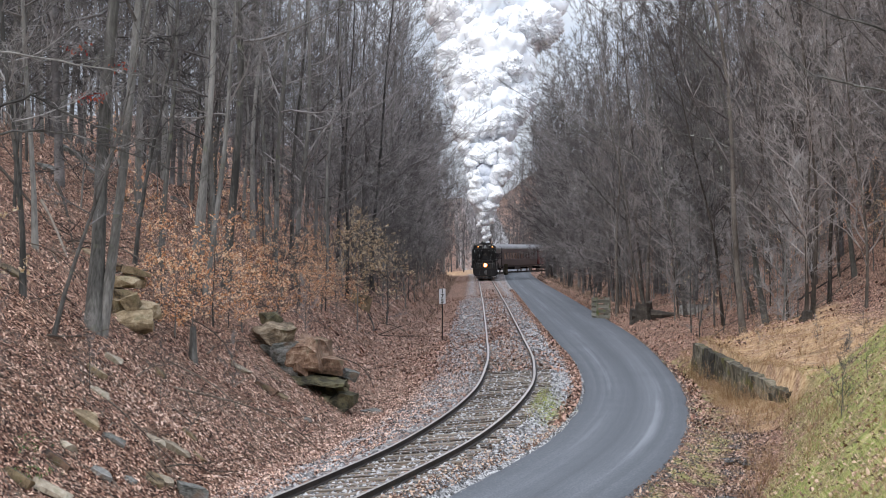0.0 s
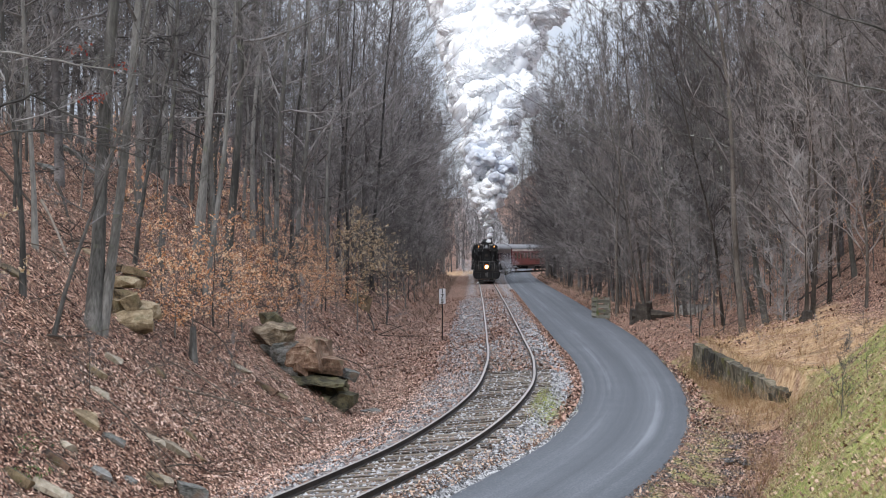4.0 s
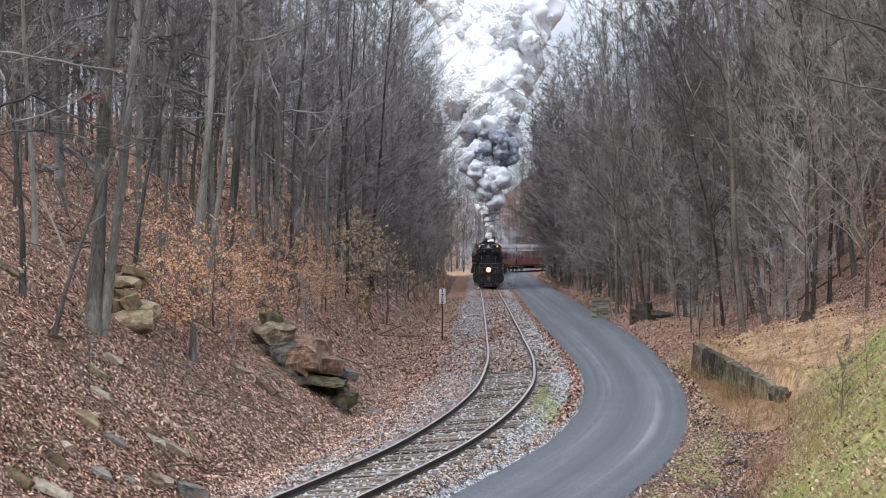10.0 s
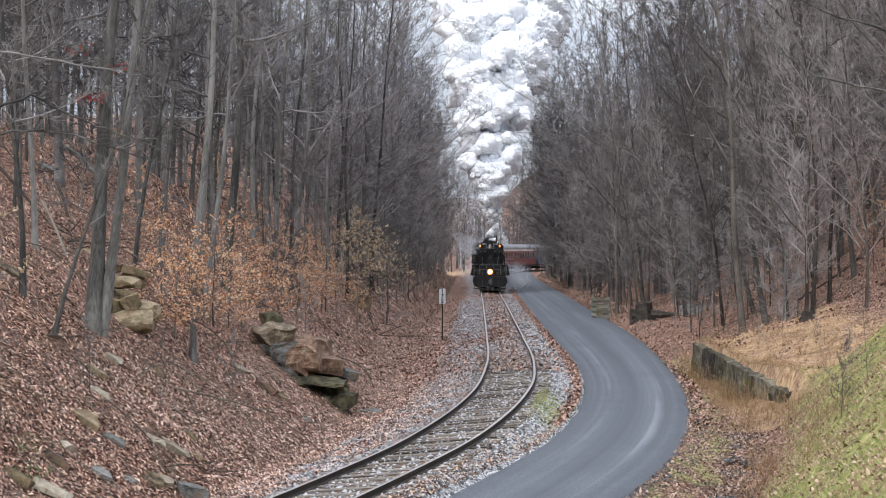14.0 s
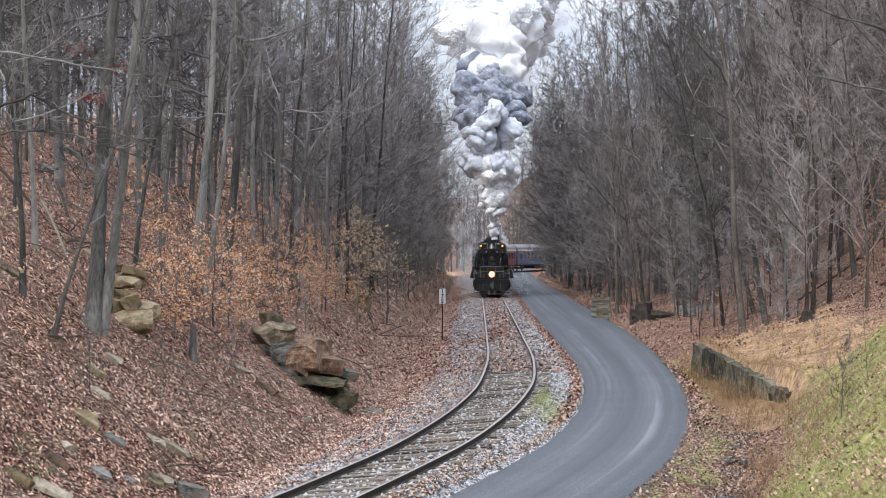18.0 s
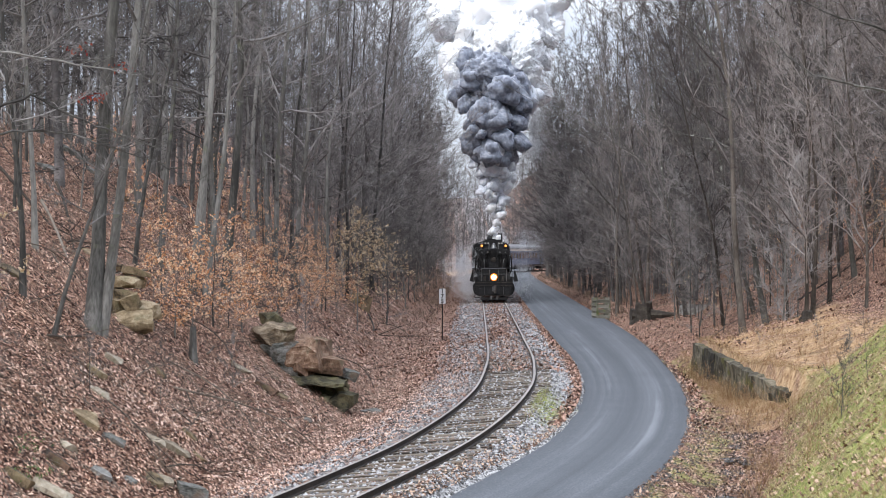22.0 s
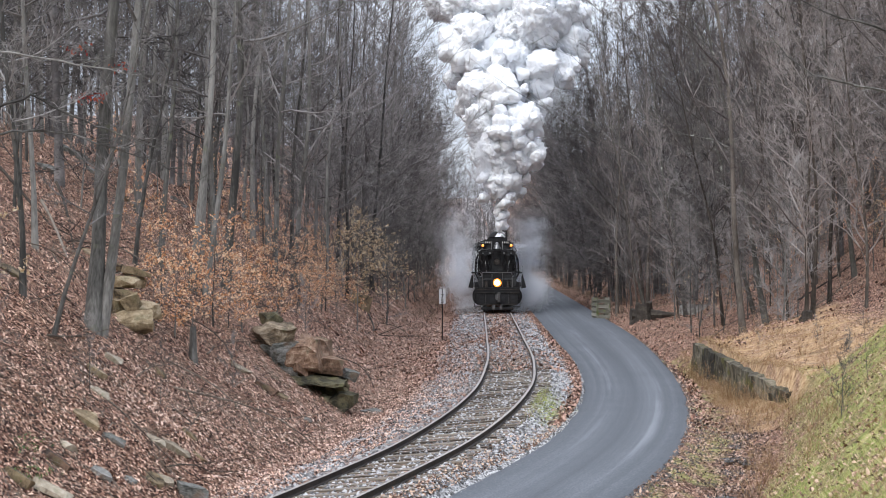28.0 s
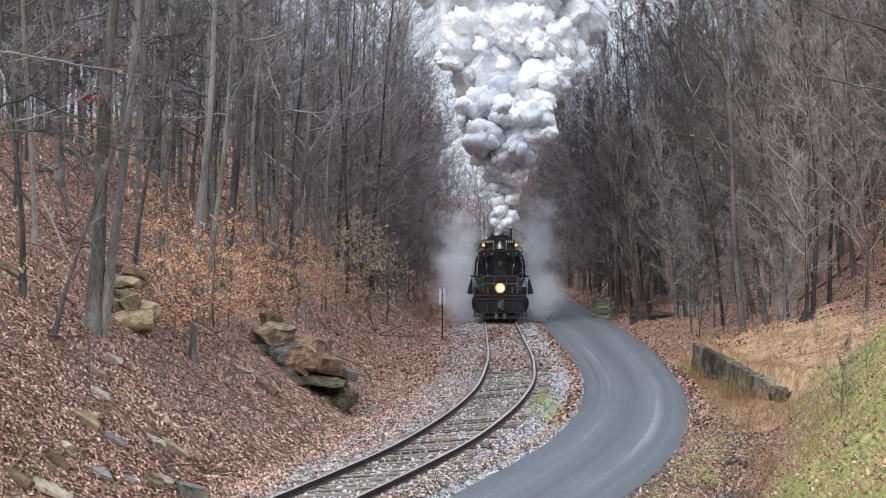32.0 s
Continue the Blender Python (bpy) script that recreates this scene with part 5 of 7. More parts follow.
    rail = part("deck_railing", bar(bmesh.new(), [(-0.86, 0.5, 2.28), (0.86, 0.5, 2.28)], 0.025), M_STEEL, e)
    for x in (-0.86, -0.3, 0.3, 0.86):
        part("stanchion", bar(bmesh.new(), [(x, 0.5, 1.43), (x, 0.5, 2.28)], 0.025 if abs(x) > 0.5 else 0.02), M_STEEL, rail)
    part("middle_rail", bar(bmesh.new(), [(-0.86, 0.5, 1.9), (0.86, 0.5, 1.9)], 0.02), M_STEEL, rail)
    part("front_frame", bx(-0.85, 0.85, 0.95, 1.9, 1.43, 2.2, bevel=0.05), M_IRON, e)
    bm = cy((0, 1.7, 3.66), (0, 1.7, 3.9), 0.26, 0.13, 20)
    ball(bm, (0, 1.7, 3.9), 0.14)
    box(bm, -0.36, -0.3, 1.62, 1.78, 3.5, 4.0)
    box(bm, 0.3, 0.36, 1.62, 1.78, 3.5, 4.0)
    part("bell", bm, M_STEEL, e, "tarnished metal bell")
    bm = cy((0.6, 2.5, 3.9), (0.6, 2.5, 4.72), 0.07, 0.07, 10)
    bar(bm, [(0.6, 2.5, 4.6), (0.35, 2.5, 4.75)], 0.025)
    part("exhaust_pipe", bm, M_IRON, e)
    for y, r, h in ((6.4, 0.5, 0.42), (9.5, 0.48, 0.4)):
        bm = cy((0, y, 3.85), (0, y, 4.05 + h * 0.5), r, r, 22)
        ball(bm, (0, y, 4.05 + h * 0.4), r, 3)
        part("dome", bm, M_IRON, e)
    bm = bx(-1.42, 1.42, 13.0, 15.2, 1.6, 3.72, bevel=0.06)
    cab = part("cab", bm, M_IRON, e)
    bm = bmesh.new()
    for k in range(10):
        a0, a1 = math.pi * k / 10, math.pi * (k + 1) / 10
        q = [(1.46 * math.cos(a), y, 3.72 + 0.48 * math.sin(a)) for a in (a0, a1) for y in (12.8, 15.6)]
        bm.faces.new([bm.verts.new(p) for p in (q[0], q[1], q[3], q[2])])
    bmesh.ops.remove_doubles(bm, verts=bm.verts, dist=0.001)
    ex = bmesh.ops.extrude_face_region(bm, geom=list(bm.faces))
    bmesh.ops.translate(bm, vec=(0, 0, 0.06), verts=[v for v in ex["geom"] if isinstance(v, bmesh.types.BMVert)])
    bmesh.ops.recalc_face_normals(bm, faces=bm.faces)
    part("roof", bm, M_IRON, cab)
    for sx in (-1, 1):
        part("window", bx(sx * 1.15 - 0.22, sx * 1.15 + 0.22, 12.96, 13.0, 3.0, 3.5), M_GLASS, cab)
    part("frame", bx(-0.62, 0.62, 1.0, 14.8, 0.8, 1.35, bevel=0.04), M_IRON, e)
    part("firebox", bx(-1.25, 1.25, 9.8, 13.0, 1.5, 3.4, bevel=0.2), M_IRON, e)
    for c in [q for o in e.children for q in (o, *o.children)]:
        low = c.name.startswith(("pilot", "buffer", "front_deck", "step", "grab", "coupler", "ledge", "pocket", "cylinder", "valve_chest"))
        slim = 0.97 if c.name.startswith("step_plate") else 0.88 if low and not c.name.startswith("pilot_wheel") else 1.0
        for v in c.data.vertices:
            if slim == 1.0 and v.co.z > 3.5:
                v.co.x *= 0.95
            v.co.x *= slim
    return e


def build_tender():
    t = thing("tender", Matrix.Identity(4), "black locomotive tender heaped with coal", "tender")
    part("tank", bx(-1.5, 1.5, 0.4, 9.6, 1.1, 3.5, bevel=0.08), M_IRON, t)
    bm = bx(-1.4, 1.4, 0.6, 5.4, 3.4, 4.0, bevel=0.1)
    part("coal_bunker", bm, M_IRON, t)
    bm = bmesh.new()
    bmesh.ops.create_grid(bm, x_segments=14, y_segments=20, size=0.5)
    for v in bm.verts:
        x, y = v.co.x * 2.5, v.co.y * 4.4
        v.co = Vector((x, 3.0 + y, 3.7 + 0.55 * math.cos(x * 1.1) * math.cos(y * 0.6) + 0.12 * noise.noise(Vector((x * 4, y * 4, 1)))))
    part("coal", bm, M_BLACK, t, "heap of black coal")
    part("underframe", bx(-1.2, 1.2, 0.0, 10.0, 0.85, 1.1, bevel=0.02), M_IRON, t)
    for y in (1.6, 3.0, 7.0, 8.4):
        for sx in (-1, 1):
            part("wheel", cy((sx * 0.68, y, 0.42), (sx * 0.8, y, 0.42), 0.42, 0.42, 18), M_STEEL, t)
    return t


def build_coach(paint, label, stripe):
    c = thing("passenger_coach", Matrix.Identity(4), label, "railway coach", "coaches of the train")
    part("body", bx(-1.5, 1.5, 0.3, 24.7, 1.05, 3.55, bevel=0.05), paint, c)
    bm = bmesh.new()
    prof = [(1.52 * math.cos(a), 3.5 + 0.75 * math.sin(a)) for a in [math.pi * k / 12 for k in range(13)]]
    rings = [[bm.verts.new((x, y, z)) for x, z in prof] for y in (0.25, 24.75)]
    for k in range(12):
        bm.faces.new((rings[0][k], rings[0][k + 1], rings[1][k + 1], rings[1][k]))
    for r in rings:
        bm.faces.new(r)
    bmesh.ops.recalc_face_normals(bm, faces=bm.faces)
    part("roof", bm, M_ROOF, c)
    for sx in (-1, 1):
        part("letterboard", bx(sx * 1.51 - 0.015, sx * 1.51 + 0.015, 0.4, 24.6, 3.2, 3.48), stripe, c)
        for k in range(12):
            y = 2.2 + k * 1.8
            part("window", bx(sx * 1.51 - 0.02, sx * 1.51 + 0.02, y - 0.55, y + 0.55, 2.05, 2.95, bevel=0.01), M_GLASS, c)
    part("end_door", bx(-0.42, 0.42, 0.26, 0.3, 1.1, 3.1), M_BLACK, c)
    part("underframe", bx(-1.3, 1.3, 0.0, 25.0, 0.85, 1.05, bevel=0.02), M_IRON, c)
    part("battery_box", bx(-1.3, 1.3, 9.5, 13.5, 0.4, 0.85, bevel=0.03), M_IRON, c)
    for y in (3.5, 21.5):
        bg = part("bogie", bx(-1.05, 1.05, y - 1.7, y + 1.7, 0.4, 0.7, bevel=0.05), M_IRON, c)
        for dy in (-1.25, 1.25):
            for sx in (-1, 1):
                part("wheel", cy((sx * 0.68, y + dy, 0.45), (sx * 0.8, y + dy, 0.45), 0.45, 0.45, 16), M_STEEL, bg)
    return c


LOCO, TENDER = build_locomotive(), build_tender()
COACH_A = build_coach(M_GREEN, "dark grey passenger coach with a grey roof", M_GREEN)
COACH_B = build_coach(M_MAROON, "maroon passenger coach with a cream letterboard", M_CREAM)
COACH_C = build_coach(M_BLUE, "blue passenger coach with a cream letterboard", M_CREAM)
COACHES = [COACH_A, copy_thing(COACH_A, pose(0, 0, 0)), COACH_B, copy_thing(COACH_B, pose(0, 0, 0)), COACH_C, copy_thing(COACH_C, pose(0, 0, 0))]


# ---------------------------------------------------------------- smoke and steam
def lump_mesh(name, seed, a, b, sub, material, calm=1.0):
    """A billowing lump, longer along y."""
    bm = bmesh.new()
    bmesh.ops.create_icosphere(bm, subdivisions=sub, radius=1.0)
    o = Vector((seed * 7.3, seed * 3.1, seed * 1.7))
    for v in bm.verts:
        p = v.co.copy()
        q = Vector((p.x * a, p.y * b, p.z * a))
        big = abs(noise.noise(q * 0.85 + o)) * 0.75
        mid = abs(noise.noise(q * 2.1 + o)) * 0.36
        fin = abs(noise.noise(q * 4.6 + o)) * 0.2 + abs(noise.noise(q * 9.0 + o)) * 0.1
        k = 0.70 + 0.3 * (1 - calm) + calm * (big + mid + fin)
        v.co = Vector((p.x * a * k, p.y * b * k, p.z * a * k))
    me = bpy.data.meshes.new(name)
    bm.to_mesh(me)
    bm.free()
    me.materials.append(material)
    me.polygons.foreach_set("use_smooth", [True] * len(me.polygons))
    return me


def cluster_mesh(name, seed, radius, count, sub, material, frill=1.0):
    """A cauliflower puff: one skin round several billows grown together, longer along y."""
    rng = np.random.default_rng(seed)
    d = rng.normal(0, 1, (count, 3))
    d = d / np.linalg.norm(d, axis=1)[:, None] * rng.uniform(0.42, 0.62, count)[:, None]
    r = rng.uniform(0.3, 0.5, count)
    bm = bmesh.new()
    bmesh.ops.create_icosphere(bm, subdivisions=sub, radius=1.0)
    o = Vector((seed * 7.3, seed * 3.1, seed * 1.7))
    for v in bm.verts:
        p = np.array(v.co)
        along_ray = d @ p
        disc = along_ray**2 - np.sum(d * d, axis=1) + r * r
        reach = np.where(disc > 0, along_ray + np.sqrt(np.clip(disc, 0, None)), 0.0)
        k = float((np.sum(reach**7) + 0.58**7) ** (1 / 7))
        k *= 0.84 + 0.2 * noise.noise(v.co * 2.0 + o) + 0.16 * abs(noise.noise(v.co * 4.2 + o))
        k *= 1.0 + frill * (0.16 * abs(noise.noise(v.co * 8.5 + o)) + 0.12 * abs(noise.noise(v.co * 17.0 + o)) + 0.07 * abs(noise.noise(v.co * 33.0 + o)))
        v.co = Vector((p[0], p[1] * 1.3, p[2])) * k * radius
    me = bpy.data.meshes.new(name)
    bm.to_mesh(me)
    bm.free()
    me.materials.append(material)
    me.polygons.foreach_set("use_smooth", [True] * len(me.polygons))
    return me


LUMPS = {}
for key, mt in (("white", M_WHITESMOKE), ("grey", M_GREYSMOKE), ("dark", M_DARKSMOKE)):
    LUMPS[key] = [cluster_mesh("puff", i + 1, 0.98 + 0.13 * (i % 4), 14, 5 if key == "white" else 4, mt) for i in range(6)]
    LUMPS[key + "_small"] = [cluster_mesh("puff", i + 11, 0.44 + 0.05 * i, 7, 3, mt) for i in range(3)]
LUMPS["billow"] = [cluster_mesh("billow", i + 31, 1.7 + 0.2 * i, 26, 6, M_WHITESMOKE, 1.3) for i in range(3)]
LUMPS["dark_billow"] = [cluster_mesh("billow", i + 36, 1.5 + 0.2 * i, 26, 5, M_DARKSMOKE, 1.3) for i in range(2)]
LUMPS["great_billow"] = [cluster_mesh("billow", i + 41, 2.6 + 0.25 * i, 34, 6, M_WHITESMOKE, 1.3) for i in range(3)]

DARK = [(6.1, 6.9), (8.35, 8.8), (14.6, 16.5), (19.85, 21.35)]
GREY = [(2.4, 2.9), (5.5, 6.1), (6.9, 8.35), (8.8, 9.8), (16.5, 17.0), (21.35, 21.8), (23.0, 23.6), (31.0, 31.5)]


def smoke_colour(tb, r):
    if any(a < tb < b for a, b in DARK):
        return "dark" if r < 0.9 else "grey"
    if any(a < tb < b for a, b in GREY):
        return "grey" if r < 0.7 else "white"
    return "white"


RISE = 1.7


def gust(tb):
    """How far the breeze has got up by the time a puff leaves the chimney: 0 early, 1 late."""
    return float(step(21.0, 28.0, tb))


def girth(k):
    return 0.06 + 1.76 * k**0.74 * (1 - 0.48 * math.exp(-k / 0.7))


def puff_at(age, rho, th, speed, tone=0, small=False, tb=0.0, born=0.0):
    """Place in the engine's space of a puff that left the chimney `age` seconds ago."""
    age = max(age, 0.0)
    k, g = RISE * age, gust(tb)
    z = 4.2 + 2.45 * k + 3.4 * (1 - math.exp(-k / 1.1))
    back = 3.1 + 3.3 * (age - 0.7 * (1 - math.exp(-age / 0.7)))
    wide = girth(k) * (0.8 + 0.26 * g)
    if born:
        rho = rho * float(step(born, born * 1.7, k))
    if tone == 1:
        rho = rho * (1 - 0.9 * float(step(3.0, 4.6, k)))
        back += 1.2 * wide * float(step(3.0, 4.6, k)) - 0.55 * wide * (1 - float(step(3.0, 4.6, k)))
    elif tone == 2:
        back += 1.1 * wide * (1 - float(step(3.5, 6.0, k)))
    if small:
        rho = rho * (1 - 0.8 * float(step(1.5, 4.0, k)))
    drift = (0.05 + 0.19 * g) * k + 0.012 * k * k * math.exp(-k / 12) + 0.2 * math.sin(k * 0.8 + speed * 3)
    return Vector((rho * wide * math.cos(th) + drift, back + rho * wide * math.sin(th), z + (speed - 0.5) * 0.9 * min(k, 3)))


PUFFS = []


def build_plume():
    plume = thing("smoke_plume", Matrix.Identity(4), "billowing white and grey smoke column from the chimney", "smoke")
    rng = random.Random(21)
    for small, rate in ((False, 24.0), (True, 36.0)):
        tb = -9.0 if not small else -3.0
        i = 0
        while tb < 32.0:
            col = smoke_colour(tb, rng.random())
            me = LUMPS[col + ("_small" if small else "")][i % (3 if small else 6)]
            in_dark = any(a - 0.1 < tb < b + 0.3 for a, b in DARK)
            tone = 1 if col != "white" else (2 if in_dark else 0)
            ob = new("puff", me)
            ob.parent = plume
            rho = rng.uniform(0.5, 0.82) if not small else rng.uniform(0.35, 1.05)
            PUFFS.append((ob, tb, rho, rng.uniform(0, 6.283), rng.random(), rng.uniform(-80, 80), rng.uniform(-60, 60), small, tone, 0.0 if small else 0.7))
            i += 1
            tb += (1.0 / rate) * rng.uniform(0.6, 1.4)
    # larger billows well up out of the middle of the column, higher above the chimney
    for kind, rate, born in (("billow", 5.0, 2.6), ("great_billow", 3.4, 5.4)):
        tb, i = -9.0, 0
        while tb < 31.0:
            pool = LUMPS["dark_billow" if kind == "billow" and any(a < tb < b for a, b in DARK) else kind]
            ob = new("billow", pool[i % len(pool)])
            ob.parent = plume
            PUFFS.append((ob, tb, rng.uniform(0.5, 0.78), rng.uniform(0, 6.283), rng.random(), rng.uniform(-80, 80), rng.uniform(-60, 60), False, int(pool is LUMPS["dark_billow"]), born))
            i += 1
            tb += (1.0 / rate) * rng.uniform(0.7, 1.3)
    return plume


PLUME = build_plume()
M_VAPOUR = mat("steam_droplets", [(0.86, 0.88, 0.92), (0.93, 0.945, 0.97)], 1.0, 1.0, 0.0, translucent=0.5)


def build_core():
    """The slow inner mass of the column, hidden behind the rising puffs; it only turns."""
    out, age, i = [], 0.55, 0
    shapes = [lump_mesh("core_puff", 60 + k, 0.86, 0.95, 5, M_WHITESMOKE) for k in range(3)]
    low = [lump_mesh("core_puff", 70 + k, 0.86, 0.95, 4, M_GREYSMOKE) for k in range(3)]
    while age < 15:
        r = (0.46 + 0.24 * float(step(3.0, 6.0, age))) * girth(age)
        ob = new("core_puff", (shapes if age > 3.6 else low)[i % 3])
        ob.parent = PLUME
        ob.scale = (r, r, r)
        out.append((ob, age, i))
        age += 0.55 * r / (2.45 + 3.1 * math.exp(-age / 1.1)) + 0.08
        i += 1
    return out


CORE = build_core()


def mist_mesh(seed, radius, long, count, size, material):
    """A loose cloud of tiny droplets, dense within and thinning outwards in ragged wisps."""
    rng = np.random.default_rng(seed)
    v, f = [], []
    while len(f) < count:
        p = rng.normal(0, 0.42, 3)
        r = float(np.linalg.norm(p))
        if r > 1.15 or noise.noise(Vector(p * 2.4 + seed)) + 0.5 * noise.noise(Vector(p * 5.0 + seed)) < 0.45 * r - 0.25:
            continue
        c = p * radius * np.array((1.0, long, 1.0))
        s = size * rng.uniform(0.6, 1.3)
        b = len(v)
        for k in range(3):
            o = c + rng.normal(0, 0.07 * radius, 3) * (k > 0)
            v.extend(map(tuple, o + rng.normal(0, s, (3, 3))))
            f.append((b + 3 * k, b + 3 * k + 1, b + 3 * k + 2))
    me = bpy.data.meshes.new("wisp")
    me.from_pydata(v, [], f)
    me.materials.append(material)
    return me


WISPS = [mist_mesh(90 + k, 1.2, 1.3, 24000, 0.0072, M_VAPOUR) for k in range(3)]
HAZE = [mist_mesh(190 + k, 1.7, 1.2, 15000, 0.0105, M_VAPOUR) for k in range(2)]
rng_ = random.Random(5)
tb_ = -6.0
while tb_ < 31.5:
    o_ = new("wisp", HAZE[rng_.randrange(2)] if rng_.random() < 0.6 else WISPS[rng_.randrange(3)])
    o_.parent = PLUME
    PUFFS.append((o_, tb_, rng_.uniform(0.7, 1.05), rng_.uniform(0, 6.283), rng_.random(), rng_.uniform(-80, 80), rng_.uniform(-60, 60), False, 3, 0.0))
    tb_ += rng_.uniform(0.16, 0.3)
STEAM = thing("cylinder_steam", Matrix.Identity(4), "thin white steam drifting from the cylinders", "steam")
STEAM_ROWS = []
rng_ = random.Random(77)
for side_, spans in ((-1, ((2.0, 3.0, 0.4), (8.0, 13.5, 0.6), (13.5, 21.0, 1.1), (21.0, 26.0, 4.2), (26.0, 32.0, 5.5))), (1, ((0.0, 2.0, 0.8), (5.0, 14.0, 0.7), (18.0, 22.5, 0.6), (22.5, 26.0, 4.0), (26.0, 32.0, 5.5)))):
    for a_, b_, rate_ in spans:
        t_ = a_
        while t_ < b_:
            o_ = new("wisp", WISPS[rng_.randrange(3)])
            o_.parent = STEAM
            STEAM_ROWS.append((o_, t_, side_, rng_.random(), rng_.random()))
            t_ += rng_.uniform(0.6, 1.4) / rate_


# ---------------------------------------------------------------- what moves
def train_s(t):
    """Metres along the rails of the engine's front at t seconds."""
    y = 183.0 - 4.34 * t + 0.0613 * t**2 - 0.00086 * t**3
    return float(np.interp(y, PATH[:470, 1], ARC[:470]))


def vehicle_rows(offset, length):
    rows = []
    for k in range(33):
        s = train_s(k) + offset
        (p, _), (q, _) = along(s + 0.12 * length), along(s + 0.88 * length)
        d = (q - p) / np.linalg.norm(q - p)
        o = p - d * 0.12 * length
        rows.append((float(k), pose(o[0], o[1], 0.172, 0, 0, math.degrees(math.atan2(-d[0], d[1])))))
    return rows


def motions():
    engine = vehicle_rows(0.0, 15.5)
    walk(LOCO, engine)
    walk(PLUME, engine)
    walk(STEAM, engine)
    walk(TENDER, vehicle_rows(15.6, 10.0))
    s = 26.0
    for c in COACHES:
        walk(c, vehicle_rows(s, 25.0))
        s += 25.4
    for ob, tb, rho, th, sp, yaw, roll, small, tone, born in PUFFS:
        start = born / RISE
        def spot(age):
            g = min(1.0, age / 2.2)
            return Matrix.Translation(puff_at(max(age, start), rho, th, sp, tone, small, tb, born)) @ pose(0, 0, 0, roll * g, 0, yaw * g)
        if born:
            ages = [start + q for q in (0.0, 0.4, 0.9, 1.6, 2.6, 4.0, 7.0, 14.0, 24.0, 40.0)]
        else:
            ages = [0.0, 0.3, 0.6] if small else [0.28, 0.55]
            ages += [0.95, 1.5, 2.4, 3.8, 6.0, 9.5, 16.0, 26.0, 42.0]
        # before it is born a puff waits in the boiler or under the track
        parked = pose(0.0, 3.4, 2.95) if small else pose(0.0, 4.0, -4.0)
        ages[0] = round((tb + ages[0]) * FPS) / FPS - tb
        leave = tb + ages[0] - 1.0 / FPS
        rows = [(0.0, parked)] if -tb < ages[0] else [(0.0, spot(-tb))]
        if leave > 0.5 / FPS:
            rows.append((leave, parked))
        for age in ages:
            t = tb + age
            if t <= rows[-1][0] + (0.5 / FPS if age == ages[0] else 0.06):
                continue
            if t >= 32.0:
                break
            rows.append((t, spot(age)))
        rows.append((32.0, spot(32.0 - tb) if 32.0 - tb > ages[0] else parked))
        walk(ob, rows)
    for ob, age, i in CORE:
        walk(ob, [(float(t), Matrix.Translation(puff_at(age / RISE, 0.0, 0.0, 0.5, tb=t - age / RISE)) @ pose(0, 0, 0, (17 + 5 * (i % 4)) * t / 4 * 0.9, 0, 31 * i + 9 * t)) for t in range(0, 33, 4)])
    for ob, tb, side, u, w in STEAM_ROWS:
        home = pose(side * 0.6, 4.0, -4.0)
        rise = 3.4 * max(0.0, w - 0.55) if side > 0 else 1.2 * w
        way = [(0.0, home), (0.7, pose(side * (1.5 + 0.3 * u), 3.0 + w, 0.55 + 0.5 * w, 0, 0, 20)), (1.9, pose(side * (1.75 + 0.6 * u), 4.8 + 2 * w, 0.8 + 1.6 * w + rise, 0, 0, 50)),
               (3.8, pose(side * (1.9 + 0.9 * u), 8 + 4 * w, 1.3 + 2.2 * w + 2 * rise, 20, 0, 80)), (5.6, pose(side * 1.2, 17.0, -4.0, 30, 0, 100))]
        rows = [(0.0, home)] if tb > 0.05 else []
        for age, m in way:
            if tb + age < 32.0:
                rows.append((tb + age, m))
            else:
                k = (32.0 - rows[-1][0]) / (tb + age - rows[-1][0])
                rows.append((32.0, rows[-1][1].lerp(m, k)))
                break
        if rows[-1][0] < 32.0:
            rows.append((32.0, way[-1][1]))
        walk(ob, rows)


# ---------------------------------------------------------------- rocks
def rock_mesh(seed, sx, sy, sz, material, cuts=7, rough=0.025, bands=0.045):
    """An angular block, its corners split off and its faces worn."""
    rng = random.Random(seed)
    bm = bmesh.new()
    bmesh.ops.create_cube(bm, size=2.0)
    for _ in range(cuts):
        n = Vector((rng.uniform(-1, 1), rng.uniform(-1, 1), rng.uniform(-1, 1))).normalized()
        d = abs(n.x) + abs(n.y) + abs(n.z)
        g = bmesh.ops.bisect_plane(bm, geom=bm.verts[:] + bm.edges[:] + bm.faces[:], plane_co=n * d * rng.uniform(0.52, 0.84), plane_no=n, clear_outer=True)
        ed = [e for e in g["geom_cut"] if isinstance(e, bmesh.types.BMEdge)]
        if ed:
            bmesh.ops.contextual_create(bm, geom=ed)
    bmesh.ops.triangulate(bm, faces=bm.faces[:])
    bmesh.ops.subdivide_edges(bm, edges=bm.edges[:], cuts=4, use_grid_fill=True)
    o = Vector((seed * 1.7, seed * 0.9, seed * 2.3))
    for v in bm.verts:
        q = Vector((v.co.x * sx, v.co.y * sy, v.co.z * sz))
        dv = noise.noise_vector(q * 2.6 + o) * rough * 1.2 + noise.noise_vector(q * 9 + o) * rough * 0.6
        layer = bands * math.sin(q.z * 24 + seed) * min(sx, 0.6)
        v.co = q + dv * min(1.0, sx + sz) + Vector((q.x, q.y, 0)).normalized() * layer
    bmesh.ops.recalc_face_normals(bm, faces=bm.faces)
    me = bpy.data.meshes.new("rock")
    bm.to_mesh(me)
    bm.free()
    me.materials.append(material)
    return me


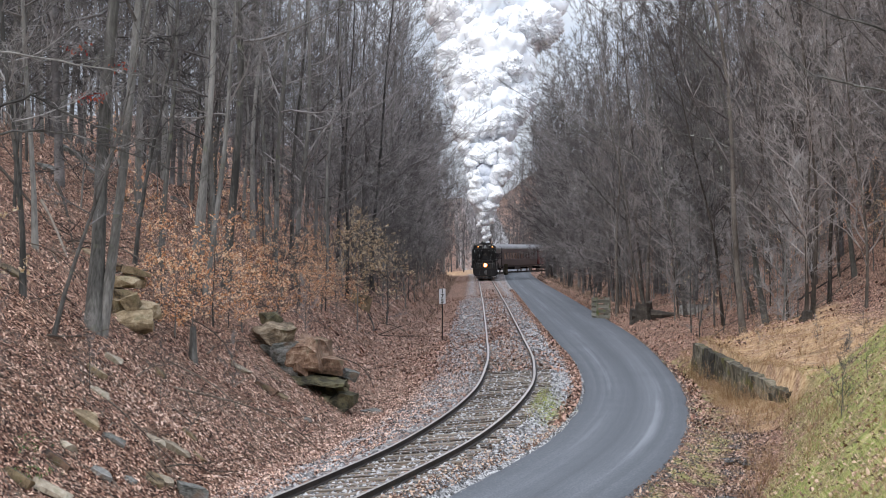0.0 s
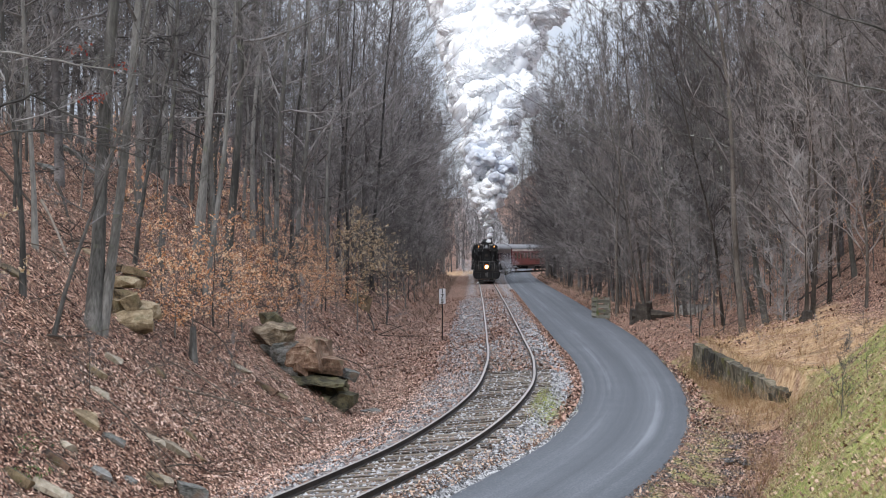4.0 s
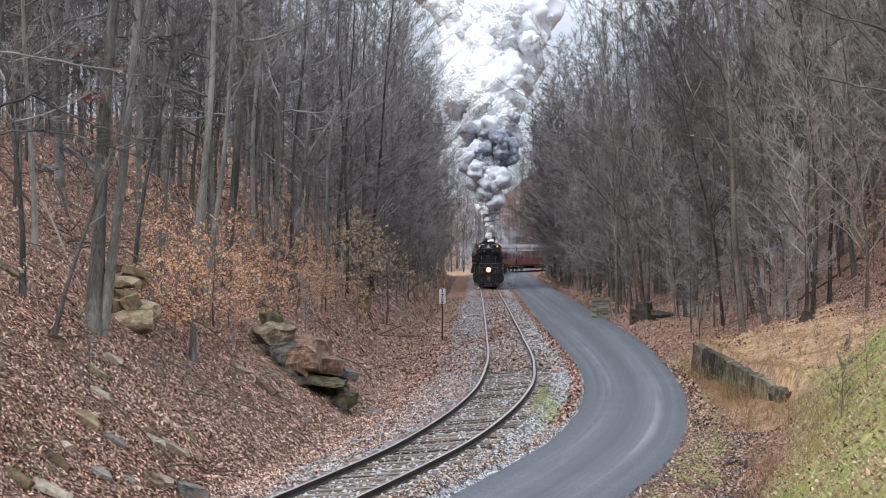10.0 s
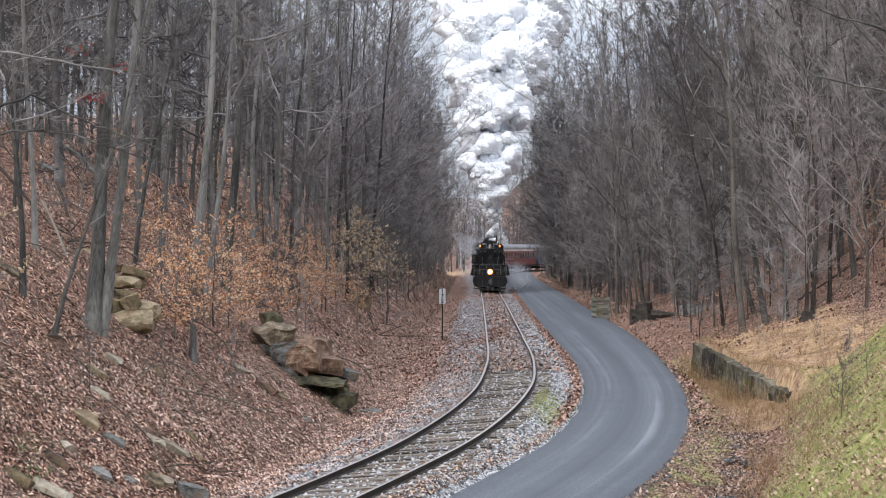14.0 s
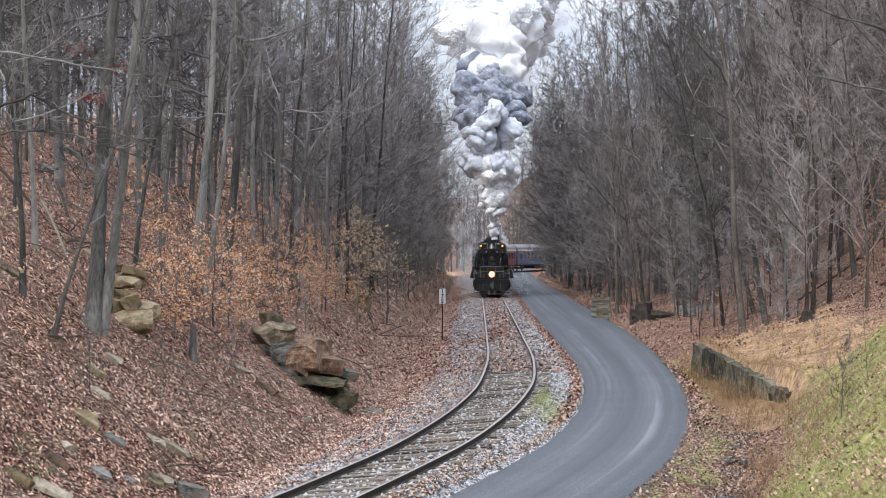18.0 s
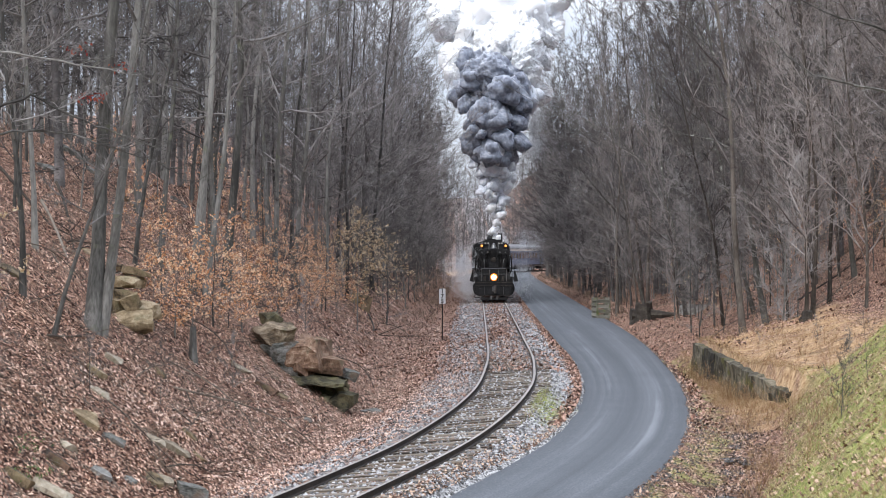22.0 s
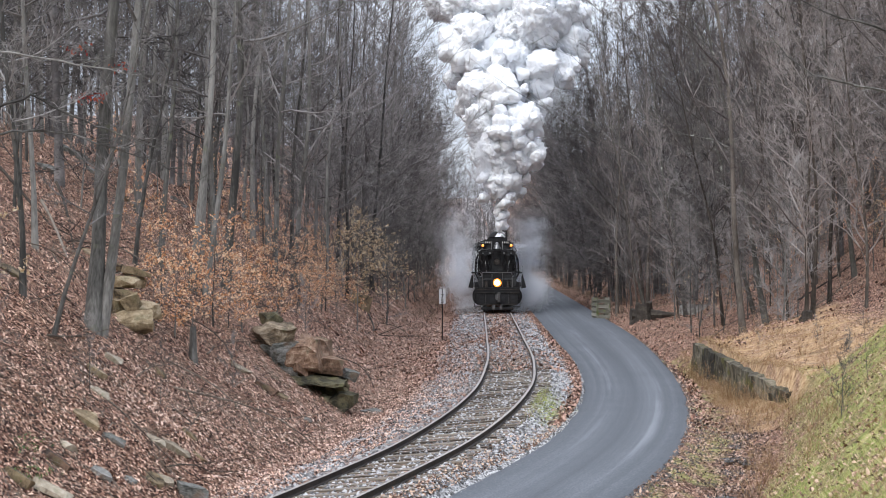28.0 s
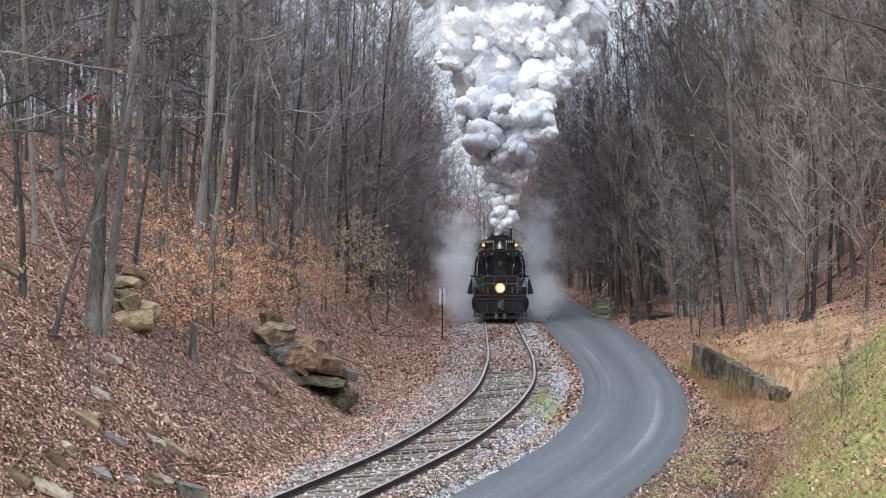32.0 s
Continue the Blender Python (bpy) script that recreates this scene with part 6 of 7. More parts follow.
def block(parent, seed, x, y, z, sx, sy, sz, material, rx=0, ry=0, rz=0, label=""):
    ob = new("block", rock_mesh(seed, sx, sy, sz, material, 9, 0.07, 0.03))
    ob.parent = parent
    ob.matrix_local = pose(x, y, z, rx, ry, rz)
    return tagged(ob, label)


OUT = thing("rock_outcrop", pose(-3.2, 38.8, 0.0), "brown and grey sandstone outcrop jutting from the leafy bank", "rock")
block(OUT, 1, -1.0, 0.3, 1.72, 0.48, 0.6, 0.30, M_ROCK, 4, 8, 15)
block(OUT, 2, -0.78, 0.25, 1.12, 0.48, 0.65, 0.42, M_ROCKG, 0, -4, 8, "grey-green weathered rock face")
block(OUT, 3, -0.02, 0.3, 1.24, 0.44, 0.8, 0.4, M_REDROCK, -3, 12, -12)
block(OUT, 13, -0.35, 0.1, 1.0, 0.3, 0.6, 0.3, M_REDROCK, 4, -6, 25)
block(OUT, 4, 0.42, 0.15, 0.98, 0.32, 0.6, 0.2, M_REDROCK, 0, 10, 6)
block(OUT, 5, 0.05, 0.15, 0.66, 0.78, 0.85, 0.10, M_MOSSROCK, 2, 3, 0)
block(OUT, 6, 0.0, 0.75, 0.34, 0.7, 0.5, 0.32, M_MOSSROCK, 0, 0, 0)
block(OUT, 7, 0.22, -0.25, 0.08, 0.27, 0.3, 0.19, M_MOSSROCK, 5, 0, 20)
block(OUT, 8, 0.74, -0.2, 0.10, 0.30, 0.34, 0.24, M_MOSSROCK, 0, 6, -15)
block(OUT, 9, 0.6, 0.3, 0.4, 0.26, 0.4, 0.18, M_MOSSROCK, 0, 16, 0)
block(OUT, 10, -1.1, 0.75, 2.12, 0.2, 0.3, 0.13, M_MOSSROCK, 0, -5, 30)
block(OUT, 12, 0.9, 0.35, 0.75, 0.2, 0.3, 0.12, M_ROCKG, 0, 25, 0)

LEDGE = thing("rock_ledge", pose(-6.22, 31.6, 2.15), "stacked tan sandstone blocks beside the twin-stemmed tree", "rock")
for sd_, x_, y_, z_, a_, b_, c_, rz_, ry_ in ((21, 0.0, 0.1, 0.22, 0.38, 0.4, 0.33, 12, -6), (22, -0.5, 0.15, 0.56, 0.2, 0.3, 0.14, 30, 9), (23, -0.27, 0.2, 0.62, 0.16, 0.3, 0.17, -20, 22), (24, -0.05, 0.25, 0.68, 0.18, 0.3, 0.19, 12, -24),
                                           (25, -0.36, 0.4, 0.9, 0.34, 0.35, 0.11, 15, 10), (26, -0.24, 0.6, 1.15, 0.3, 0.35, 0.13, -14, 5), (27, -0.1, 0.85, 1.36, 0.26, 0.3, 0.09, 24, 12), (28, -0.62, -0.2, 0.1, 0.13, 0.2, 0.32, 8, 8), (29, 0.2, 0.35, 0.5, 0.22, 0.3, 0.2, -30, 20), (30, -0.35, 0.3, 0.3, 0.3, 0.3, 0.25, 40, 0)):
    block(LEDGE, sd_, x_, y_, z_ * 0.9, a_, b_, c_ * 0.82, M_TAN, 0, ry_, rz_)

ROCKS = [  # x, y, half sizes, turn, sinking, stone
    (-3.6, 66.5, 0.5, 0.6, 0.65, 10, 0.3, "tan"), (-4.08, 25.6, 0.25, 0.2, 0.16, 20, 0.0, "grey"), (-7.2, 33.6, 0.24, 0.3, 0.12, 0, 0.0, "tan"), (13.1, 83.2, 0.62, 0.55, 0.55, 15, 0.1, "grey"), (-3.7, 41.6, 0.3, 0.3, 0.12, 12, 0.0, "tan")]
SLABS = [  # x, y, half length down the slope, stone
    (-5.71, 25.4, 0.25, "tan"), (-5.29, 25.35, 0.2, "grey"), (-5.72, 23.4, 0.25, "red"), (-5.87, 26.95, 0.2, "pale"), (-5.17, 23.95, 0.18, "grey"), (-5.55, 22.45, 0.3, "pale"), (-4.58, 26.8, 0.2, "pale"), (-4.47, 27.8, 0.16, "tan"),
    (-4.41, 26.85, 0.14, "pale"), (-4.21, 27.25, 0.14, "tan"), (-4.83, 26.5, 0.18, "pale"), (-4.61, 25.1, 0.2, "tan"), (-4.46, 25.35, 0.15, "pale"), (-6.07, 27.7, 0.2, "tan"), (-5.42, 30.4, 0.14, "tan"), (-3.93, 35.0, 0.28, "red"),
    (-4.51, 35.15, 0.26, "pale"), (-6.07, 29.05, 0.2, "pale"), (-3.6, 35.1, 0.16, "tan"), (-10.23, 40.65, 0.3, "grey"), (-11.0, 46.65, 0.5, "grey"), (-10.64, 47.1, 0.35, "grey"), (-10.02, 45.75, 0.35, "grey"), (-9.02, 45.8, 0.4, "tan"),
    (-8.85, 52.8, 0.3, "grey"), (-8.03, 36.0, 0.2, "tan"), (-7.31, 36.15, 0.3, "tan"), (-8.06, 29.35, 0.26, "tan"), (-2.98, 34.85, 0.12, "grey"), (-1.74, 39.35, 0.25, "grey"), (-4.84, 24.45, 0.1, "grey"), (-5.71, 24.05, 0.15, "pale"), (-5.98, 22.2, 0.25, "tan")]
M_PALEROCK = mat("pale_sandstone", [(0.16, 0.13, 0.095), (0.3, 0.25, 0.185), (0.4, 0.345, 0.265), (0.52, 0.46, 0.37)], 4.5, 0.92, 0.7, fine=30, rand=0.25, stain=((0.16, 0.15, 0.08), 3.0, 0.6), detail=9.0)
STONES = {"tan": (M_TAN, "tan"), "grey": (M_ROCKG, "grey lichened"), "red": (M_REDROCK, "reddish-brown"), "pale": (M_PALEROCK, "pale buff")}
rk = random.Random(6)
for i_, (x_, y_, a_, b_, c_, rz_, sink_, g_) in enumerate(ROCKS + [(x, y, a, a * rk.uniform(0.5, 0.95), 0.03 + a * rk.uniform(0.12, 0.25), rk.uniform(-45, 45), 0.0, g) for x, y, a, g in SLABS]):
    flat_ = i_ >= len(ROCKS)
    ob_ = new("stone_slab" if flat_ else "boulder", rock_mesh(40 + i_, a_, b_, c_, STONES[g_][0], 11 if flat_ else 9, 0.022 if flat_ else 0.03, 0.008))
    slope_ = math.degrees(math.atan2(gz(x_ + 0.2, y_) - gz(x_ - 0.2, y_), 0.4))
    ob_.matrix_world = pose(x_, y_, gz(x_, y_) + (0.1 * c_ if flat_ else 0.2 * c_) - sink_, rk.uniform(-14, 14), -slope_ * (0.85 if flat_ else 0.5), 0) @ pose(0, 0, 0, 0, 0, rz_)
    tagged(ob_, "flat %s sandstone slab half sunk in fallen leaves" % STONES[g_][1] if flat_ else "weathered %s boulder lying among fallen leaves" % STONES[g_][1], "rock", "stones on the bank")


# ---------------------------------------------------------------- retaining wall, crib, logs, posts
def build_wall():
    w = thing("retaining_wall", pose(WALL_X, WALL_Y0, 0), "old mossy concrete retaining wall beside the ditch", "wall")
    rng = random.Random(8)
    n, ln = 7, (WALL_Y1 - WALL_Y0) / 7
    for k in range(n):
        y0, y1 = k * ln + 0.004, (k + 1) * ln - 0.004
        bm = bmesh.new()
        bmesh.ops.create_cube(bm, size=1.0)
        bmesh.ops.subdivide_edges(bm, edges=bm.edges[:], cuts=5, use_grid_fill=True)
        for v in bm.verts:
            y = y0 + (v.co.y + 0.5) * (y1 - y0)
            h0 = 0.42 + 0.36 * y / (WALL_Y1 - WALL_Y0)
            z = -0.45 + (v.co.z + 0.5) * (h0 + 0.45)
            x = v.co.x * 0.26 + 0.02 * math.sin(k * 2.2)
            nv = noise.noise_vector(Vector((x * 3, y * 2.6, z * 3)))
            v.co = Vector((x + nv.x * 0.1 + 0.04 * math.sin(y * 7.0), y, z + (nv.z * 0.1 + 0.05 * noise.noise(Vector((0, y * 5, 2)))) * (1 if v.co.z > 0.3 else 0.3)))
        part("wall_section", bm, M_CONC, w)
    return w


build_wall()


def build_crib():
    c = thing("timber_crib", pose(8.62, 86.3, gz(8.62, 86.3)) @ pose(0, 0, 0, 0, 0, 12) @ Matrix.Diagonal((0.72, 0.8, 0.92, 1)), "low crib of stacked weathered planks by the lane", "crib")
    rng = random.Random(3)
    for k in range(4):
        z = 0.04 + 0.3 * k
        for y in (-0.5, 0.5):
            part("plank", bx(-0.55, 0.55, y - 0.04, y + 0.04, z, z + 0.2, bevel=0.01), M_PLANK, c)
        for x in (-0.5, 0.5):
            part("plank", bx(x - 0.04, x + 0.04, -0.62, 0.62, z + 0.12, z + 0.31, bevel=0.01), M_PLANK, c)
    for x in (-0.43, 0.43):
        for y in (-0.43, 0.43):
            part("corner_post", bx(x - 0.06, x + 0.06, y - 0.06, y + 0.06, -0.1, 1.28, bevel=0.01), M_PLANK, c)
    return c


build_crib()


def log_mesh(name, seed, length, r, bend, material, twigs=3):
    rng = np.random.default_rng(seed)
    v, f, pts = [], [], []
    n = 7
    for i in range(n + 1):
        h = i / n
        pts.append(np.array((length * h, bend * math.sin(h * 2.6 + seed) * length * 0.12, bend * 0.05 * length * math.sin(h * 4 + seed * 2) + 0.3 * r)))
    tube(v, f, pts, [r * (1 - 0.7 * i / n) * rng.uniform(0.9, 1.1) for i in range(n + 1)], 7)
    f.append(tuple(range(6, -1, -1)))
    for k in range(twigs):
        i = int(rng.integers(2, n))
        d = np.array((rng.uniform(0.3, 1), rng.normal(0, 0.7), rng.uniform(0.0, 0.8)))
        q = pts[i] + d * length * rng.uniform(0.1, 0.28)
        tube(v, f, [pts[i], (pts[i] + q) / 2 + rng.normal(0, 0.03, 3), q], [r * 0.4, r * 0.28, r * 0.08], 4)
    me = bpy.data.meshes.new(name)
    me.from_pydata(v, [], f)
    me.materials.append(material)
    return me


STICKS = [log_mesh("fallen_branch", 10 + i, l_, r_, b_, M_STICK, t_) for i, (l_, r_, b_, t_) in enumerate(((2.4, 0.013, 1.3, 6), (1.4, 0.008, 1.7, 6), (3.6, 0.022, 1.0, 7), (0.9, 0.006, 1.9, 5), (5.0, 0.038, 0.6, 6)))]


def stick_at(x, y, k, az, name="fallen_branch", label="dead branch lying on the leafy bank", me=None, pitch=0.0, lift=0.02):
    """A branch laid along the slope of the ground."""
    me = me or STICKS[k]
    ln = (2.4, 1.4, 3.6, 0.9, 5.0)[k]
    dx, dy = math.cos(az), math.sin(az)
    z0, z1 = gz(x, y), gz(x + dx * ln, y + dy * ln)
    mid = gz(x + dx * ln / 2, y + dy * ln / 2)
    up = max(0.0, mid - (z0 + z1) / 2)
    ob = new(name, me)
    ob.matrix_world = Matrix.Translation((x, y, z0 + lift + up)) @ pose(0, 0, 0, 0, 0, math.degrees(az)) @ pose(0, 0, 0, 0, -math.degrees(math.atan2(z1 - z0, ln)) - pitch, 0)
    return tagged(ob, label, "branch", "fallen branches")


rs = random.Random(31)
for x_, y_, k_, az_ in ((-6.0, 31.8, 2, -0.75), (-5.4, 30.5, 2, -0.5), (-4.55, 38.4, 0, -1.05), (-3.3, 62.5, 4, -1.35), (-2.9, 66.0, 2, -1.2), (-9.5, 36.0, 4, -1.0), (-9.9, 39.0, 4, -1.1), (-10.5, 36.5, 4, -0.5), (-8.6, 38.0, 2, -0.9), (-8.4, 42.5, 4, 0.5),
                        (-4.9, 24.9, 1, 0.9), (-4.6, 25.3, 0, 1.3), (-5.6, 26.6, 0, -0.3), (-6.2, 25.0, 1, -0.4), (-6.2, 36.2, 2, -1.1), (10.6, 55.5, 4, 0.15), (11.3, 53.0, 2, 0.4), (10.4, 57.5, 2, 0.6), (10.2, 63.0, 2, 0.2), (11.2, 58.0, 4, 0.3), (10.5, 78.5, 2, 0.4), (9.4, 80.6, 0, 0.6), (8.9, 84.6, 1, 0.0)):
    stick_at(x_, y_, k_, az_)
for _ in range(120):
    y_ = 21.5 + 50 * rs.random() ** 1.4
    x_ = float(track_x(y_)) - rs.uniform(3.9, 4.4 + 0.16 * y_)
    stick_at(x_, y_, rs.choice((0, 1, 1, 3, 3, 3, 2)), rs.uniform(-2.1, -0.8) + (3.14 if rs.random() < 0.4 else 0))
for _ in range(30):
    y_ = 52 + 45 * rs.random()
    x_ = float(road_r(y_)) + rs.uniform(2.0, 14)
    stick_at(x_, y_, rs.choice((0, 1, 2, 4)), rs.uniform(-1.2, 1.2), label="dead branch lying among fallen leaves")

DARKWOOD = mat("rotten_wood", [(0.02, 0.016, 0.013), (0.045, 0.037, 0.03), (0.09, 0.078, 0.065)], 3.0, 0.95, 0.8, fine=18)


def stump(x, y, r, h, label, material=M_STICK, seed=1):
    rng = np.random.default_rng(seed)
    bm = bmesh.new()
    k = 18
    rings = []
    for i, (zz, rr_) in enumerate(((-0.15, 1.5), (0.12, 1.15), (0.4 * h, 0.98), (0.8 * h, 0.92), (h, 0.86))):
        ring = []
        for j in range(k):
            a = 2 * math.pi * j / k
            q = rr_ * r * (1 + 0.16 * math.sin(a * 4 + seed) * (1.5 - i * 0.25) + rng.uniform(-0.04, 0.04))
            ring.append(bm.verts.new((q * math.cos(a), q * math.sin(a), zz + (rng.uniform(-0.12, 0.1) * h if i == 4 else 0))))
        rings.append(ring)
    for a, b in zip(rings[:-1], rings[1:]):
        for j in range(k):
            bm.faces.new((a[j], a[(j + 1) % k], b[(j + 1) % k], b[j]))
    top = bm.verts.new((0, 0, h * 0.82))
    for j in range(k):
        bm.faces.new((rings[-1][j], rings[-1][(j + 1) % k], top))
    ob = part("tree_stump", bm, material)
    ob.matrix_world = pose(x, y, gz(x, y))
    return tagged(ob, label, "stump")


stump(-5.2, 32.9, 0.07, 0.75, "thin broken grey stump on the bank", M_BARK, 2)
stump(11.35, 49.3, 0.17, 0.3, "low rotten brown stump in dry grass", DARKWOOD, 4)
stump(10.2, 80.3, 0.45, 0.95, "large dark rotten stump beside the lane", DARKWOOD, 7)
for i_, (x_, y_, l_, r_, az_) in enumerate(((9.55, 80.4, 1.1, 0.42, 0.1), (10.5, 79.9, 1.2, 0.3, -0.15))):
    ob_ = new("rotten_log", log_mesh("rotten_log", 70 + i_, l_, r_, 0.2, DARKWOOD, 0))
    ob_.matrix_world = pose(x_, y_, gz(x_, y_) + r_ * 0.75, 0, 0, math.degrees(az_))
    tagged(ob_, "thick dark rotten log beside the lane", "log")


def build_milepost():
    x, y = -0.03, 69.5
    z0 = gz(x, y)
    s = thing("milepost", pose(x, y, z0 + 0.12), "white milepost sign with black figures on a thin post", "sign")
    part("post", cy((0, 0, -0.2), (0, 0, 2.2), 0.028, 0.028, 8), M_RAIL, s)
    pl = part("plate", bx(-0.14, 0.14, -0.045, -0.03, 1.52, 2.18, bevel=0.004), M_WHITE, s)
    for ch, zz in (("1", 1.98), ("7", 1.765), ("5", 1.55)):
        cu = bpy.data.curves.new("figure", "FONT")
        cu.body, cu.size, cu.align_x, cu.extrude, cu.offset = ch, 0.255, "CENTER", 0.002, 0.006
        tmp = bpy.data.objects.new("figure", cu)
        scene.collection.objects.link(tmp)
        bpy.context.view_layer.update()
        me = bpy.data.meshes.new_from_object(tmp)
        bpy.data.objects.remove(tmp)
        me.materials.clear()
        me.materials.append(M_BLACK)
        ob = new("figure", me)
        ob.parent = pl
        ob.matrix_local = pose(0, -0.049, zz, 90, 0, 0)
    return s


build_milepost()
ob_ = part("marker_post", cy((0, 0, -0.2), (0, 0, 1.9), 0.05, 0.05, 8), M_PLANK)
ob_.matrix_world = pose(-1.95, 116.0, gz(-1.95, 116.0))
tagged(ob_, "slim grey wooden marker post by the track", "post")
UP = thing("utility_pole", pose(0.2, 268.0, gz(0.2, 268.0)), "weathered brown wooden utility pole with a crossarm", "pole")
part("pole", cy((0, 0, -0.3), (0, 0, 6.8), 0.17, 0.12, 10), M_PALE, UP)
part("crossarm", bx(-0.3, 2.2, -0.06, 0.06, 5.6, 5.72), M_PALE, UP)
CH = thing("crossing_post", pose(9.0, 226.0, 0), "short grey post by the level crossing", "post")
part("post", bx(-0.25, 0.25, -0.15, 0.15, -0.2, 1.6, bevel=0.03), M_CONC, CH)

# standing water in the ditch; its pale grey base imitates reflected sky
M_WATER = mat("puddle_water_painted_sheen", [(0.09, 0.088, 0.088), (0.2, 0.198, 0.2)], 3.0, 0.15, 0.08)
rw = random.Random(17)
for k_ in range(15):
    y_ = 21.5 + 0.95 * k_ + rw.uniform(-0.25, 0.25)
    x_ = float(road_r(y_)) + 0.52 * (float(np.interp(y_, [0, 10, 24.7, 38], [2.7, 2.6, 1.9, 1.9])) + 0.3) + rw.uniform(-0.2, 0.2)
    z_ = gz(x_, y_) + 0.012
    big_ = rw.uniform(0.6, 1.5)
    rad_ = [big_ * rw.uniform(0.1, 0.34) for _ in range(14)]
    vs_ = [(x_ + r_ * math.cos(2 * math.pi * q_ / 14), y_ + 1.8 * r_ * math.sin(2 * math.pi * q_ / 14), z_) for q_, r_ in enumerate(rad_)]
    tagged(mesh("puddle", vs_, [tuple(range(14))], M_WATER), "shallow puddle of standing water in the leafy ditch", "water", kind="structure")


# ---------------------------------------------------------------- leaves, stones and grass on the ground
def ground_scatter(name, label, category, material, points, shape):
    v, f = [], []
    rng = np.random.default_rng(len(points))
    heights = ground([p[0] for p in points], [p[1] for p in points])
    for (x, y), z in zip(points, heights):
        shape(v, f, rng, x, y, float(z))
    me = bpy.data.meshes.new(name)
    me.from_pydata(v, [], f)
    me.materials.append(material)
    return tagged(new(name, me), label, category, kind="stuff")


def litter_leaf(v, f, rng, x, y, z):
    a, s = rng.uniform(0, 6.28), rng.uniform(0.014, 0.034)
    t = rng.normal(0, 0.5, 2)
    b = len(v)
    ca, sa = math.cos(a), math.sin(a)
    for p, q, h in ((-1, 0, 0), (0, 0.6, 0.25), (1.1, 0, 0.05), (0, -0.6, 0.25)):
        dx, dy = s * (p * ca - q * sa), s * (p * sa + q * ca)
        v.append((x + dx, y + dy, z + 0.03 + s * h * 1.6 + dx * t[0] - 0.6 * dx * (1 if x < -2 else 0) + dy * t[1]))
    f.extend(((b, b + 1, b + 3), (b + 1, b + 2, b + 3)))


def chip(v, f, rng, x, y, z):
    s = rng.uniform(0.018, 0.042)
    b = len(v)
    for d in ((1, 0, 0), (-1, 0, 0), (0, 1, 0), (0, -1, 0), (0, 0, 0.8), (0, 0, -0.5)):
        v.append(tuple(c + s * (k + rng.uniform(-0.35, 0.35)) for c, k in zip((x, y, z + 0.012), d)))
    f.extend(tuple(b + i for i in q) for q in ((0, 2, 4), (2, 1, 4), (1, 3, 4), (3, 0, 4), (2, 0, 5), (1, 2, 5), (3, 1, 5), (0, 3, 5)))


def blade(h0, h1, lean):
    def shape(v, f, rng, x, y, z):
        a, h = rng.uniform(0, 6.28), rng.uniform(h0, h1)
        w = 0.0018 + 0.006 * h
        b = len(v)
        ca, sa = math.cos(a), math.sin(a)
        lx, ly = rng.normal(0, lean, 2) * h
        v.extend(((x - w * ca, y - w * sa, z - 0.01), (x + w * ca, y + w * sa, z - 0.01), (x + lx, y + ly, z + h * 0.9)))
        f.append((b, b + 1, b + 2))
    return shape


M_DULLLEAF = mat("dull_brown_leaves", [(0.1, 0.052, 0.034), (0.235, 0.128, 0.085), (0.4, 0.24, 0.162), (0.62, 0.44, 0.32)], 3.0, 0.75, 0.0, island=0.9)
M_WOODLEAF = mat("red_brown_leaves", [(0.06, 0.028, 0.018), (0.19, 0.09, 0.06), (0.34, 0.18, 0.125), (0.52, 0.33, 0.25)], 3.0, 0.75, 0.0, island=0.9)
rg = np.random.default_rng(9)
pts_ = []
while len(pts_) < 135000:
    y_ = 19.5 + 52 * rg.random() ** 1.6
    x_ = float(track_x(y_)) - rg.uniform(1.2, 4.5 + 0.24 * y_)
    thin_ = noise.noise(Vector((x_ * 0.7, y_ * 0.5, 5))) + 0.6 * noise.noise(Vector((x_ * 2.2, y_ * 1.6, 2)))
    if x_ > -0.31 * y_ - 1 and rg.random() < 1.15 + 1.6 * thin_:
        pts_.append((x_, y_))
strip_ = []
for _ in range(34000):
    y_ = 27 + 58 * rg.random() ** 1.3
    strip_.append((float(track_x(y_)) - 2.45 - 3.2 * rg.random() ** 1.2, y_))
# pinkish leaves painted brighter, as this strip lies under open sky
M_STRIPLEAF = mat("sky_brightened_pinkish_leaves", [(0.1, 0.055, 0.04), (0.3, 0.165, 0.12), (0.5, 0.32, 0.245), (0.86, 0.66, 0.54)], 3.0, 0.75, 0.0, island=0.8)
ground_scatter("lineside_leaves", "pinkish-brown fallen leaves beside the ballast, coloured paler for the open sky", "leaves", M_STRIPLEAF, strip_, litter_leaf)
ground_scatter("leaf_litter", "brown and tan fallen leaves covering the bank", "leaves", M_LITTER, pts_, litter_leaf)
pts_ = []
while len(pts_) < 30000:
    y_ = 12 + 65 * rg.random() ** 1.2
    w_ = rg.uniform(0.15, 3.4 + 0.12 * y_) if rg.random() < 0.8 else rg.uniform(-0.1, 0.5)
    pts_.append((float(road_r(y_)) + w_, y_))
for _ in range(13000):
    y_ = 21 + 70 * rg.random() ** 1.6
    p_ = rg.random()
    tx_, rl_ = float(track_x(y_)), float(road_l(y_))
    if p_ < 0.45 or y_ > 50:
        pts_.append((rl_ - abs(rg.normal(0, 0.2)), y_) if p_ < 0.45 else (tx_ + rg.normal(0, 0.36), y_))
for _ in range(15000):
    y_ = 11 + 44 * rg.random() ** 1.3
    x_ = float(road_r(y_)) + rg.uniform(1.8, 9)
    if noise.noise(Vector((x_ * 1.3, y_ * 1.1, 6))) > -0.15:
        pts_.append((x_, y_))
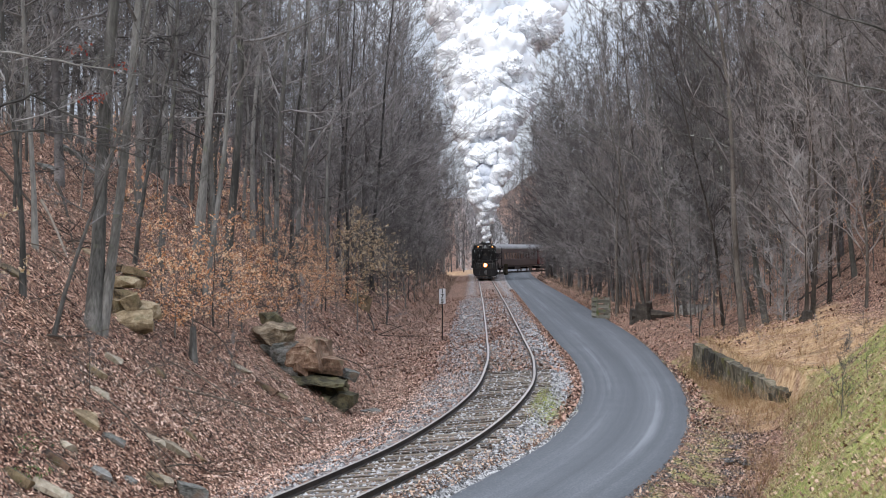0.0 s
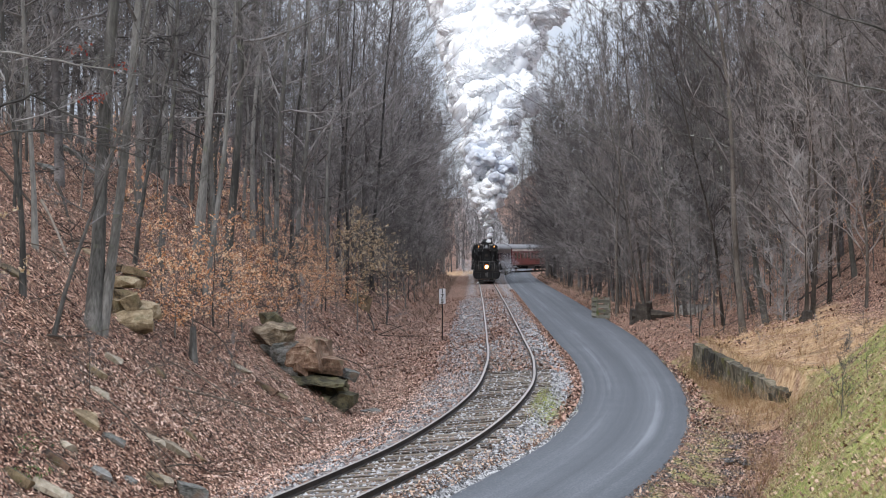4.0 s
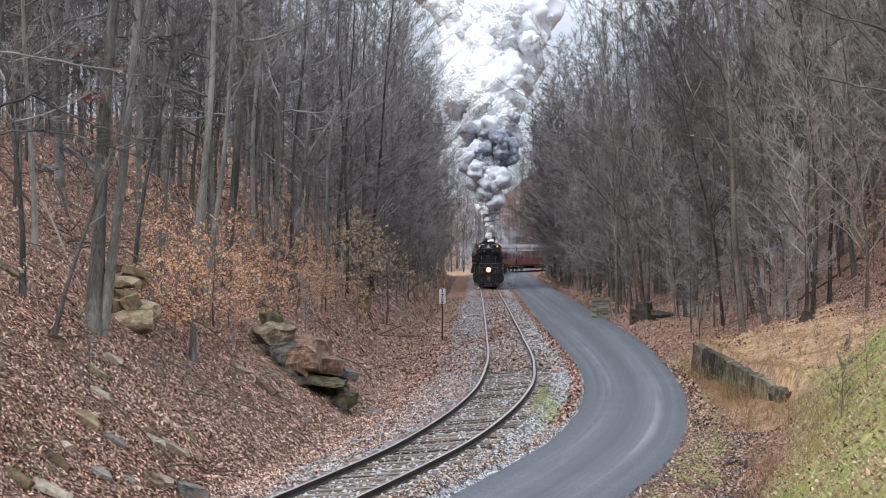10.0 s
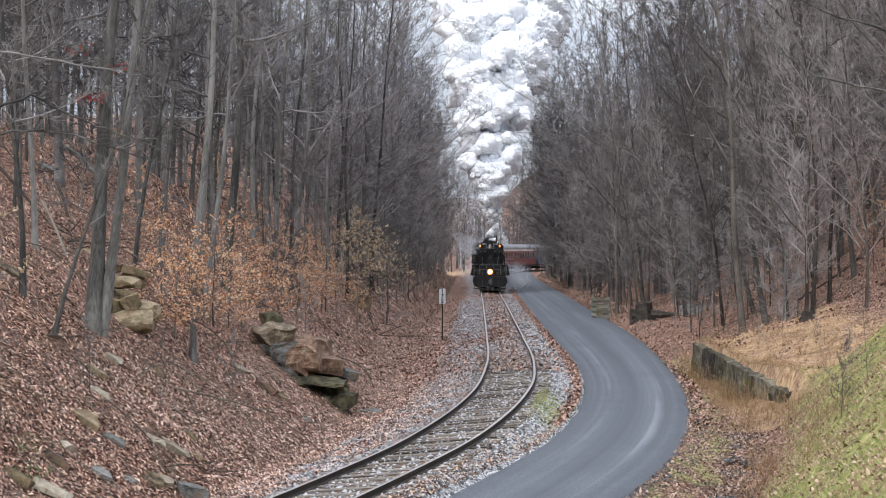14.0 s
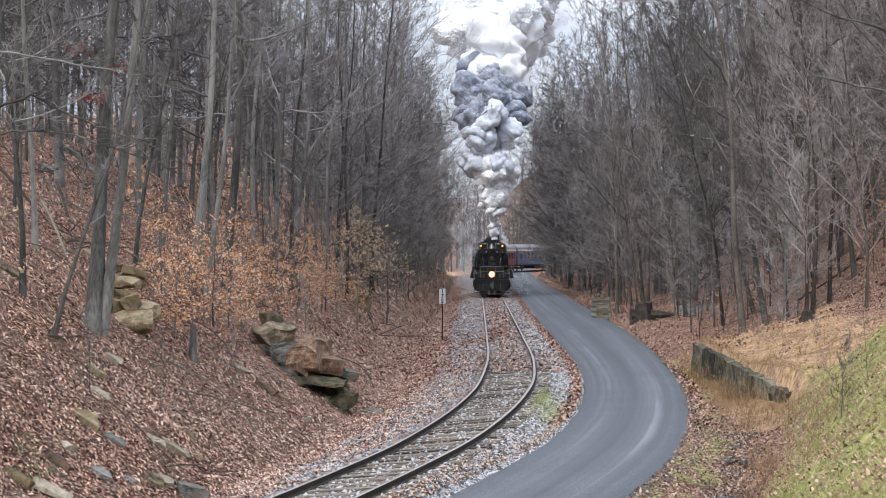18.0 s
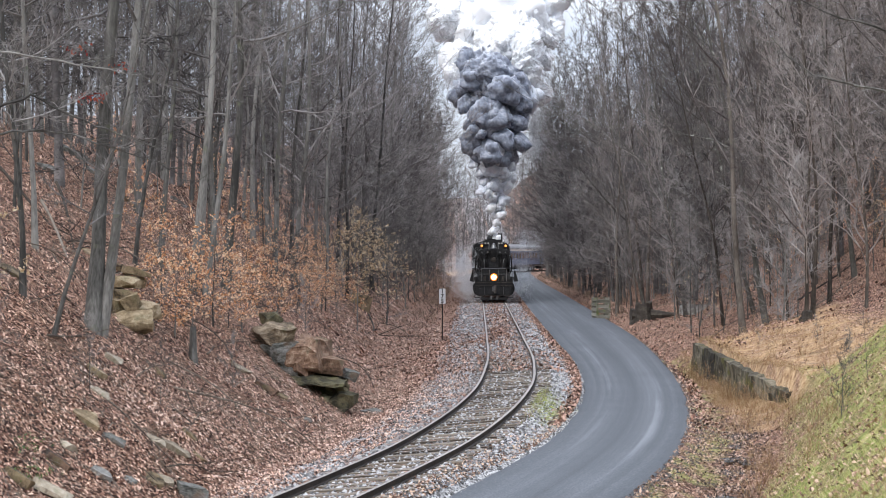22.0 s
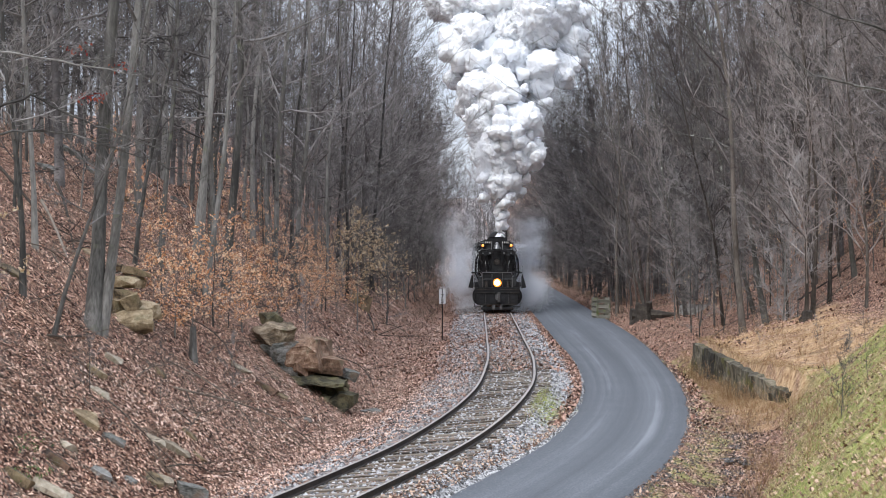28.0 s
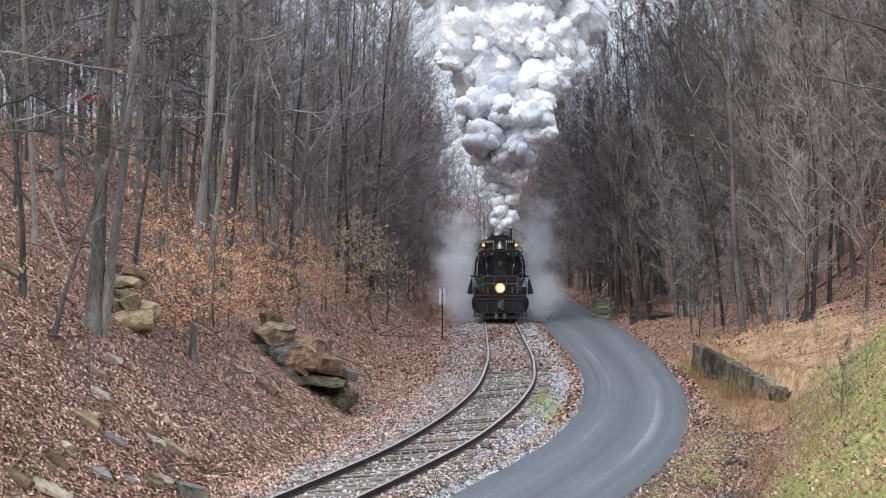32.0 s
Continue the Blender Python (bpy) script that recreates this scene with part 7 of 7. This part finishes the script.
ground_scatter("roadside_leaves", "brown fallen leaves on verge, ballast and grass", "leaves", M_DULLLEAF, pts_, litter_leaf)
pts_ = []
while len(pts_) < 36000:
    y_ = 48 + 80 * rg.random() ** 1.3
    if rg.random() < 0.12:
        x_ = float(track_x(y_)) + rg.uniform(-2.8, float(road_l(y_) - track_x(y_)))
    elif rg.random() < 0.5:
        x_ = float(track_x(y_)) - rg.uniform(2.2, 16)
    else:
        x_ = float(road_r(y_)) + rg.uniform(0.2, 18)
    pts_.append((x_, y_))


def clump(v, f, rng, x, y, z):
    litter_leaf(v, f, rng, x, y, z)
    for k in range(len(v) - 4, len(v)):
        v[k] = (x + 2.1 * (v[k][0] - x), y + 2.1 * (v[k][1] - y), z + 2.1 * (v[k][2] - z))


for _ in range(9000):
    y_ = 34 + 110 * rg.random()
    tx_, rl_ = float(track_x(y_)), float(road_l(y_))
    p_ = rg.random()
    pts_.append((rl_ - abs(rg.normal(0.03, 0.16)), y_) if p_ < 0.5 else (tx_ + rg.normal(0, 0.34), max(y_, 52 + 0.3 * y_)) if p_ < 0.7 else (float(road_r(y_)) + abs(rg.normal(0, 0.35)), y_))
ground_scatter("wood_leaves", "brown fallen leaves on the floor of the wood", "leaves", M_WOODLEAF, pts_, clump)
pts_ = []
while len(pts_) < 24000:
    y_ = 21.5 + 42 * rg.random() ** 1.5
    tx_, rl_ = float(track_x(y_)), float(road_l(y_))
    x_ = tx_ + rg.uniform(-2.6, max(2.0, rl_ - tx_ - 0.1))
    if abs(x_ - tx_) < 1.25 and rg.random() < 0.7:
        continue
    pts_.append((x_, y_))
M_WETLEAF = mat("wet_dark_leaves", [(0.025, 0.014, 0.01), (0.075, 0.042, 0.03), (0.18, 0.105, 0.075), (0.45, 0.31, 0.23)], 3.0, 0.5, 0.0, island=0.9)
wet_ = []
while len(wet_) < 9000:
    y_ = 14 + 24 * rg.random() ** 1.1
    wd_ = float(np.interp(y_, [0, 10, 24.7, 38], [2.7, 2.6, 1.9, 1.9])) + 0.3
    wet_.append((float(road_r(y_)) + wd_ * 0.5 + rg.normal(0, 0.36), y_))
ground_scatter("ditch_leaves", "dark sodden leaves lying in the wet ditch", "leaves", M_WETLEAF, wet_, litter_leaf)
ground_scatter("ballast", "grey crushed-stone ballast beside the rails", "gravel", M_BALLAST, pts_, chip)
pts_ = []
while len(pts_) < 9000:
    y_ = 58 + 62 * rg.random()
    tx_, rl_ = float(track_x(y_)), float(road_l(y_))
    x_ = tx_ + rg.uniform(-2.5, rl_ - tx_ - 0.2)
    if abs(x_ - tx_) > 0.9 or rg.random() < 0.5:
        pts_.append((x_, y_))


def cobble(v, f, rng, x, y, z):
    chip(v, f, rng, x, y, z)
    for k in range(len(v) - 6, len(v)):
        v[k] = (x + 1.7 * (v[k][0] - x), y + 1.7 * (v[k][1] - y), z + 1.5 * (v[k][2] - z))


ground_scatter("far_ballast", "grey crushed-stone ballast further along the rails", "gravel", M_BALLAST, pts_, cobble)
def grit(v, f, rng, x, y, z):
    chip(v, f, rng, x, y, max(z, -0.02) - 0.002)
    for k in range(len(v) - 6, len(v)):
        v[k] = (x + 0.42 * (v[k][0] - x), y + 0.42 * (v[k][1] - y), z + 0.012 + 0.42 * (v[k][2] - z - 0.012))


M_GRIT = mat("dark_road_grit", [(0.04, 0.041, 0.044), (0.085, 0.087, 0.092), (0.18, 0.18, 0.185)], 3.0, 0.9, 0.2, island=0.8)
pts_ = []
while len(pts_) < 9000:
    y_ = 20 + 45 * rg.random() ** 1.6
    spill = 0.45 * math.exp(-((y_ - 32) / 3.5) ** 2)
    pts_.append((float(road_r(y_)) + rg.normal(0.02 + 0.3 * spill, 0.1 + spill * 0.5), y_) if rg.random() < 0.62 else (float(road_l(y_)) + rg.normal(-0.02, 0.12), y_))
ground_scatter("road_grit", "dark loose grit spilled along the edges of the lane", "gravel", M_GRIT, pts_, grit)


def twiglet(v, f, rng, x, y, z):
    """A thin dead twig lying along the slope, with one side twig."""
    a, ln = rng.uniform(0, 6.28), rng.uniform(0.12, 0.55)
    p = np.array((x, y, z + 0.045))
    qx, qy = x + ln * math.cos(a), y + ln * math.sin(a)
    q = np.array((qx, qy, gz(qx, qy) + rng.uniform(0.03, 0.12)))
    spike(v, f, p, q, rng.uniform(0.003, 0.007))
    m = p + (q - p) * 0.5
    spike(v, f, m, m + np.array((rng.normal(0, 0.1), rng.normal(0, 0.1), rng.uniform(0.0, 0.1))), 0.003)


pts_ = []
while len(pts_) < 5200:
    y_ = 19.5 + 50 * rg.random() ** 1.5
    x_ = float(track_x(y_)) - rg.uniform(3.0, 4.5 + 0.24 * y_)
    if x_ > -0.31 * y_ - 1 and noise.noise(Vector((x_ * 0.6, y_ * 0.6, 11))) > -0.2:
        pts_.append((x_, y_))
for _ in range(700):
    y_ = 38 + 45 * rg.random()
    pts_.append((float(road_r(y_)) + rg.uniform(2, 12), y_))
ground_scatter("twig_litter", "thin dark dead twigs strewn over the leaves", "twigs", M_STICK, pts_, twiglet)


M_BRUSH = mat("dead_brown_stems", [(0.06, 0.042, 0.032), (0.15, 0.11, 0.085), (0.3, 0.23, 0.175)], 3.0, 0.9, 0.0, island=0.8)


def stem(v, f, rng, x, y, z):
    """A dead upright stem of the verge with two side shoots."""
    h = rng.uniform(0.12, 0.42)
    p = np.array((x, y, z - 0.02))
    q = p + np.array((rng.normal(0, 0.16), rng.normal(0, 0.16), h))
    sliver(v, f, p, q, 0.012)
    for _ in range(3):
        m = p + (q - p) * rng.uniform(0.3, 0.8)
        sliver(v, f, m, m + np.array((rng.normal(0, 0.16), rng.normal(0, 0.12), rng.uniform(0.02, 0.2))), 0.009)


pts_ = []
while len(pts_) < 4200:
    y_ = 84 + 135 * rg.random()
    pts_.append((float(track_x(y_)) - rg.uniform(3.6, 9.5), y_) if rg.random() < 0.55 else (float(road_r(y_)) + 0.4 + abs(rg.normal(0, 2.2)), y_))
ground_scatter("verge_brush", "low dead brown brush on the verges under the trees", "brush", M_BRUSH, pts_, stem)
M_SEEDLING = mat("green_seedling_leaves", [(0.03, 0.06, 0.015), (0.07, 0.13, 0.03), (0.13, 0.2, 0.06)], 3.0, 0.6, 0.0, island=0.6)
for x_, y_ in ((-6.05, 22.9), (-5.85, 22.4)):
    sv_, sf_ = [], []
    for _ in range(60):
        c_ = np.array((rg.normal(0, 0.16), rg.normal(0, 0.16), abs(rg.normal(0.1, 0.08))))
        leaf(sv_, sf_, rg, c_, rg.uniform(0.02, 0.035))
    ob_ = mesh("seedling_plant", sv_, sf_, M_SEEDLING)
    ob_.matrix_world = pose(x_, y_, gz(x_, y_))
    tagged(ob_, "small low green plant among the fallen leaves", "plant")
M_GRASS = mat("green_grass_blades", [(0.14, 0.18, 0.04), (0.34, 0.4, 0.1), (0.62, 0.58, 0.28)], 0.8, 0.8, 0.0, island=0.7, translucent=0.3)
M_STRAW = mat("dry_grass_blades", [(0.22, 0.12, 0.055), (0.42, 0.27, 0.14), (0.6, 0.46, 0.28)], 0.8, 0.85, 0.0, island=0.7, translucent=0.3)
pts_ = []
while len(pts_) < 70000:
    y_ = 11 + 28 * rg.random() ** 1.5
    w_ = rg.uniform(1.9, 8.5)
    x_ = float(road_r(y_)) + w_
    if x_ < 0.3 * y_ + 0.6 and noise.noise(Vector((x_ * 0.9, y_ * 0.9, 3))) + 0.6 * noise.noise(Vector((x_ * 2.7, y_ * 2.7, 8))) > -0.12:
        pts_.append((x_, y_))
for _ in range(9000):
    x_, y_ = 2.35 + rg.normal(0, 0.32), 37.5 + rg.normal(0, 2.2)
    if float(track_x(y_)) + 1.0 < x_ < float(road_l(y_)):
        pts_.append((x_, y_))
ground_scatter("bank_grass", "short green and yellowing grass on the bank", "grass", M_GRASS, pts_, blade(0.03, 0.11, 1.0))
pts_ = []
while len(pts_) < 26000:
    p_ = rg.random()
    if p_ < 0.4:
        y_ = rg.uniform(35, 58)
        x_ = rg.uniform(float(road_r(y_)) + 0.7, WALL_X - 0.2) if y_ < 51 else float(road_r(y_)) + rg.uniform(0.5, 2.5)
    elif p_ < 0.75:
        y_, x_ = rg.uniform(37, 56), WALL_X + rg.uniform(0.2, 4.5)
    else:
        y_ = rg.uniform(12, 38)
        x_ = float(road_r(y_)) + rg.uniform(2.2, 9)
    pts_.append((x_, y_))
for _ in range(30000):
    y_ = 11 + 27 * rg.random() ** 1.4
    x_ = float(road_r(y_)) + rg.uniform(2.0, 8.5)
    if noise.noise(Vector((x_ * 0.9, y_ * 0.9, 3))) + 0.6 * noise.noise(Vector((x_ * 2.7, y_ * 2.7, 8))) < 0.05:
        pts_.append((x_, y_))
for _ in range(6000):
    pts_.append((WALL_X + 0.08 + abs(rg.normal(0, 0.2)), rg.uniform(WALL_Y0, WALL_Y1 + 1)))
for _ in range(4500):
    pts_.append((WALL_X - 0.2 - abs(rg.normal(0, 0.25)), rg.uniform(WALL_Y0 - 1, WALL_Y1)))
ground_scatter("dry_grass", "straw-coloured dry grass tufts by the ditch and wall", "grass", M_STRAW, pts_, blade(0.04, 0.2, 0.8))

# tall dead weeds by the ditch and wall, and small bare bushes on the bank
def weed_mesh(seed):
    rng = np.random.default_rng(seed)
    v, f = [], []
    for _ in range(26):
        b = np.array((rng.normal(0, 0.12), rng.normal(0, 0.12), -0.03))
        t = b + np.array((rng.normal(0, 0.16), rng.normal(0, 0.16), rng.uniform(0.3, 0.75)))
        spike(v, f, b, t, 0.0035)
        for _ in range(3):
            p = b + (t - b) * rng.uniform(0.4, 0.95)
            spike(v, f, p, p + np.array((rng.normal(0, 0.08), rng.normal(0, 0.08), rng.uniform(0.0, 0.12))), 0.003)
    me = bpy.data.meshes.new("dry_weeds")
    me.from_pydata(v, [], f)
    me.materials.append(M_STRAW)
    return me


WEEDS = [weed_mesh(800 + k) for k in range(4)]
rq = random.Random(12)
for k_ in range(70):
    p_ = rq.random()
    if p_ < 0.55:
        y_ = rq.uniform(36, 57)
        x_ = min(float(road_r(y_)) + rq.uniform(0.9, 2.4), WALL_X - 0.3) if y_ < WALL_Y1 else float(road_r(y_)) + rq.uniform(0.8, 3.0)
    elif p_ < 0.8:
        y_, x_ = rq.uniform(38, 56), WALL_X + rq.uniform(0.3, 3.6)
    else:
        y_ = rq.uniform(22, 36)
        x_ = float(road_r(y_)) + rq.uniform(1.4, 3.2)
    ob_ = new("weed_clump", WEEDS[k_ % 4])
    ob_.matrix_world = pose(x_, y_, gz(x_, y_), 0, 0, rq.uniform(0, 360)) @ Matrix.Scale(rq.uniform(0.6, 1.25), 4)
    tagged(ob_, "clump of dry straw-brown weeds by the ditch", "weeds", "dry weeds")
for x_, y_, k_, s_ in ((6.2, 24.6, 0, 0.3), (7.4, 27.5, 1, 0.26), (8.6, 33.5, 0, 0.22), (10.2, 43.0, 0, 0.2), (9.4, 47.0, 2, 0.16), (-6.0, 26.8, 0, 0.3), (-5.1, 28.6, 1, 0.25), (-4.4, 33.2, 0, 0.3), (-7.0, 24.6, 2, 0.25), (-3.9, 45.0, 0, 0.4), (-3.6, 53.0, 1, 0.4)):
    sapling_at(x_, y_, k_, s_)

# two trees beside the camera whose long boughs hang into the view
def edge_tree(name_label, x, y, boughs, seed):
    rng = np.random.default_rng(seed)
    z0 = gz(x, y)
    t = thing("tree", pose(x, y, z0), name_label, "tree", "edge trees")
    v, f = [], []
    tube(v, f, [np.array((0.0, 0.0, -0.3)), np.array((0.03, 0.02, 3.0)), np.array((-0.05, 0.05, 7.0)), np.array((0.0, 0.0, 12.0))], [0.17, 0.14, 0.11, 0.05], 10)
    mesh("trunk", v, f, M_BARK, t, smooth=True)
    for pts, r in boughs:
        v, f = [], []
        pts = [np.array(p, float) - np.array((x, y, z0)) for p in pts]
        fine = []
        for a, b in zip(pts[:-1], pts[1:]):
            for k in range(3):
                fine.append(a + (b - a) * k / 3 + rng.normal(0, 0.012, 3))
        fine.append(pts[-1])
        n = len(fine)
        tube(v, f, fine, [r * (1 - 0.8 * i / (n - 1)) for i in range(n)], 6)
        side = 1 if fine[-1][0] > fine[0][0] else -1
        for i in range(3, n - 1):
            for _ in range(2):
                ln = rng.uniform(0.25, 0.8)
                q = fine[i] + ln * np.array((side * rng.uniform(0.4, 1.0), rng.normal(0, 0.5), rng.uniform(-0.35, 0.55)))
                spike(v, f, fine[i], q, 0.007)
                for _ in range(2):
                    p2 = fine[i] + (q - fine[i]) * rng.uniform(0.35, 0.85)
                    spike(v, f, p2, p2 + 0.4 * ln * np.array((side * rng.uniform(0.2, 1.0), rng.normal(0, 0.5), rng.uniform(-0.5, 0.6))), 0.0035)
        mesh("bough", v, f, M_BARK, t)
    return t


edge_tree("grey-barked tree with long bare boughs over the bank", -7.75, 24.0, (
    (((-7.7, 24, 5.7), (-6.6, 24, 6.05), (-6.25, 24, 6.2), (-5.8, 24, 5.95), (-5.3, 24.2, 5.74), (-4.85, 24.3, 5.58), (-4.25, 24.5, 5.36)), 0.03),
    (((-7.7, 24, 5.3), (-6.6, 24.3, 5.66), (-6.2, 24.4, 5.68), (-5.75, 24.5, 5.64), (-5.2, 24.6, 5.44), (-4.7, 24.8, 5.3), (-4.2, 25, 5.05), (-3.9, 25, 4.75)), 0.026),
    (((-7.7, 24, 6.4), (-6.7, 23.8, 6.82), (-5.95, 23.8, 6.72), (-5.25, 23.7, 6.58), (-4.5, 23.6, 6.44), (-3.8, 23.5, 6.15)), 0.024)), 41)
edge_tree("grey-barked tree with crooked bare boughs over the grass bank", 7.95, 26.0, (
    (((7.9, 26, 6.1), (7.25, 26, 6.45), (6.65, 26, 6.58), (6.1, 26.1, 6.72), (5.7, 26.2, 7.05), (5.45, 26.3, 7.4)), 0.03),
    (((7.9, 26, 7.2), (7.0, 25.8, 7.5), (6.2, 25.7, 7.7), (5.5, 25.6, 8.0)), 0.024)), 42)


motions()
